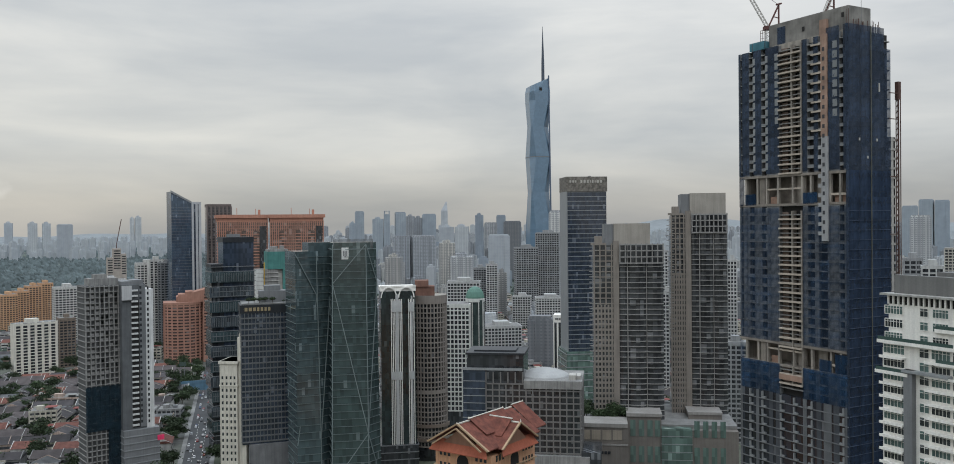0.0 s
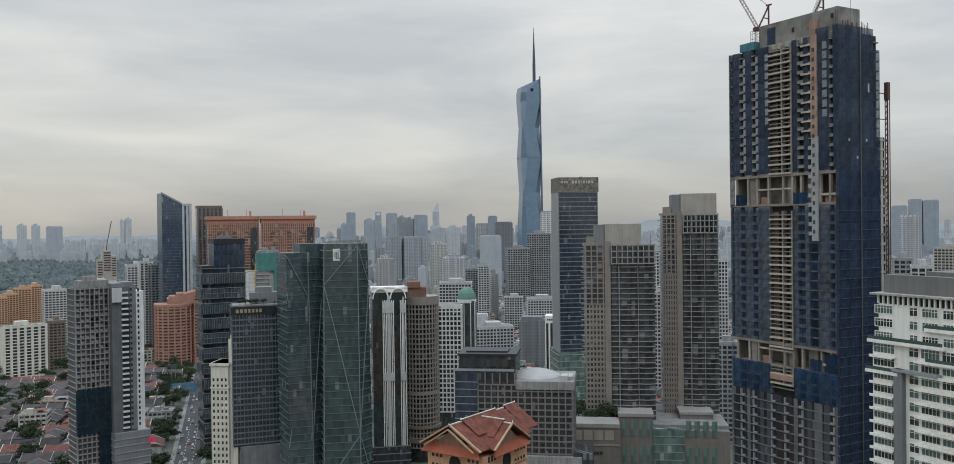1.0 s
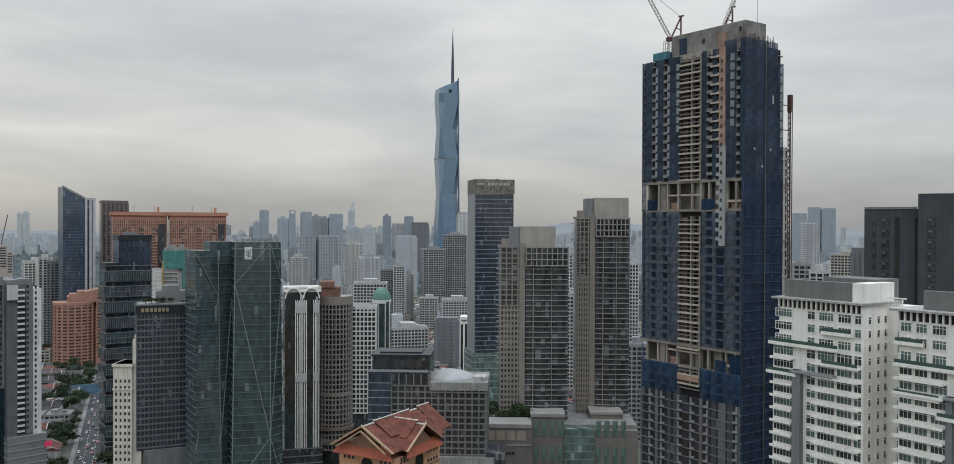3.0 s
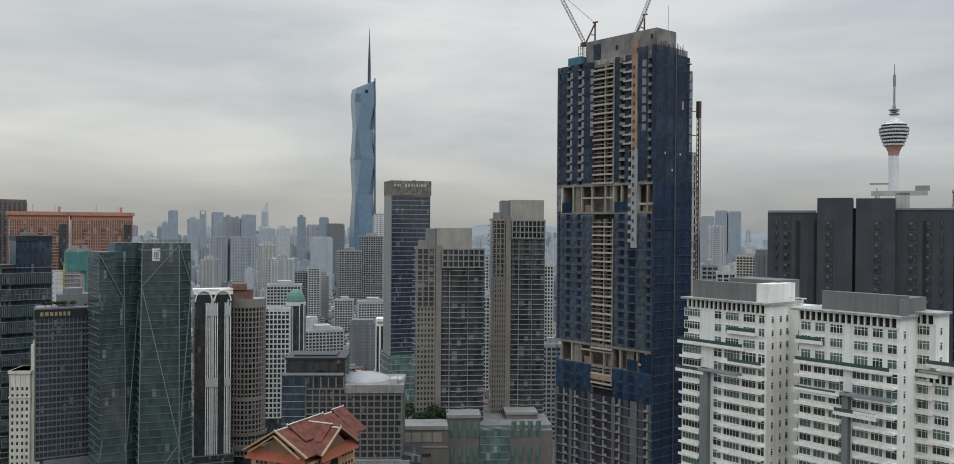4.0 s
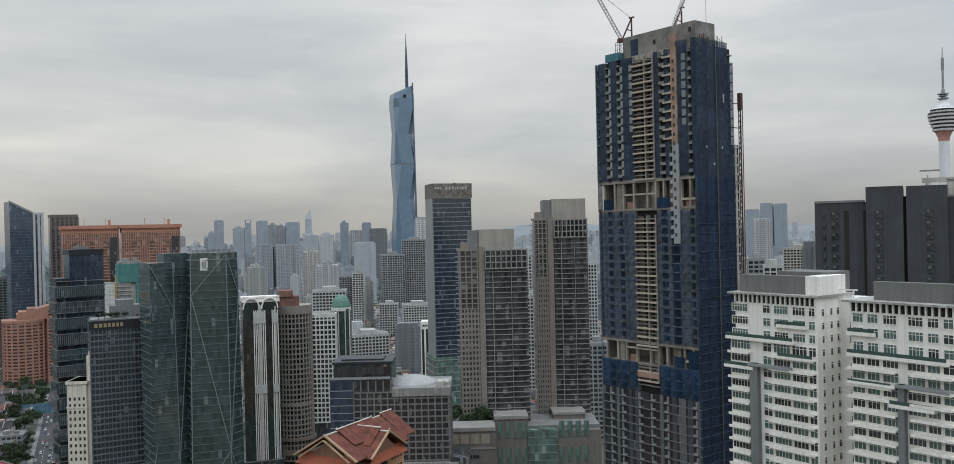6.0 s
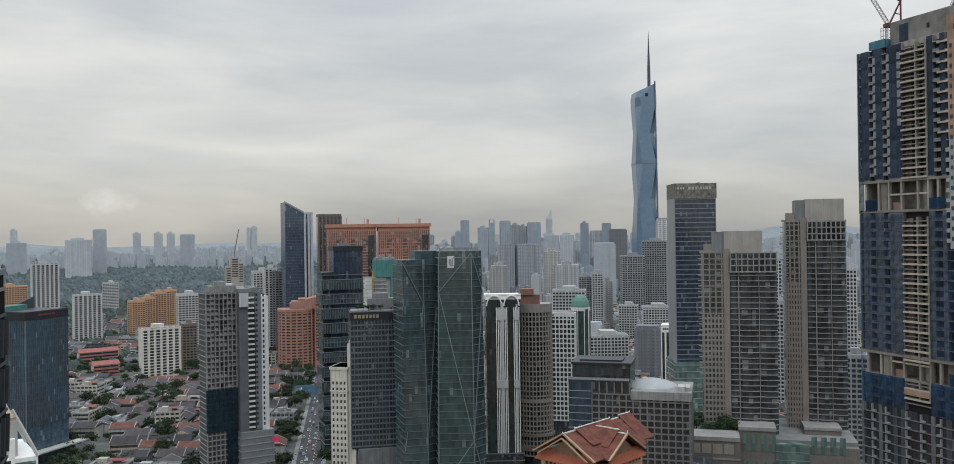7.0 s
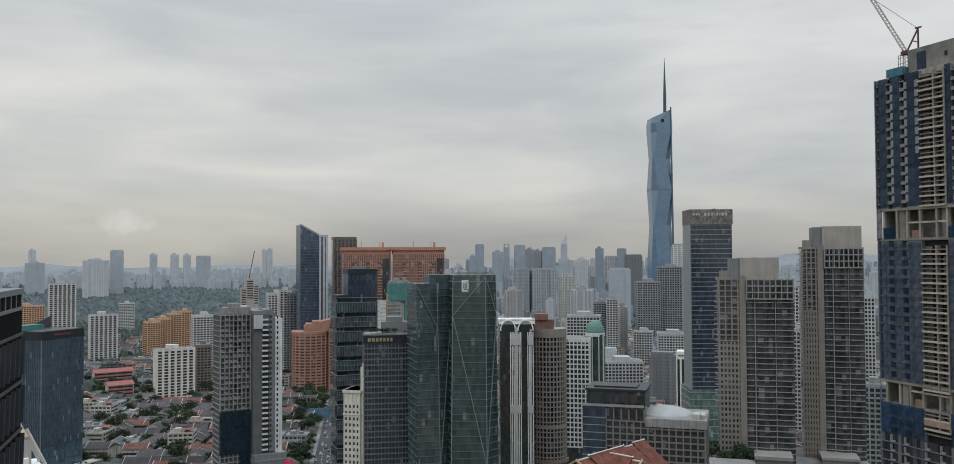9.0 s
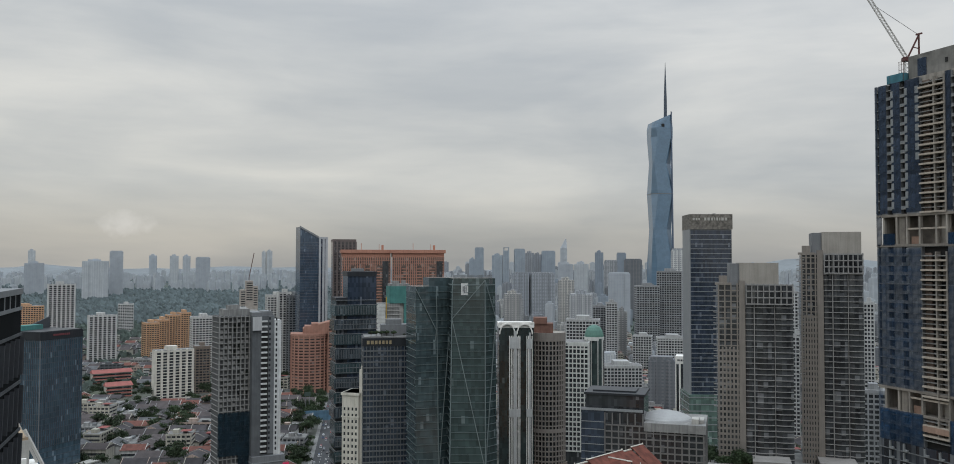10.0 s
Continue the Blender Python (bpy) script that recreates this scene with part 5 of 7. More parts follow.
# ---------------------------------------------------------------- orange twin hotel towers and their neighbours
rust = surface("orange_panels", (0.41, 0.20, 0.14), 0.85, var=0.1)
shade_brown = glazing("brown_glass", (0.11, 0.078, 0.066), (3.0, 3.3), contrast=0.4, blinds=0.1)
for b, w, lab in ((-15.4, 55, "orange-brown tower of a twin hotel with tall brick piers"), (-11.95, 60, "second orange-brown twin hotel tower with stepped cornice")):
    t = slab_tower("twin_hotel_tower", site(b, 1000, 4), w, 40, 164, lab, shade_brown, rust, 3.3, 0.4, 0.1, 26, 0.75, 4, base=40, group="twin hotel towers", plant=0, cap=4)
    part("cornice", Shape().box(-w / 2 - 2, w / 2 + 2, -2, 42, 164.4, 168.2), rust, t)
    for x in (-w * 0.28, w * 0.02, w * 0.27):
        part("window_bay", Shape().box(x - 2.6, x + 2.6, -0.5, 0.4, 44, 150), glazing("brown_glass", (0.11, 0.078, 0.066)), t)
        bay_slab = Shape().box(x - 2.7, x + 2.7, -0.9, 0, 0, 0.9).mesh("bay_slab", rust)
        for i in range(16):
            part("bay_slab", bay_slab, None, t, at=(0, 0, 96 + i * 3.3))
    part("corner_glass", Shape().box(w / 2 - 9, w / 2 - 2, -1.4, 1, 40, 155), dark_glass, t)
    part("roof_aerial", Shape().box(-6, -5.4, 10, 10.6, 168, 176).box(15, 15.5, 10, 10.5, 168, 175).box(18, 20.5, 10, 12, 168, 174), rust, t)

slant = thing("slanted_tower", site(-18.9, 1100, 14), "dark blue glass tower with sloping roof and pale flank", "building")
part("body", Shape().prism([(-17, 0, 0), (7, 0, 0), (7, 24, 0), (-17, 24, 0)], [(-17, 0, 198), (7, 0, 185), (7, 24, 189), (-17, 24, 198)]), glazing("steel_blue_glass", (0.045, 0.068, 0.098), contrast=0.2, blinds=0.02), slant)
part("flank", Shape().box(7, 18.5, -0.5, 24, 0, 185.5), surface("pale_cladding", (0.42, 0.43, 0.44), 0.5), slant)
part("flank_glass", Shape().box(9.5, 11.5, -0.7, 0, 0, 183).box(14.5, 15.3, -0.7, 0, 0, 183), navy_glass, slant)
part("roof_edge", Shape().prism([(-17.4, -0.6, 197), (7, -0.6, 183.8), (7, 1.2, 183.8), (-17.4, 1.2, 197)], [(-17.4, -0.6, 199.4), (7, -0.6, 186.2), (7, 1.2, 186.2), (-17.4, 1.2, 199.4)]), grey_cladding, slant)
for i in range(50):
    part("floor_line", Shape().box(-17.1, 7, -0.12, 0.1, 2 + i * 3.6, 2.2 + i * 3.6), mid_grey, slant)
slab_tower("brown_office_tower", site(-16.85, 1150, 8), 30, 24, 183, "brown grey office tower with dark vertical strips", glazing("umber_glass", (0.06, 0.055, 0.055)), surface("umber_panels", (0.15, 0.12, 0.11), 0.8), 3.6, 0.4, 0.15, 6, 2.0, 4, plant=0)

# building site wrapped in green netting
wrap = thing("netted_building_site", site(-13.5, 750, 10), "concrete building site partly wrapped in green netting", "building")
part("frame", Shape().box(-14, 4, 0, 18, 0, 118), grey_concrete, wrap)
part("core", Shape().box(4, 13.5, 2, 18, 0, 130), pale_concrete, wrap)
part("net", Shape().box(-5, 14.5, -0.4, 17, 118, 133).box(8, 14.2, -0.3, 16, 96, 118), green_net, wrap, "green debris netting")
part("formwork", Shape().box(-4, 13, 1, 16, 133, 135).box(-1, 4, 2, 10, 135, 137.5).box(7, 10, 3, 9, 135, 138), grey_concrete, wrap)
part("white_core", Shape().box(-14.5, -8.5, -0.5, 8, 90, 117.5), surface("off_white", (0.55, 0.55, 0.52)), wrap)
for i in range(10):
    part("floor_slab", Shape().box(-14.4, 4.4, -0.6, 18, 84 + i * 3.4, 84.5 + i * 3.4), pale_concrete, wrap)
part("yellow_hoist", Shape().box(-8.2, -7.4, -1.2, -0.4, 90, 124), surface("hoist_yellow", (0.45, 0.3, 0.06), 0.7), wrap)

# ---------------------------------------------------------------- apartment tower with a bare concrete wing
condo = thing("apartment_tower", site(-23.75, 545, 16), "unfinished concrete apartment tower with blue netting below", "building")
# core coloured dark to paint the shade between open floors
part("core", Shape().box(-10.0, 11.0, 1.2, 18, 0, 121), surface("inside_shade_grey", (0.095, 0.095, 0.095), 0.95), condo)
cs = Shape().box(-10.5, 11.2, -0.2, 18.2, 0, 0.42).mesh("floor_slab", grey_concrete)
for i in range(37):
    part("floor_slab", cs, None, condo, at=(0, 0, 5 + i * 3.2))
cc = Shape().box(-0.28, 0.28, -0.1, 1.3, 0, 121).mesh("column", grey_concrete)
for x in steps(-10.1, 10.8, 8):
    part("column", cc, None, condo, at=(x, 0, 0))
rp = random.Random(8)
fill = Shape().box(-1.0, 0.9, 0.5, 1.0, 0.42, 2.6).mesh("infill_wall", grey_concrete)
for i in range(120):
    part("infill_wall", fill, None, condo, at=(-9 + 2.6 * rp.randrange(8), 0, 62 + 3.2 * rp.randrange(18) - 0.2))
part("net", Shape().box(-10.8, 11.6, -0.6, -0.3, 36, 62).box(1.5, 11.8, -0.7, -0.35, 8, 40), netting("navy_net", (0.018, 0.034, 0.046), 0.35), condo, "dark blue netting over the lower floors")
part("roof_form", Shape().box(-7, 9, 3, 14, 121, 125).box(-4, 3, 4, 10, 125, 127.5), grey_concrete, condo)
white_c = thing("apartment_tower", site(-21.8, 545, 16), "white apartment tower with black balcony stripes over grey podium", "building")
dull_white = surface("dull_white", (0.56, 0.56, 0.55), 0.7, streak=0.2)
part("body", Shape().box(-9.2, 4.4, 0.2, 18, 34, 121), surface("wall_slate", (0.10, 0.105, 0.11), 0.8, var=0.2), white_c)
part("white_flank", Shape().box(4.4, 8.8, 0, 18, 34, 118), dull_white, white_c)
# flat near-black panel stands in for shade behind the balconies
part("light_well", Shape().box(-3.6, 0.6, -0.1, 1, 36, 112), shade_and_tyre_black, white_c)
part("wall_strip", Shape().box(0.7, 4.3, -0.25, 0.6, 36, 121), surface("strip_grey", (0.15, 0.155, 0.16), 0.8, var=0.15), white_c)
line_c = Shape().box(0.8, 2.0, -0.35, 0, 0.4, 2.0).mesh("window", dark_glass)
wb = Shape().box(-3.9, -0.2, -1.0, 0.4, 0, 1.0).mesh("balcony", dull_white)
ww = Shape().box(5.2, 6.2, -0.1, 0.2, 0.8, 2.6).mesh("window", dark_glass)
for i in range(26):
    part("balcony", wb, None, white_c, at=(0, 0, 37 + i * 3.2))
    part("window", line_c, None, white_c, at=(0, 0, 38 + i * 3.2))
    part("window", ww, None, white_c, at=(0, 0, 37 + i * 3.2))
part("sign_panel", Shape().box(-9.4, -3.8, -1.2, -0.6, 112, 120.5), surface("panel_grey", (0.42, 0.42, 0.42), 0.7), white_c)
part("roof_step", Shape().box(-9, -1, 2, 16, 121, 123).box(-2, 4, 3, 15, 121, 119.5 + 4), mid_grey, white_c)
part("podium", Shape().box(-9.5, 11, -2.5, 20, 0, 35), mid_grey, white_c)
storeys(white_c, 20.5, 20, 3, 34, 4.0, 0.5, 0.3, grey_cladding, "podium_band", x0=-9.5, y0=-2.5)
part("billboard", Shape().box(9.6, 13.5, -3, -2.6, 27, 30), sign_pink, white_c)

# ---------------------------------------------------------------- buildings at the far left
glass_b = thing("office_tower", site(-35.1, 655, 43) @ pose(18.5, 0, 0), "dark blue glass office tower with thin upright fins", "building")
part("body", Shape().box(-18.5, 18.5, 0, 36, 0, 101), glazing("slate_glass", (0.056, 0.092, 0.118), (1.7, 3.8), contrast=0.3, blinds=0.03), glass_b)
fin_me = Shape().box(-0.12, 0.12, -0.35, 0.1, 26, 100).mesh("fin", surface("fin_slate", (0.075, 0.085, 0.1), 0.5))
for x in steps(-18.5, 18.5, 22):
    part("fin", fin_me, None, glass_b, at=(x, 0, 0))
    part("fin", fin_me, None, glass_b, at=pose(-18.5, x * 0.97 + 18, 0, 0, 0, -90))
storeys(glass_b, 37, 36, 4, 100, 3.8, 0.22, 0.12, surface("fin_slate", (0.075, 0.085, 0.1), 0.5), x0=-18.5)
part("corner_post", Shape().box(-18.8, -18.4, -0.45, 0.3, 20, 100), mid_grey, glass_b)
part("parapet", Shape().box(-18.9, 18.9, -0.4, 36.4, 100, 105.4), dark_metal, glass_b)
part("roof_deck", Shape().box(-18.3, 18.3, 0.2, 35.8, 105, 105.8), dark_metal, glass_b)
part("roof_screen", Shape().prism([(-6, 30, 105), (18, 30, 105), (18, 31, 105), (-6, 31, 105)], [(-6, 30, 106), (18, 30, 114), (18, 31, 114), (-6, 31, 106)]), surface("screen_grey", (0.06, 0.065, 0.07), 0.6), glass_b)
part("roof_net", Shape().box(-14, 4, 22, 30, 105.8, 109), green_net, glass_b)
bars(glass_b, "sign", (1.2, 1, 1.3, 1.1, 1.2, 1, 1.3, 1.2, 1.1), 1.3, 0.5, -8, -0.45, 102.4, surface("sign_red", (0.2, 0.05, 0.055), 0.6), "dull red lettering shown as bars")
part("entrance_canopy", Shape().box(-16, 30, -9, -1, 9, 10), pale_concrete, glass_b)

louvred = thing("louvred_building", site(-36.15, 86, 0), "black building flank with slanted metal louvres", "building")
louvred.matrix_basis = pose(86 * math.sin(radians(-36.15)), 86 * math.cos(radians(-36.15)), 0, 0, 0, 26.3)
part("wall", Shape().box(-14, 0, -60, 0, 0, 152.0), surface("black_wall", (0.010, 0.011, 0.012), 0.95, spec=0.05), louvred)
part("roof_rail", Shape().box(-14.2, 0.12, -60, 0.15, 152.0, 152.5).box(-0.3, 0.1, -60, 0.1, 150.6, 150.9), mid_grey, louvred)
for i in range(26):
    part("roof_post", Shape().box(-0.3, 0.05, -0.6 - i * 2.2, -0.35 - i * 2.2, 150.6, 152.0), mid_grey, louvred)
for i in range(18):
    z = 148.6 - i * 4.2
    part("floor_ledge", Shape().box(0, 0.12, -60, 0.1, z - 0.25, z), surface("ledge_grey", (0.09, 0.092, 0.096), 0.8, spec=0.1), louvred)
    for j in range(9):
        part("louvre", Shape().beam((0.25, -1.2 - j * 2.0, z - 3.6), (0.25, -0.6 - j * 2.0, z - 0.4), 0.16), surface("louvre_grey", (0.05, 0.052, 0.056), 0.8, spec=0.1), louvred)

corner_w = thing("white_office", site(-35.6, 186, 8), "white low office with aqua glass bands and steel roof frame", "building")
part("body", Shape().box(-10, 3.6, 0, 18, 0, 113), white_paint, corner_w)
for i in range(12):
    part("glass_band", Shape().box(-10, 3.2, -0.12, 0.2, 74 + i * 3.3, 75.9 + i * 3.3), aqua_glass, corner_w)
part("pier", Shape().box(-1.4, -0.4, -0.5, 0.3, 0, 117), white_paint, corner_w)
part("attic", Shape().box(-10, 0.4, 2, 14, 113, 120), pale_concrete, corner_w)
part("roof", Shape().box(-10, 0.2, 2.2, 13.8, 120, 120.6), surface("roof_tan", (0.32, 0.24, 0.16), 0.8), corner_w)
for y0, y1 in ((0, 3), (14, 14)):
    part("roof_frame", Shape().beam((3.6, y0, 113), (-0.4, y1, 122), 0.25), steel_paint, corner_w)

# ---------------------------------------------------------------- red-brown round block, grey flats, mid-distance slabs
red_brick = surface("red_brick", (0.33, 0.18, 0.135), 0.85, var=0.15)
red_round = thing("round_brick_block", site(-19.1, 1020, 0), "red brick curved block with ribbon windows and stepped roof", "building")
rr = [(21 * math.sin(a), 15 - 15 * math.cos(a)) for a in [radians(-90 + 15 * i) for i in range(13)]] + [(21, 34), (-21, 34)]
part("body", Shape().column(rr, 0, 66), glazing("umber_panes", (0.07, 0.05, 0.045), (3, 3.4)), red_round)
s = Shape()
pp = [(21.5 * math.sin(a), 15 - 15.5 * math.cos(a)) for a in [radians(-90 + 9 * i) for i in range(21)]]
for i in range(20):
    s.column([pp[i], pp[i + 1], (pp[i + 1][0] * 0.93, 15 + (pp[i + 1][1] - 15) * 0.93), (pp[i][0] * 0.93, 15 + (pp[i][1] - 15) * 0.93)], 0, 1.7)
rb = s.mesh("brick_band", red_brick)
for i in range(18):
    part("brick_band", rb, None, red_round, at=(0, 0, 5 + i * 3.45))
for i in range(0, 21, 2):
    part("brick_pier", Shape().box(pp[i][0] - 0.8, pp[i][0] + 0.8, pp[i][1] - 0.4, pp[i][1] + 1.5, 0, 67), red_brick, red_round)
part("cornice", Shape().column([(x * 1.06, y - 0.8) for x, y in rr], 66, 69), red_brick, red_round)
part("upper_block", Shape().prism([(-8, 8, 69), (26, 4, 69), (26, 34, 69), (-8, 34, 69)], [(-8, 8, 75), (26, 4, 84), (26, 34, 84), (-8, 34, 75)]), red_brick, red_round)
part("side_block", Shape().box(21, 30, 2, 34, 0, 82), red_brick, red_round)
for i in range(20):
    part("side_window", Shape().box(22.2, 28.8, 1.9, 2.4, 8 + i * 3.6, 9.6 + i * 3.6), glazing("umber_panes", (0.07, 0.05, 0.045)), red_round)
    if i > 17:
        part("roof_step", Shape().box(-6 + 8 * (i - 18), 2 + 8 * (i - 18), 6, 30, 69, 78 + 3 * (i - 18)), red_brick, red_round)

pale_wall = surface("pale_wall", (0.50, 0.49, 0.47), 0.8, streak=0.2)
cream_wall = surface("cream_wall", (0.60, 0.57, 0.50), 0.8, streak=0.2)
MID = [  # bearing, distance, width, depth, height, turn, wall, label
    (-27.5, 1000, 40, 18, 56, 14, cream_wall, "cream apartment slab with stacked balconies"),
    (-25.75, 1250, 31, 20, 76, 10, pale_wall, "pale grey apartment slab"),
    (-25.8, 1050, 16, 16, 54, 10, brown_stone, "dark brown narrow apartment block"),
    (-34.0, 1500, 38, 20, 117, 6, pale_wall, "pale apartment tower above the woods"),
    (-31.7, 1400, 38, 20, 72, 8, pale_wall, "grey apartment slab with balcony columns"),
    (-28.8, 1430, 20, 20, 57, 20, orange_paint, "orange apartment slab"),
    (-28.15, 1450, 17, 20, 60, 20, orange_paint, "orange apartment slab"),
    (-27.5, 1470, 18, 20, 66, 20, orange_paint, "orange apartment slab with stepped top"),
    (-26.85, 1480, 16, 20, 69, 20, orange_paint, "orange apartment slab with stepped top"),
    (-36.0, 1600, 60, 20, 78, 10, orange_paint, "long peach apartment slab"),
    (-21.2, 1180, 26, 20, 108, 8, pale_wall, "grey and white apartment tower"),
    (-19.9, 1150, 22, 20, 109, 18, mid_grey, "grey apartment tower with red trim"),
    (-18.95, 1200, 22, 18, 103, 18, cream_wall, "white apartment tower with slit windows"),
    (-23.4, 1100, 36, 20, 92, 5, pale_wall, "pale apartment block behind the condominium"),
    (-30.4, 1950, 30, 20, 62, 0, pale_wall, "small pale block among trees"),
]


def strip_slab(m, w, d, h, label, wall, strips):
    """An apartment slab whose balconies stand in tall dark strips between plain piers."""
    t = thing("apartment_slab", m, label, "building", "apartment slabs")
    part("body", Shape().box(-w / 2, w / 2, 0, d, 0, h), wall, t)
    pitch = w / strips
    well = Shape().box(-pitch * 0.3, pitch * 0.3, -0.1, 0.4, 4, h - 2).mesh("balcony_strip", dark_glass)
    for i in range(strips):
        part("balcony_strip", well, None, t, at=(-w / 2 + pitch * (i + 0.5), 0, 0))
    lip = Shape().box(-w / 2 + pitch * 0.15, w / 2 - pitch * 0.15, -0.5, 0.1, 0, 0.9).mesh("balcony_lip", wall)
    z = 6.0
    while z < h - 3:
        part("balcony_lip", lip, None, t, at=(0, 0, z))
        z += 3.2
    for x in steps(-w / 2, w / 2, strips):
        part("pier", Shape().box(x - pitch * 0.16, x + pitch * 0.16, -0.9, 0.3, 0, h + 1), wall, t)
    part("roof_deck", Shape().box(-w / 2, w / 2, 0.4, d, h, h + 0.4), roof_grey, t)
    part("roof_house", Shape().box(-w * 0.2, w * 0.1, 4, d * 0.7, h, h + 4.5), wall, t)
    return t


for b, dist, w, dp, h, turn, mm, lab in MID:
    if mm is cream_wall or "columns" in lab or "above the woods" in lab:
        strip_slab(site(b, dist, turn), w, dp, h, lab, mm, max(4, int(w / 6)))
        continue
    slab_tower("apartment_slab", site(b, dist, turn), w, dp, h, lab, dark_glass if mm is not cream_wall else glazing("soft_glass", (0.05, 0.05, 0.05)), mm, 3.2, 1.35, 0.35, max(4, int(w / 4)), 1.0, 2, turn_side=1, group="apartment slabs", cap=1.2, plant=0.3)

strip_slab(site(-20.6, 1160, 12), 20, 18, 113, "white apartment tower with black balcony strips", pale_wall, 4)


def long_block(b, d, turn, w, label):
    """A long school-like block: two open galleries under a red sheet roof."""
    t = thing("gallery_block", site(b, d, turn), label, "building", "red-roofed blocks")
    part("wall", Shape().box(-w / 2, w / 2, 0, 12, 0, 13), cream_wall, t)
    for z in (1.5, 5.5, 9.5):
        part("gallery", Shape().box(-w / 2 + 1, w / 2 - 1, -0.1, 0.5, z, z + 2.2), dark_glass, t)
        part("gallery_rail", Shape().box(-w / 2, w / 2, -0.9, -0.1, z - 1.0, z + 0.2), surface("pink_rail", (0.42, 0.16, 0.13), 0.8), t)
    part("roof", Shape().prism([(-w / 2 - 1, -1.5, 13), (w / 2 + 1, -1.5, 13), (w / 2 + 1, 13.5, 13), (-w / 2 - 1, 13.5, 13)], [(-w / 2, 5.6, 17), (w / 2, 5.6, 17), (w / 2, 6.4, 17), (-w / 2, 6.4, 17)]), surface("red_roof_sheet", (0.30, 0.10, 0.085), 0.7, var=0.2), t)


long_block(-31.1, 1175, 12, 47, "long cream block with open galleries and red sheet roof")
long_block(-30.7, 1050, 12, 28, "shorter cream block with red sheet roof")

# far crane and the beige stepped blocks below it
far_crane = thing("tower_crane", site(-23.0, 1900), "thin red-brown luffing crane far off", "crane")
part("mast", Shape().box(-0.9, 0.9, -0.9, 0.9, 0, 120), rust_steel, far_crane)
part("jib", Shape().beam((0, 0, 119), (10, 0, 172), 0.8), rust_steel, far_crane)
stepped_beige = thing("stepped_block", site(-23.0, 1500, 6), "beige stepped apartment block under the far crane", "building")
for x0, x1, z1 in ((-14, -5, 106), (-5, 7, 121), (7, 15, 112)):
    part("block", Shape().box(x0, x1, 0, 18, 0, z1), surface("far_beige", (0.36, 0.32, 0.28), 0.85), stepped_beige)
    for i in range(8):
        part("window_row", Shape().box(x0 + 1, x1 - 1, -0.2, 0.3, z1 - 5 - i * 4.0, z1 - 3.2 - i * 4.0), dark_glass, stepped_beige)

# ---------------------------------------------------------------- hall with tiered red-tiled gables
temple = thing("gabled_hall", site(0.85, 298, -35), "peach building with tiered red-tiled gable roofs", "building")
trim_tan = surface("tan_bargeboard", (0.36, 0.25, 0.155), 0.8)
old_tiles = surface("old_clay_tiles", (0.135, 0.044, 0.03), 0.9, var=0.35, scale=0.35, streak=0.15, bump=0.5)
part("outer_wall", Shape().box(-26, -1, 1, 30, 0, 67), peach_plaster, temple)


def gable_y(cx, half, ze, zr, y0, y1, th=0.6):
    prof = [(cx - half, ze), (cx, zr), (cx + half, ze), (cx + half, ze - th), (cx, zr - th), (cx - half, ze - th)]
    return Shape().prism([(x, y0, z) for x, z in prof], [(x, y1, z) for x, z in prof])


def gable_x(cy, half, ze, zr, x0, x1, th=0.6):
    prof = [(cy - half, ze), (cy, zr), (cy + half, ze), (cy + half, ze - th), (cy, zr - th), (cy - half, ze - th)]
    return Shape().prism([(x0, y, z) for y, z in prof], [(x1, y, z) for y, z in prof])


part("roof", gable_y(-13.5, 13.2, 71.5, 84.0, -2.0, 33), old_tiles, temple, "weathered red clay tiles")
part("roof", gable_y(-13.5, 8.0, 77.6, 86.2, 5, 27), old_tiles, temple)
part("roof", gable_x(16, 11.5, 70.8, 82.4, -13.5, 1.6), old_tiles, temple)
part("roof", gable_x(16, 7.0, 76.0, 84.2, -13.5, -2), old_tiles, temple)
part("roof", gable_y(-13.5, 11.0, 73.0, 86.6, 33.2, 41), old_tiles, temple)
for y in (-2.2,):
    h, zr, ze = 13.6, 84.4, 71.3
    for sgn in (-1, 1):
        part("bargeboard", Shape().beam((-13.5, y, zr), (-13.5 + sgn * h, y, ze), 0.42), trim_tan, temple)
        part("bargeboard", Shape().beam((-13.5, y - 0.7, zr - 2.6), (-13.5 + sgn * h * 0.8, y - 0.7, ze - 0.6), 0.3), trim_tan, temple)
for x, half, zr, ze in ((1.8, 11.8, 82.8, 70.6),):
    for sgn in (-1, 1):
        part("bargeboard", Shape().beam((x, 16, zr), (x, 16 + sgn * half, ze), 0.38), trim_tan, temple)
# gable walls take the peach plaster colour darkened for roof shade
part("gable_wall", Shape().prism([(-24, -0.5, 68), (-3, -0.5, 68), (-13.5, -0.5, 81)], [(-24, 0.3, 68), (-3, 0.3, 68), (-13.5, 0.3, 81)]), surface("gable_shade", (0.22, 0.12, 0.08), 0.9), temple)
part("gable_wall", Shape().prism([(0.3, 7, 67.5), (0.3, 25, 67.5), (0.3, 16, 79.5)], [(-0.4, 7, 67.5), (-0.4, 25, 67.5), (-0.4, 16, 79.5)]), surface("gable_shade", (0.22, 0.12, 0.08)), temple)
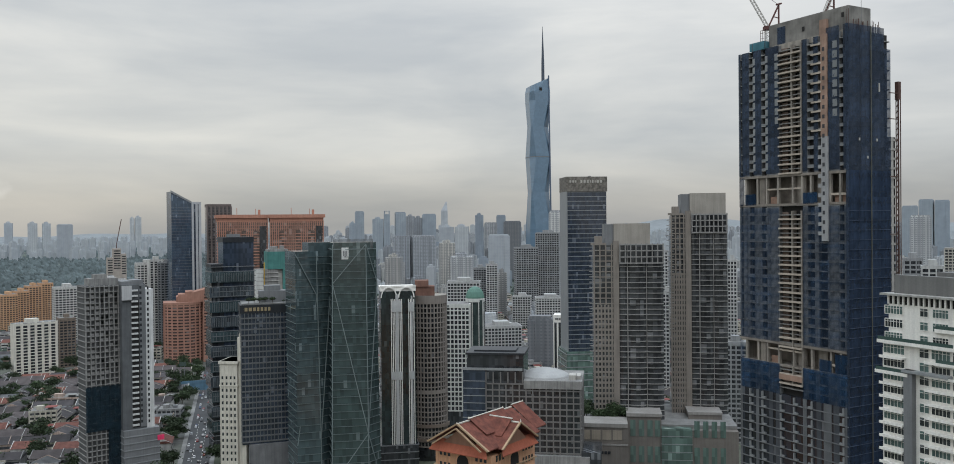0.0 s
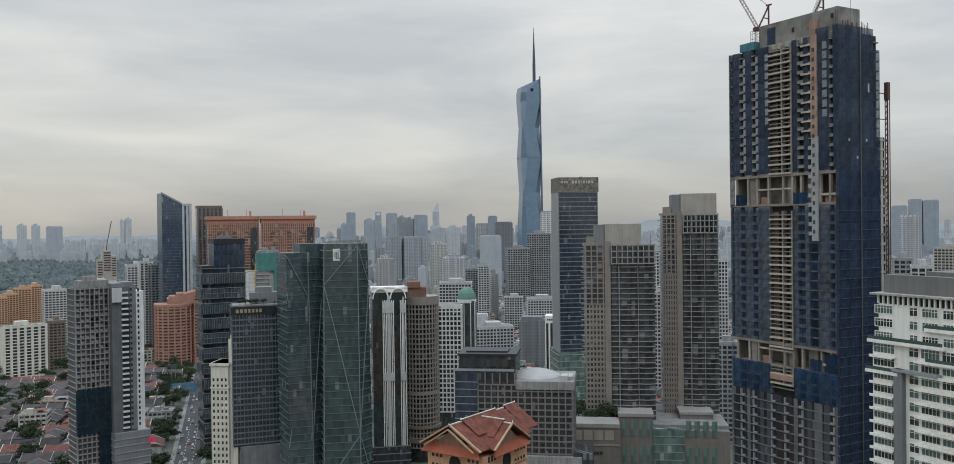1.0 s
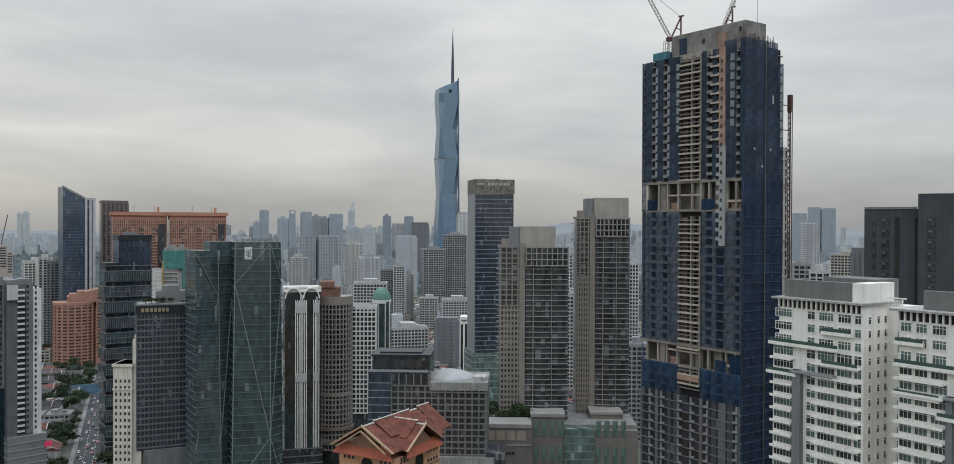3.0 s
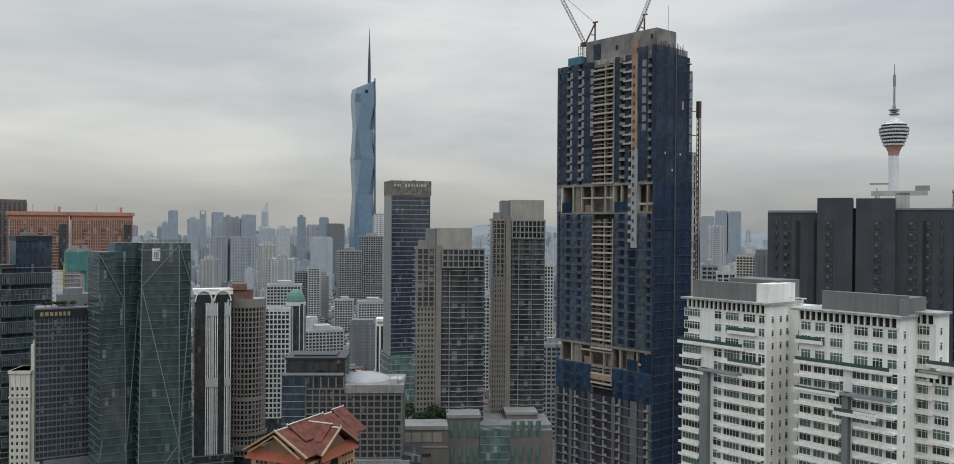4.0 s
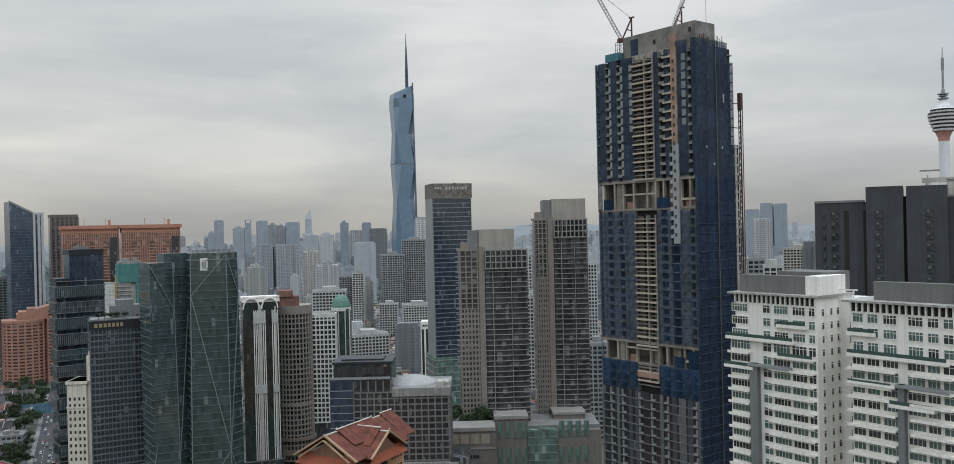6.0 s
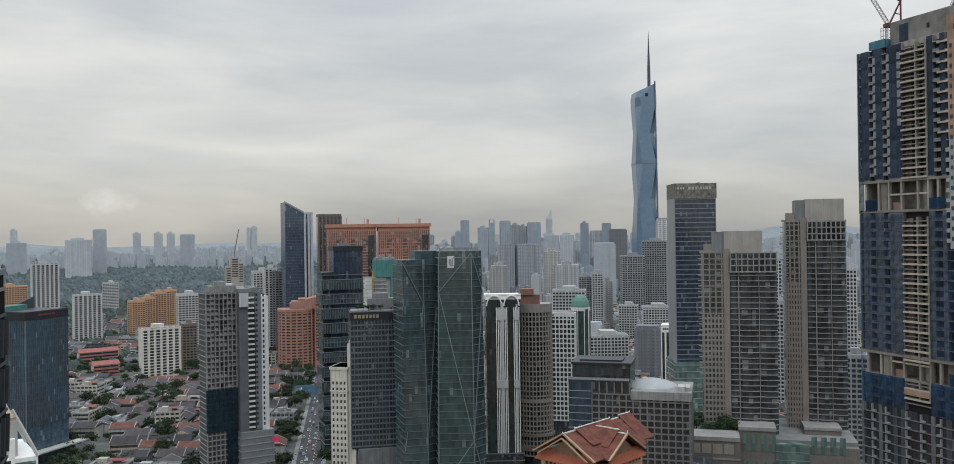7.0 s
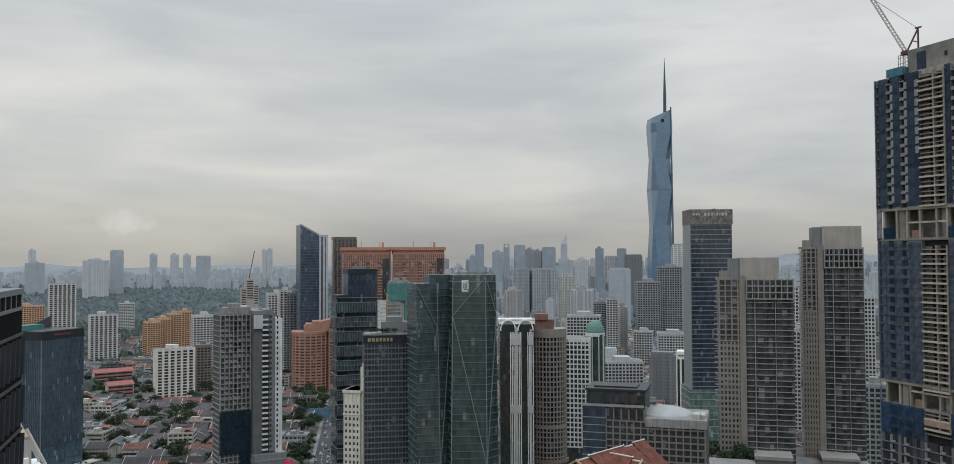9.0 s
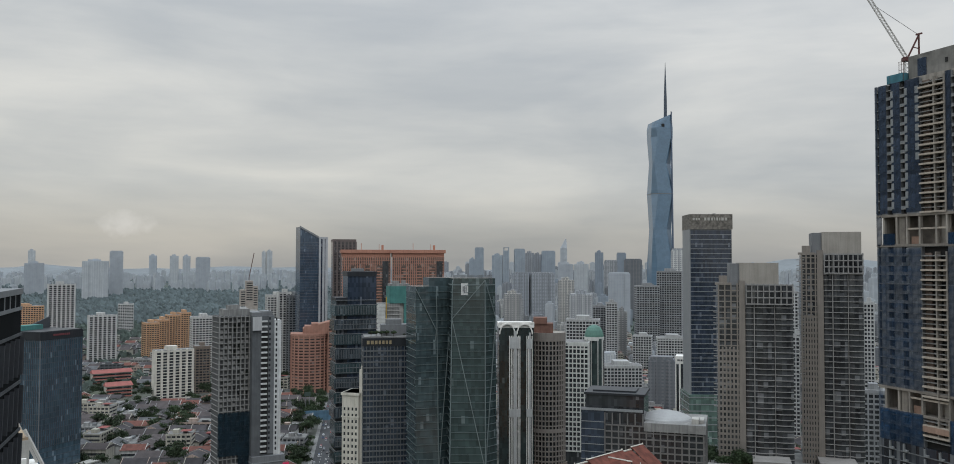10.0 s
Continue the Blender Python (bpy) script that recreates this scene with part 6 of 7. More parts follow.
part("skirt_roof", Shape().prism([(-26.6, -2.2, 66.6), (-0.4, -2.2, 66.6), (-3, 0.2, 73), (-24, 0.2, 73)], [(-26.6, -2.2, 67.1), (-0.4, -2.2, 67.1), (-3, 0.2, 73.5), (-24, 0.2, 73.5)]), surface("bright_tiles", (0.30, 0.088, 0.05), 0.85, var=0.15), temple)
part("skirt_roof", Shape().prism([(2.0, 4, 66.4), (2.0, 28, 66.4), (-0.2, 26, 72), (-0.2, 6, 72)], [(2.0, 4, 66.9), (2.0, 28, 66.9), (-0.2, 26, 72.5), (-0.2, 6, 72.5)]), surface("bright_tiles", (0.30, 0.088, 0.05)), temple)
part("ridge", Shape().box(-13.8, -13.2, -2.4, 33, 83.8, 84.5).box(-13.8, -13.2, 4.8, 27, 86.0, 86.7).box(-13.8, -13.2, 33, 41, 86.4, 87.1), cream, temple)
part("ridge", Shape().box(-12, 1.8, 15.7, 16.3, 82.2, 82.8).box(-12, -1.8, 15.7, 16.3, 84.0, 84.6), cream, temple)
for x, y, z in ((-13.5, -2.3, 84), (-13.5, 5, 86), (-13.5, 27, 86), (-13.5, 41, 86), (1.8, 16, 82.4)):
    part("finial", Shape().lathe(x, y, [(0.35, z), (0.25, z + 1.2), (0.05, z + 2.6)], 8), cream, temple)
tw = Shape().box(-0.55, 0.55, -0.08, 0.2, 0, 2.2).mesh("window", dark_glass)
for z in (63.2, 58.6, 54):
    for x in (-23.5, -21.6, -19.7, -7.3, -5.4, -3.5):
        part("window", tw, None, temple, at=(x, 1, z))
    for y in (4.5, 6.5, 8.5, 22, 24, 26, 28):
        part("window", tw, None, temple, at=pose(-1, y, z, 0, 0, 90))
# arches are near-black panels on the wall, inner shade painted
arch = [(-13.5 + 2.6 * math.cos(math.pi * i / 10), 61 + 4.2 * math.sin(math.pi * i / 10)) for i in range(11)] + [(-16.1, 50), (-10.9, 50)]
part("arch_opening", Shape().prism([(x, 0.9, z) for x, z in arch], [(x, 1.2, z) for x, z in arch]), shade_and_tyre_black, temple)
part("arch_opening", Shape().prism([(-0.85, y + 29.5, z) for y, z in arch], [(-1.2, y + 29.5, z) for y, z in arch]), shade_and_tyre_black, temple)
part("cornice", Shape().box(-26.6, -0.4, 0.4, 30.4, 56.4, 57.2), trim_tan, temple)

for ch in {c.data for c in temple.children}:
    for v in ch.vertices:  # shallower pitch above the wall head
        if v.co.z > 45 and ch.name.split(".")[0] not in ("outer_wall", "window"):
            v.co.z = 83.5 + (v.co.z - 84.4) * (0.62 if v.co.z < 84.4 else 0.3)
for c in temple.children:
    if c.name.split(".")[0] == "window":
        c.location.z += 7.0
    elif c.name.split(".")[0] == "outer_wall":
        c.scale.z = 1.085

# ---------------------------------------------------------------- road, guideway, billboards
def at_polar(b, d):
    return d * math.sin(radians(b)), d * math.cos(radians(b))


r0, r1 = Vector(at_polar(-19.8, 400)), Vector(at_polar(-17.35, 980))
rd = (r1 - r0).normalized()
rn = Vector((-rd.y, rd.x))
road_len = (r1 - r0).length
road_m = pose(r0.x, r0.y, 0, 0, 0, math.degrees(math.atan2(rd.y, rd.x)))
road = new("road", Shape().box(0, road_len, -8.5, 8.5, -0.1, 0.12).mesh("road", asphalt))
road.matrix_basis = road_m
tagged(road, "grey asphalt city street with lane marks", "road", kind="structure")
line_me = Shape().box(0, 3.5, -0.12, 0.12, 0.12, 0.128).mesh("lane_mark", white_paint)
for i in range(34):
    for y in (-3, 3):
        part("lane_mark", line_me, None, road, at=(10 + i * 9, y, 0.004))
for sgn in (-1, 1):
    pv = new("pavement", Shape().box(0, road_len, 8.5 * sgn, 11.5 * sgn, -0.1, 0.25).mesh("pavement", roof_grey))
    pv.matrix_basis = road_m
    tagged(pv, "pale concrete pavement beside the street", "pavement", kind="structure")

car_paints = [surface("car_" + n, c, 0.35) for n, c in (("white", (0.6, 0.6, 0.6)), ("silver", (0.35, 0.36, 0.37)), ("black", (0.03, 0.03, 0.035)), ("red", (0.3, 0.03, 0.03)), ("blue", (0.04, 0.07, 0.16)))]
glass_me = Shape().prism([(-1.6, -0.78, 0.85), (1.1, -0.78, 0.85), (1.1, 0.78, 0.85), (-1.6, 0.78, 0.85)], [(-1.2, -0.65, 1.42), (0.5, -0.65, 1.42), (0.5, 0.65, 1.42), (-1.2, 0.65, 1.42)]).mesh("cabin", dark_glass)
wheel_me = Shape().box(-0.32, 0.32, -0.88, 0.88, 0, 0.62).mesh("axle", shade_and_tyre_black)
car_me = [Shape().prism([(-2.15, -0.85, 0.3), (2.15, -0.85, 0.3), (2.15, 0.85, 0.3), (-2.15, 0.85, 0.3)], [(-2.1, -0.82, 0.9), (2.0, -0.82, 0.82), (2.0, 0.82, 0.82), (-2.1, 0.82, 0.9)]).box(-1.15, 0.45, -0.64, 0.64, 1.42, 1.47).mesh("car_body", m) for m in car_paints]
rc = random.Random(12)
for i in range(86):
    lane = rc.choice((-6.8, -4.6, -1.6, 1.6, 4.6, 6.8))
    k = rc.randrange(5)
    c = thing("car", road_m @ pose(60 + i * 5.6 + rc.uniform(-1, 1), lane, 0.13, 0, 0, 0 if lane < 0 else 180), ("white", "silver", "black", "red", "blue")[k] + " small car in the street traffic", "car", "cars in the street")
    part("body", car_me[k], None, c)
    part("cabin", glass_me, None, c)
    for x in (-1.3, 1.3):
        part("axle", wheel_me, None, c, at=(x, 0, 0))


def billboard(b, d, w, h, z, material, label, turn=0):
    t = thing("billboard", site(b, d, turn), label, "billboard", "billboards")
    part("panel", Shape().box(-w / 2, w / 2, 0, 0.5, z, z + h), material, t)
    part("post", Shape().box(-w / 3, -w / 3 + 0.6, 0.5, 1.1, 0, z + h * 0.8), mid_grey, t)
    part("post", Shape().box(w / 3 - 0.6, w / 3, 0.5, 1.1, 0, z + h * 0.8), mid_grey, t)


billboard(-19.2, 872, 6, 3.6, 20, surface("screen_off", (0.06, 0.085, 0.075), 0.4), "dark unlit screen on posts above the trees")
billboard(-18.55, 826, 27, 9, 4, sign_blue, "long pale blue billboard beside the street")
billboard(6.6, 700, 5, 4, 18, sign_pink, "small pink lit sign board")

guide = thing("guideway", pose(0, 0, 0), "pale concrete elevated guideway on columns", "viaduct")
ga, gb = at_polar(-36.5, 590), at_polar(-29.5, 588)
part("deck", Shape().beam((*ga, 14), (*gb, 7), 2.2), pale_concrete, guide)
for k in (0.2, 0.45, 0.7, 0.9):
    x, y = ga[0] + (gb[0] - ga[0]) * k, ga[1] + (gb[1] - ga[1]) * k
    part("column", Shape().box(x - 0.8, x + 0.8, y - 0.8, y + 0.8, 0, 14 - 7 * k - 1.5), pale_concrete, guide)

# ---------------------------------------------------------------- trees
def tree_meshes(seed, height, spread, leaves):
    r = random.Random(seed)
    trunk = Shape()
    top = Vector((r.uniform(-0.6, 0.6), r.uniform(-0.6, 0.6), height * 0.55))
    k = 7
    trunk.prism([(0.45 * math.cos(6.283 * i / k), 0.45 * math.sin(6.283 * i / k), 0) for i in range(k)], [(top.x + 0.22 * math.cos(6.283 * i / k), top.y + 0.22 * math.sin(6.283 * i / k), top.z) for i in range(k)])
    tips = []
    for i in range(8):
        a = 6.283 * i / 8 + r.uniform(-0.4, 0.4)
        q = Vector((spread * 0.62 * math.cos(a) * r.uniform(0.5, 1), spread * 0.62 * math.sin(a) * r.uniform(0.5, 1), height * r.uniform(0.62, 0.88)))
        trunk.beam(top * r.uniform(0.6, 1.0), q, 0.13)
        tips.append(q)
    tips.append(Vector((0, 0, height * 0.9)))
    crown = Shape()
    for i in range(leaves):
        c = r.choice(tips) + Vector((r.gauss(0, 1), r.gauss(0, 1), r.gauss(0, 0.6))) * spread * 0.24
        n = Vector((r.gauss(0, 1), r.gauss(0, 1), r.gauss(0.8, 0.7))).normalized()
        u = n.orthogonal().normalized()
        w = n.cross(u)
        s = r.uniform(0.45, 1.0)
        b = len(crown.v)
        crown.v += [c - u * s, c - w * s * 0.6 + n * 0.1 * s, c + u * s, c + w * s * 0.6 + n * 0.15 * s]
        crown.f.append((b, b + 1, b + 2, b + 3))
    return trunk.mesh("trunk", bark), crown.mesh("crown", leaf)


TREES = [tree_meshes(21, 12, 6.0, 520), tree_meshes(22, 9, 4.5, 380), tree_meshes(23, 15, 8.0, 700), tree_meshes(24, 7, 4.5, 300)]


def tree(x, y, k, scale, turn, label="broad-crowned green street tree"):
    t = thing("tree", pose(x, y, 0, 0, 0, turn) @ Matrix.Scale(scale, 4), label, "tree", "trees")
    part("trunk", TREES[k][0], None, t)
    part("crown", TREES[k][1], None, t)


# keep clear of what stands already
TAKEN = [(o.matrix_basis.translation.x, o.matrix_basis.translation.y, 34.0) for o in scene.objects if o.type == "EMPTY" and o.parent is None and "category" in o.keys() and o["category"] in ("building", "tower")]


def free(x, y, r):
    if any((x - a) ** 2 + (y - b - 8) ** 2 < (r + c) ** 2 for a, b, c in TAKEN):
        return False
    p = Vector((x, y)) - r0
    return not (abs(p.dot(rn)) < 14 + r * 0.7 and -20 < p.dot(rd) < road_len + 20)


rt = random.Random(31)
for i in range(520):
    b, d = rt.uniform(-37, -17), rt.uniform(470, 1150)
    x, y = at_polar(b, d)
    park = -33 < b < -29.2 and 590 < d < 660
    by_road = abs((Vector((x, y)) - r0).dot(rn)) < 26
    if (park or by_road or rt.random() < 0.10) and all((x - a) ** 2 + (y - c) ** 2 > 28 ** 2 for a, c, _ in TAKEN) and abs((Vector((x, y)) - r0).dot(rn)) > 12:
        tree(x, y, rt.randrange(4), rt.uniform(0.55, 1.05), rt.uniform(0, 360))
for b0, b1, d0, d1, n in ((-23.5, -20.2, 500, 535, 20), (-27, -24.5, 505, 530, 7), (-20.5, -18, 820, 1000, 22), (7.2, 10, 540, 600, 20), (12.2, 17.2, 620, 900, 10), (-29, -26, 760, 900, 16)):
    for i in range(n):
        x, y = at_polar(rt.uniform(b0, b1), rt.uniform(d0, d1))
        tree(x, y, rt.randrange(4), rt.uniform(0.7, 1.2), rt.uniform(0, 360))
# roof gardens
for i in range(24):
    p = bpy.data.objects["shopping_mall"].matrix_basis @ Vector((rt.uniform(-40, -17), rt.uniform(18, 36), 0))
    t = thing("tree", pose(p.x, p.y, 46, 0, 0, rt.uniform(0, 360)) @ Matrix.Scale(rt.uniform(0.5, 0.85), 4), "dense green tree on the mall roof garden", "tree", "roof garden trees")
    part("trunk", TREES[i % 2][0], None, t)
    part("crown", TREES[i % 2][1], None, t)
for x, y in ((-16, 4), (-13, 5), (-10, 4), (-7, 6), (-3, 4), (3, 3), (8, 4), (14, 5)):
    p = bpy.data.objects["hotel_tower"].matrix_basis @ Vector((x, y, 0))
    sh = thing("roof_shrub", pose(p.x, p.y, 111.6) @ Matrix.Scale(0.42 if x < 0 else 0.2, 4), "green roof garden shrub", "shrub", "roof shrubs")
    part("stem", TREES[3][0], None, sh)
    part("crown", TREES[3][1], None, sh)

# ---------------------------------------------------------------- low houses and small blocks
rh = random.Random(77)
wall_paints = [surface("wall_" + n, c, 0.85, var=0.15, streak=0.3, per_object=0.2) for n, c in (("white", (0.48, 0.47, 0.45)), ("cream", (0.42, 0.395, 0.33)), ("grey", (0.27, 0.27, 0.265)), ("peach", (0.40, 0.31, 0.26)), ("stone", (0.36, 0.35, 0.335)), ("slate", (0.17, 0.19, 0.20)))]
roofs = [dark_tiles, surface("faded_tiles", (0.075, 0.063, 0.062), 0.9, var=0.3, per_object=0.3), dark_tiles, surface("house_grey", (0.10, 0.102, 0.105), 0.9, var=0.3, per_object=0.3), clay_tiles]


def shophouse(k):
    """A terrace of narrow houses under one gabled roof with party walls."""
    r = random.Random(k)
    n = r.choice((3, 4, 5))
    w, d, h = n * 6.2, r.uniform(13, 17), r.uniform(6.5, 10)
    t = thing("shophouse_row", Matrix(), "terrace of low shophouses with " + ("dark", "faded brown", "dark", "grey", "red clay")[k % 5] + " roof", "house", "low houses")
    wall = wall_paints[k % 4]
    part("wall", Shape().box(-w / 2, w / 2, -d / 2, d / 2, 0, h), wall, t)
    roof = roofs[k % 5]
    part("roof", Shape().prism([(-w / 2 - 0.4, -d / 2 - 0.9, h - 0.1), (w / 2 + 0.4, -d / 2 - 0.9, h - 0.1), (w / 2 + 0.4, d / 2 + 0.9, h - 0.1), (-w / 2 - 0.4, d / 2 + 0.9, h - 0.1)], [(-w / 2, -0.3, h + 3.2), (w / 2, -0.3, h + 3.2), (w / 2, 0.3, h + 3.2), (-w / 2, 0.3, h + 3.2)]), roof, t)
    for i in range(n + 1):
        x = -w / 2 + i * 6.2
        if i % 3 == 0:
            part("party_wall", Shape().prism([(x - 0.2, -d / 2 - 0.6, h), (x + 0.2, -d / 2 - 0.6, h), (x + 0.2, d / 2 + 0.6, h), (x - 0.2, d / 2 + 0.6, h)], [(x - 0.2, -0.4, h + 3.7), (x + 0.2, -0.4, h + 3.7), (x + 0.2, 0.4, h + 3.7), (x - 0.2, 0.4, h + 3.7)]), wall, t)
    for z in (1.0, 4.4):
        part("ribbon_window", Shape().box(-w / 2 + 0.6, w / 2 - 0.6, -d / 2 - 0.06, -d / 2 + 0.2, z, z + 1.8), dark_glass, t)
    part("rear_shed", Shape().box(-w * 0.3, w * 0.2, d / 2, d / 2 + 3.5, 0, 4), roof_grey, t)
    return t


def walkup(k):
    """A small flat-roofed block with floor edges, windows and roof clutter."""
    r = random.Random(100 + k)
    w, d, fl = r.uniform(16, 30), r.uniform(13, 20), r.randrange(2, 6)
    h = fl * 3.3
    wall = wall_paints[k % 6]
    t = thing("walkup_block", Matrix(), ("white", "cream", "grey", "peach", "stone", "slate")[k % 6] + " small flat-roofed block with roof tanks", "building", "walk-up blocks")
    part("wall", Shape().box(-w / 2, w / 2, -d / 2, d / 2, 0, h), wall, t)
    for i in range(fl):
        part("ribbon_window", Shape().box(-w / 2 + 1, w / 2 - 1, -d / 2 - 0.07, -d / 2 + 0.3, i * 3.3 + 1.0, i * 3.3 + 2.5).box(-w / 2 - 0.07, -w / 2 + 0.3, -d / 2 + 1, d / 2 - 1, i * 3.3 + 1.0, i * 3.3 + 2.5).box(w / 2 - 0.3, w / 2 + 0.07, -d / 2 + 1, d / 2 - 1, i * 3.3 + 1.0, i * 3.3 + 2.5), dark_glass, t)
    for x in steps(-w / 2 + 0.4, w / 2 - 0.4, 5):
        part("pier", Shape().box(x - 0.5, x + 0.5, -d / 2 - 0.3, -d / 2, 0, h + 0.5), wall, t)
    part("parapet", Shape().box(-w / 2 - 0.2, w / 2 + 0.2, -d / 2 - 0.35, -d / 2 - 0.05, h - 0.4, h + 1).box(-w / 2 - 0.2, w / 2 + 0.2, d / 2, d / 2 + 0.3, h - 0.4, h + 1), wall, t)
    part("roof_deck", Shape().box(-w / 2, w / 2, -d / 2 + 0.05, d / 2, h, h + 0.12), roof_grey, t)
    part("stair_house", Shape().box(-w * 0.3, -w * 0.05, -2, 3, h, h + 3), wall, t)
    part("water_tank", Shape().box(w * 0.1, w * 0.28, -1.5, 2, h, h + 2.2), mid_grey, t)
    if k % 2:
        part("tin_roof", Shape().box(w * 0.05, w * 0.46, -d * 0.4, d * 0.1, h + 2.4, h + 2.6), red_sheet if k % 3 else roof_grey, t)
    return t


PARK = (-33, -29.2, 590, 660)
protos = [shophouse(k) for k in range(10)] + [walkup(k) for k in range(12)]
used = set()
spots = []
ang = radians(24)
for i in range(-75, 76):
    for j in range(8, 90):
        gx, gy = i * 30 + rh.uniform(-3, 3), j * 21 + rh.uniform(-1.5, 1.5)
        x, y = gx * math.cos(ang) - gy * math.sin(ang) * 0 + 0, gy + gx * math.sin(ang) * 0.3
        b, d = math.degrees(math.atan2(x, y)), math.hypot(x, y)
        if not (470 < d < 1750 and -39 < b < 33) or (b > -17 and d < 680):
            continue
        if PARK[0] < b < PARK[1] and PARK[2] < d < PARK[3]:
            continue
        if not free(x, y, 12 if d < 900 else 18):
            continue
        keep = 0.93 if d < 1000 else 0.62
        if b < -15 and d > 1150:
            keep = 0.7 if d < 1600 else 0.3
        if rh.random() > keep:
            continue
        low = b < -15 or rh.random() < 0.35
        k = rh.randrange(10) if (low and rh.random() < 0.8) else 10 + rh.randrange(12)
        spots.append((x, y, k, 12 + rh.choice((0, 0, 90)) + rh.uniform(-5, 5)))
spots.sort(key=lambda q: math.hypot(q[0], q[1]) + (400 if q[0] > -150 else 0))
for x, y, k, turn in spots[:92]:
    m = pose(x, y, 0, 0, 0, turn)
    if k in used:
        copy_thing(protos[k], m)
    else:
        used.add(k)
        protos[k].matrix_basis = m


def joined(name, pile, material):
    """Many shapes, each with its place, in one mesh of one material."""
    vs, fs = [], []
    for s, m in pile:
        k = len(vs)
        pts = np.array([tuple(p) for p in (s.v if isinstance(s, Shape) else [v.co for v in s.vertices])])
        mm = np.array(m)
        vs.extend(map(tuple, pts @ mm[:3, :3].T + mm[:3, 3]))
        fs.extend(tuple(i + k for i in f) for f in (s.f if isinstance(s, Shape) else [tuple(p.vertices) for p in s.polygons]))
    me = bpy.data.meshes.new(name)
    me.from_pydata(vs, [], fs)
    me.materials.append(material)
    return new(name, me)


heaps = {}
for x, y, k, turn in spots[92:]:
    m = pose(x, y, 0, 0, 0, turn)
    for ch in protos[k].children:
        heaps.setdefault(ch.data.materials[0], []).append((ch.data, m))
for mm, pile in heaps.items():
    tagged(joined("low_rise_quarter", pile, mm), "massed low houses and small blocks of the city", "buildings", kind="stuff")
for k, pr in enumerate(protos):
    if k not in used:
        pr.matrix_basis = pose(-420 - 30 * k, 700, 0)

masses = []
rm = random.Random(61)
for b0, b1, d0, d1, n in ((-37, -16, 520, 1180, 420), (-16, 17, 700, 1500, 190), (24, 31, 520, 1500, 70), (7.2, 9.8, 520, 600, 26)):
    for i in range(n):
        x, y = at_polar(rm.uniform(b0, b1), rm.uniform(d0, d1))
        if abs((Vector((x, y)) - r0).dot(rn)) > 11:
            masses.append((TREES[rm.randrange(4)][1], pose(x, y, 0, 0, 0, rm.uniform(0, 360)) @ Matrix.Scale(rm.uniform(0.6, 1.15), 4)))
tagged(joined("tree_canopy", masses, leaf), "green tree crowns massed between the low houses", "trees", kind="stuff")

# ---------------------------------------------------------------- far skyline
# wall and pane colours paled and blued to paint haze over distance
far_haze_mats = [far_facade("far_" + n, w, p) for n, w, p in (
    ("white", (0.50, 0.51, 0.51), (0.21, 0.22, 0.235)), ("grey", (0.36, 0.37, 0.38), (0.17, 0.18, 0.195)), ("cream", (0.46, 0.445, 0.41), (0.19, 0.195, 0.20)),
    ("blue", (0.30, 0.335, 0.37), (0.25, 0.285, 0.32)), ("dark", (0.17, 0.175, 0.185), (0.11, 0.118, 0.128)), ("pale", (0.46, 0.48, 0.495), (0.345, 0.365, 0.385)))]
FAR_LABEL = ("white far-off apartment tower", "grey far-off apartment tower", "cream far-off apartment tower", "far glass tower in painted haze blue", "dark brown-grey tower in the distance", "tower paled by painted haze on the skyline")
box_cache = {}


def far_tower(b, d, w, h, k, turn=0.0, depth=None, top=0):
    dp = depth or w * 0.7
    m = site(b, d, turn)
    key = (round(w), round(h), round(dp), k, top)
    if key not in box_cache:
        s = Shape().box(-w / 2, w / 2, 0, dp, 0, h)
        if top != 4:
            s.box(-w / 2 - 0.6, -w / 4, -1.2, dp, 0, h - 2).box(w / 4, w / 2 + 0.6, -1.2, dp, 0, h - 1)
        r = Shape()
        if top == 0:
            r.box(-w * 0.3, w * 0.2, dp * 0.2, dp * 0.8, h, h + 5).box(-w * 0.1, w * 0.1, dp * 0.3, dp * 0.6, h + 5, h + 7)
        elif top == 1:
            r.prism([(-w / 2, 0, h), (w / 2, 0, h), (w / 2, dp, h), (-w / 2, dp, h)], [(w * 0.25, dp * 0.4, h + w * 1.4), (w * 0.4, dp * 0.4, h + w * 1.4), (w * 0.4, dp * 0.6, h + w * 1.4), (w * 0.25, dp * 0.6, h + w * 1.4)])
        elif top == 2:
            r.box(-w / 2, -w / 2 + 3, 0, dp, h, h + 9).box(w / 2 - 3, w / 2, 0, dp, h, h + 9).box(-w / 2, w / 2, 0, dp, h + 9, h + 11)
        else:
            r.box(-w * 0.45, w * 0.45, dp * 0.05, dp * 0.9, h, h + 2.5)
        box_cache[key] = (s.mesh("body", far_haze_mats[k]), r.mesh("roof_house", far_haze_mats[k]))
    t = thing("distant_tower", m, FAR_LABEL[k], "building", "distant towers")
    part("body", box_cache[key][0], None, t)
    part("roof_house", box_cache[key][1], None, t)
    return t


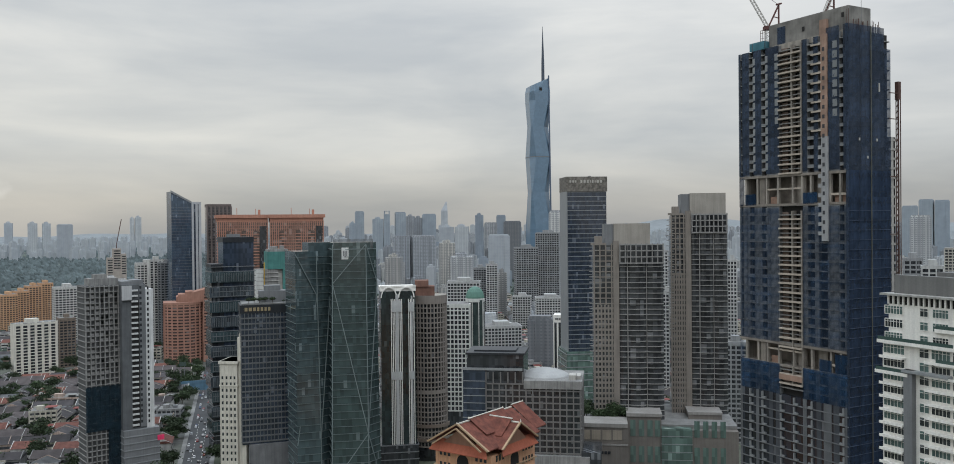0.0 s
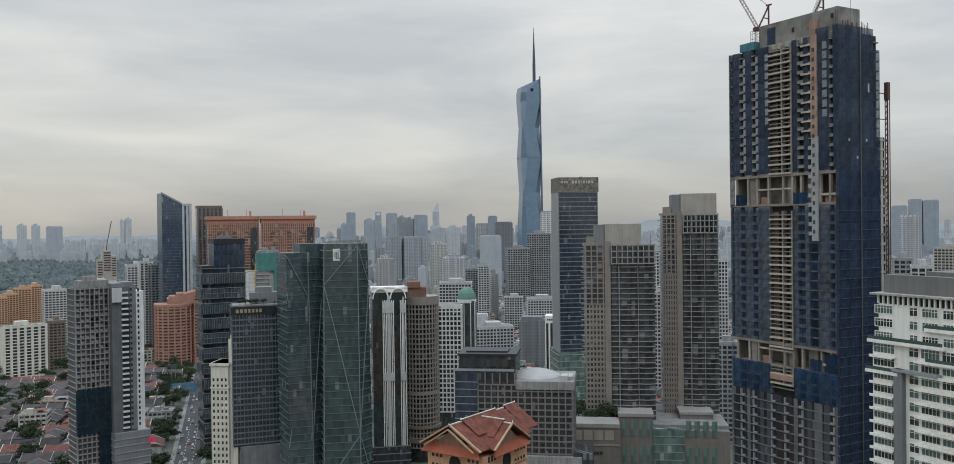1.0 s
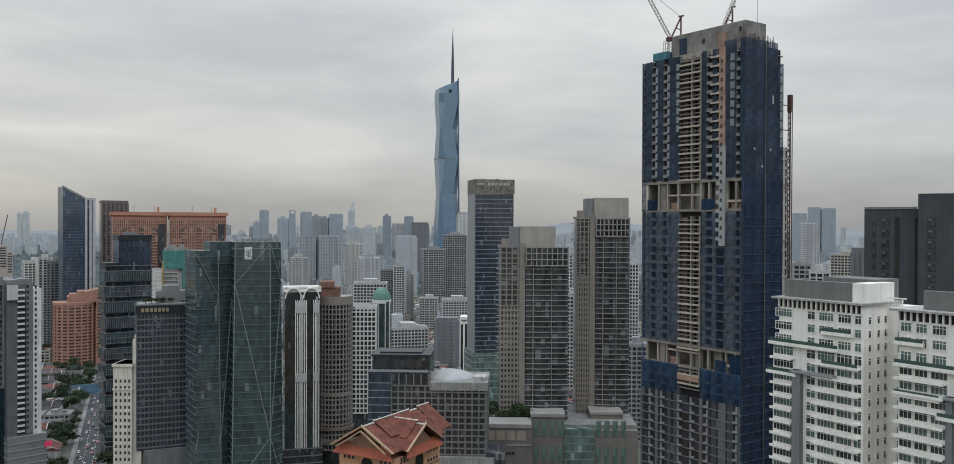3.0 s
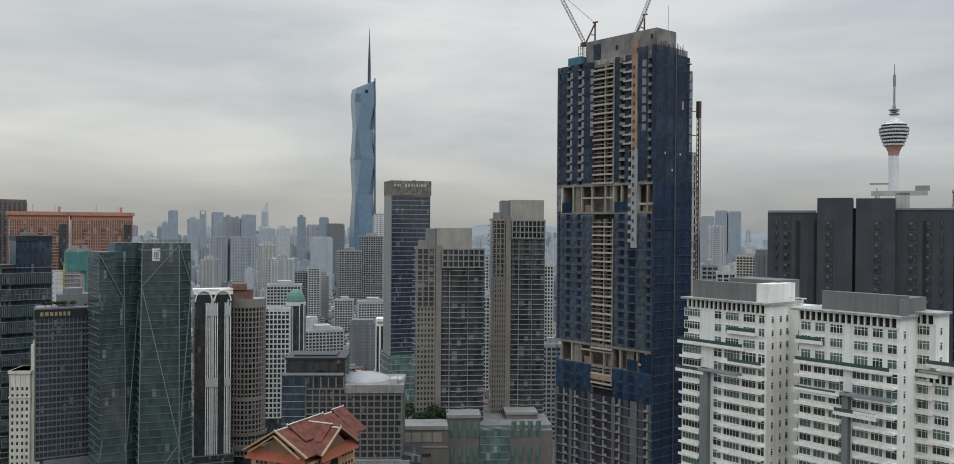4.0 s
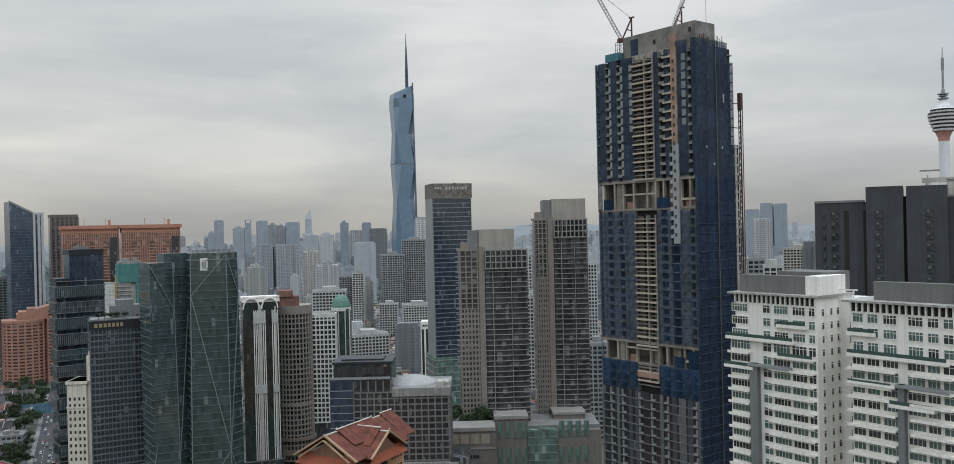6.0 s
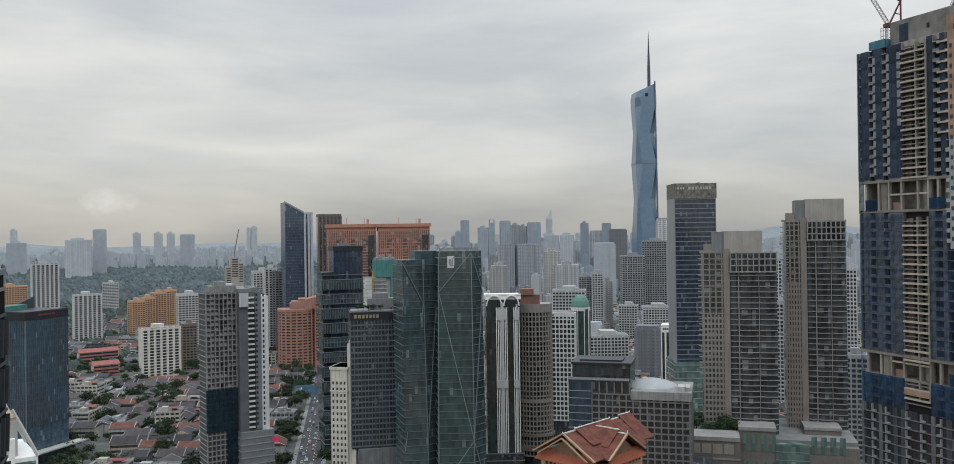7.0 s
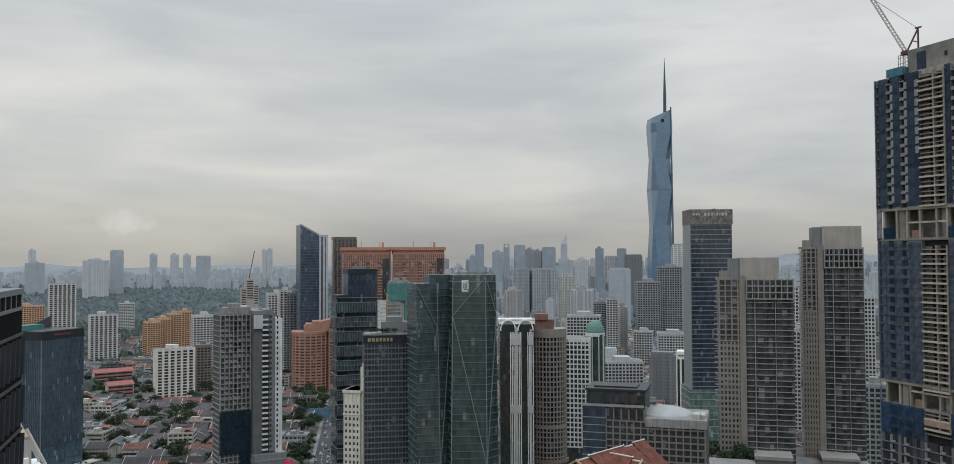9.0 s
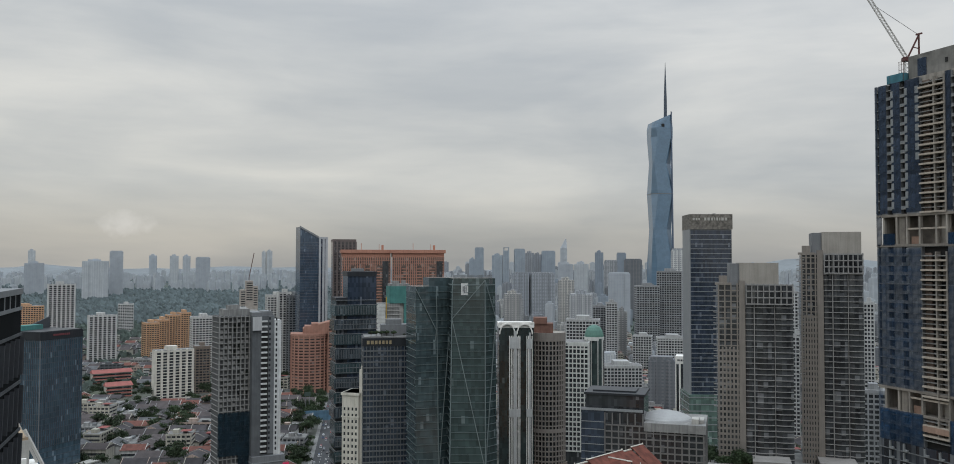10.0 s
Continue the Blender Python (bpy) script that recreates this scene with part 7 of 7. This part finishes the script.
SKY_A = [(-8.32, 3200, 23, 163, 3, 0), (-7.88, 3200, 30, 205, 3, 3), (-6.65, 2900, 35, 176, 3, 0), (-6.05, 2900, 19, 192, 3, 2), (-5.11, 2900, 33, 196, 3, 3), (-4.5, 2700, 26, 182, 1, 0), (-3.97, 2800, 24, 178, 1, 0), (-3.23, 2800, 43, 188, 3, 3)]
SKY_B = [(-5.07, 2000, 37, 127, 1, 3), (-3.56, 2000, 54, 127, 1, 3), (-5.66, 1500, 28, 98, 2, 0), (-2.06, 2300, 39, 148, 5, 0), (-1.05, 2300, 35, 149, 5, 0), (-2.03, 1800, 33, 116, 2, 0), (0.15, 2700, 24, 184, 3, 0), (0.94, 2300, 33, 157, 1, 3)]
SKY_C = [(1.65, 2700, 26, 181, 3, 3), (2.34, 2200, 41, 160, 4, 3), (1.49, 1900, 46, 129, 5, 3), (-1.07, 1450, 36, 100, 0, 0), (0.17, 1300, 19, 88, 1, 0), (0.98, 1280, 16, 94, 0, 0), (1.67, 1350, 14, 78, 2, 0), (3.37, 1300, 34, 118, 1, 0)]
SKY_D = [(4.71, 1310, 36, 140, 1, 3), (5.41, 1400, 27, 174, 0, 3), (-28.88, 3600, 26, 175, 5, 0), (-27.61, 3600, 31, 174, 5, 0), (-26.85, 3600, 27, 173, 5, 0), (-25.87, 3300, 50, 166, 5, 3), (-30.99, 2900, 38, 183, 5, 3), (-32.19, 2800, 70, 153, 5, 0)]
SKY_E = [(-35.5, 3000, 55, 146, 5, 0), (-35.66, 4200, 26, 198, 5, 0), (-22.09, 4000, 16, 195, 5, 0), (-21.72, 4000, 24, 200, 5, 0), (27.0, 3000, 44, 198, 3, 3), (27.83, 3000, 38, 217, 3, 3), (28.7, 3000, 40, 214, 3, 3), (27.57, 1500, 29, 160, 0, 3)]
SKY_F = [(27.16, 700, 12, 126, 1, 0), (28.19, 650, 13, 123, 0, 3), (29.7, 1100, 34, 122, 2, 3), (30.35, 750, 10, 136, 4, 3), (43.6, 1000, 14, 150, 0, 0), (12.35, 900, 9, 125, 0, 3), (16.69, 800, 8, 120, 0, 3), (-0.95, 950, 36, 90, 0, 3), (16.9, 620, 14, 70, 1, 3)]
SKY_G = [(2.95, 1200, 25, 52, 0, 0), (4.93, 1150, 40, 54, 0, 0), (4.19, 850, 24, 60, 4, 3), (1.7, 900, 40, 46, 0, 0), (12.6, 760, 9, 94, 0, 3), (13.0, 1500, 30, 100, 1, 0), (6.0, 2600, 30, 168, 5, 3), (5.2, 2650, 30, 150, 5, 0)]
city_white = surface("city_white", (0.42, 0.42, 0.41), 0.8, streak=0.2, per_object=0.15)
city_grey = surface("city_grey", (0.27, 0.275, 0.28), 0.8, streak=0.2, per_object=0.15)
city_cream = surface("city_cream", (0.38, 0.36, 0.32), 0.8, streak=0.2, per_object=0.15)
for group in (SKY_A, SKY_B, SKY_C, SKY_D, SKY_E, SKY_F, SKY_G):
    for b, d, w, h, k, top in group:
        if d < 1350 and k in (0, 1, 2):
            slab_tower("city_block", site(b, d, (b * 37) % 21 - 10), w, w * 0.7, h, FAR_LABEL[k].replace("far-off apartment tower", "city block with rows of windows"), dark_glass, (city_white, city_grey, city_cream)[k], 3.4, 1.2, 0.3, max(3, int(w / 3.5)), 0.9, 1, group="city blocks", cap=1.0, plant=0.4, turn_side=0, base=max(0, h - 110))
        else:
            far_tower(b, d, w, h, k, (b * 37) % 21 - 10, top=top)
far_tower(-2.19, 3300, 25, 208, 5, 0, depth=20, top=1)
stripe_b = thing("striped_block", site(5.5, 800, -4), "white slab with black vertical window strips", "building")
part("body", Shape().box(-6, 6, 0, 16, 0, 69), white_paint, stripe_b)
for x in (-3.9, 0, 3.9):
    part("window_strip", Shape().box(x - 1.1, x + 1.1, -0.15, 0.3, 8, 62), dark_glass, stripe_b)
bars(stripe_b, "sign", (1.2, 1, 1.1, 0.9, 1.2), 1.6, 0.5, -4, -0.1, 64.5, dark_metal, "dark lettering shown as bars")

rf = random.Random(5)
sites_far, far_specs = [], []
for i in range(16000):
    b, d = rf.uniform(-43, 50), 1150 + 3400 * rf.random() ** 0.8
    dense = 0.9 if b > -15 else (0.0 if d < 3100 else 0.75)
    if b > 18:
        dense = 0.4 if d > 1500 else 0.25
    if rf.random() > dense * 0.5:
        continue
    x, y = at_polar(b, d)
    if any((x - p) ** 2 + (y - q) ** 2 < (31 if d < 2600 else 40) ** 2 for p, q in sites_far) or any((x - p) ** 2 + (y - q) ** 2 < 48 ** 2 for p, q, _ in TAKEN):
        continue
    sites_far.append((x, y))
    tall = rf.random()
    top_h = 12 + 62 * tall ** 2.6 + (d - 1150) / 3400 * 85
    if d < 1700:
        top_h = 10 + 26 * tall ** 2
    if b < -15:
        top_h = 72 + 40 * tall ** 1.5
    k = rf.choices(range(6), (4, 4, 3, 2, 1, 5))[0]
    # farther off, mostly the colour with the most haze painted in
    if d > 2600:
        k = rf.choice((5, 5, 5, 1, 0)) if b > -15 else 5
    spec = (b, d, rf.choice((12, 15, 18, 24) if d < 2600 else (16, 20, 26)), 10 * round(top_h / 10), k, 15 * rf.randrange(-2, 3), rf.choice((0, 0, 3, 3, 4)))
    far_specs.append(spec)
    if len(sites_far) > 2100:
        break
far_specs.sort(key=lambda q: q[1])
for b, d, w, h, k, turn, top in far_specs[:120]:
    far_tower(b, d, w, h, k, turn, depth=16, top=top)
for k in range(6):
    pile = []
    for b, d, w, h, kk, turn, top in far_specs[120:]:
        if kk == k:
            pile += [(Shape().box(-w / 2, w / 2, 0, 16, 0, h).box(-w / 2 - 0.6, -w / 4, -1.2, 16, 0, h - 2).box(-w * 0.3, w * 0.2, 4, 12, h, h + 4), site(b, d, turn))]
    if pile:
        tagged(joined("distant_city", pile, far_haze_mats[k]), FAR_LABEL[k].replace("tower", "towers") + " massed together", "buildings", kind="stuff")

# ---------------------------------------------------------------- woods and hills
def smooth(u):
    u = min(1.0, max(0.0, u))
    return u * u * (3 - 2 * u)


def rise(b, d):
    """Height of the gently rising land towards the hills."""
    west = 1 - 0.6 * smooth((b + 22) / 12) + 0.35 * smooth((b - 18) / 8)
    return 58 * west * smooth((d - 1650) / 1900) * (0.85 + 0.3 * noise.noise((b * 0.12, d * 0.0012, 0.5)))


land = Shape()
for j in range(28):
    d = 1600 + 115 * j
    for i in range(101):
        b = -60 + 1.3 * i
        land.v.append((d * math.sin(radians(b)), d * math.cos(radians(b)), rise(b, d) - 1.0 + (0.9 if j else 0)))
for j in range(27):
    for i in range(100):
        p = j * 101 + i
        land.f.append((p, p + 1, p + 102, p + 101))
# hillside green is paled to carry distance haze in its colour
tagged(new("hillside", land.mesh("hillside", surface("hillside_haze_green", (0.10, 0.12, 0.105), 0.95, var=0.35, scale=0.01, streak=0, grain=0.08, bump=0))), "wooded land rising gently towards the horizon", "hillside", kind="structure")


def woods(name, zones, seed, material, label):
    r = np.random.default_rng(seed)
    vs, fs = [], []
    base = np.array([(1, 0, 0), (0, 1, 0), (-1, 0, 0), (0, -1, 0), (0, 0, 1), (0.55, 0.55, 0.7), (-0.5, 0.5, 0.75), (0.1, -0.7, 0.7)])
    tri = [(0, 5, 4), (0, 1, 5), (1, 6, 5), (1, 2, 6), (6, 2, 4), (5, 6, 4), (2, 3, 7), (3, 0, 7), (7, 0, 4), (2, 7, 4)]
    for b0, b1, d0, d1, n, size in zones:
        bb, dd = np.radians(r.uniform(b0, b1, n)), r.uniform(d0, d1, n)
        for b, d in zip(bb, dd):
            s = size * r.uniform(0.6, 1.4)
            p = base * (s, s, s * r.uniform(0.9, 1.5)) * r.uniform(0.7, 1.3, (8, 1))
            p[:, 2] += s * 0.3
            p += (d * math.sin(b), d * math.cos(b), rise(math.degrees(b), d))
            k = len(vs)
            vs.extend(map(tuple, p))
            fs.extend((a + k, c + k, e + k) for a, c, e in tri)
    me = bpy.data.meshes.new(name)
    me.from_pydata(vs, [], fs)
    me.materials.append(material)
    return tagged(new(name, me), label, "woods", kind="stuff")


# both leaf colours have haze mixed in, the second one more
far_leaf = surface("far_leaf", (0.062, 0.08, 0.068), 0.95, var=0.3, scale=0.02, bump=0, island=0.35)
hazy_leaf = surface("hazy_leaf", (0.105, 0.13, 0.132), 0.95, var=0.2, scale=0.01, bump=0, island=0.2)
woods("near_woods", [(-40, -15, 1100, 1600, 1300, 4.5), (-40, -15, 1600, 2150, 3600, 5.0), (-15, 30, 1050, 2200, 2600, 5.0), (24, 46, 500, 2300, 1800, 5.5)], 3, far_leaf, "dark green treetops between the buildings")
woods("far_woods", [(-44, -12, 2100, 3250, 9500, 6.5), (-12, 50, 2200, 4000, 3600, 7.5), (-44, -12, 3250, 4300, 900, 8)], 4, hazy_leaf, "woods towards the horizon painted in hazy grey-green")

hill = Shape()
N = 150
for i in range(N + 1):
    a = radians(-60 + 130 * i / N)
    h = 118 + 34 * noise.noise((i * 0.09, 1.3, 0)) + 16 * noise.noise((i * 0.33, 5.1, 0))
    bump_r = 55 * math.exp(-((math.degrees(a) - 13.5) / 5.5) ** 2) + 26 * math.exp(-((math.degrees(a) - 29) / 6) ** 2)
    for d, z in ((4150, -1.0), (4500, (h + bump_r) * 0.7), (4750, h + bump_r), (4900, -1.0)):
        hill.v.append((d * math.sin(a), d * math.cos(a), z))
for i in range(N):
    for k in range(3):
        p = i * 4 + k
        hill.f.append((p, p + 4, p + 5, p + 1))
# horizon haze is put into the hill colour itself
tagged(new("backdrop", hill.mesh("backdrop", surface("hazy_hill", (0.19, 0.205, 0.212), 1.0, var=0.12, scale=0.006, streak=0.0, bump=0, grain=0.03))), "hills along the horizon painted in hazy blue-grey", "hills", kind="structure")
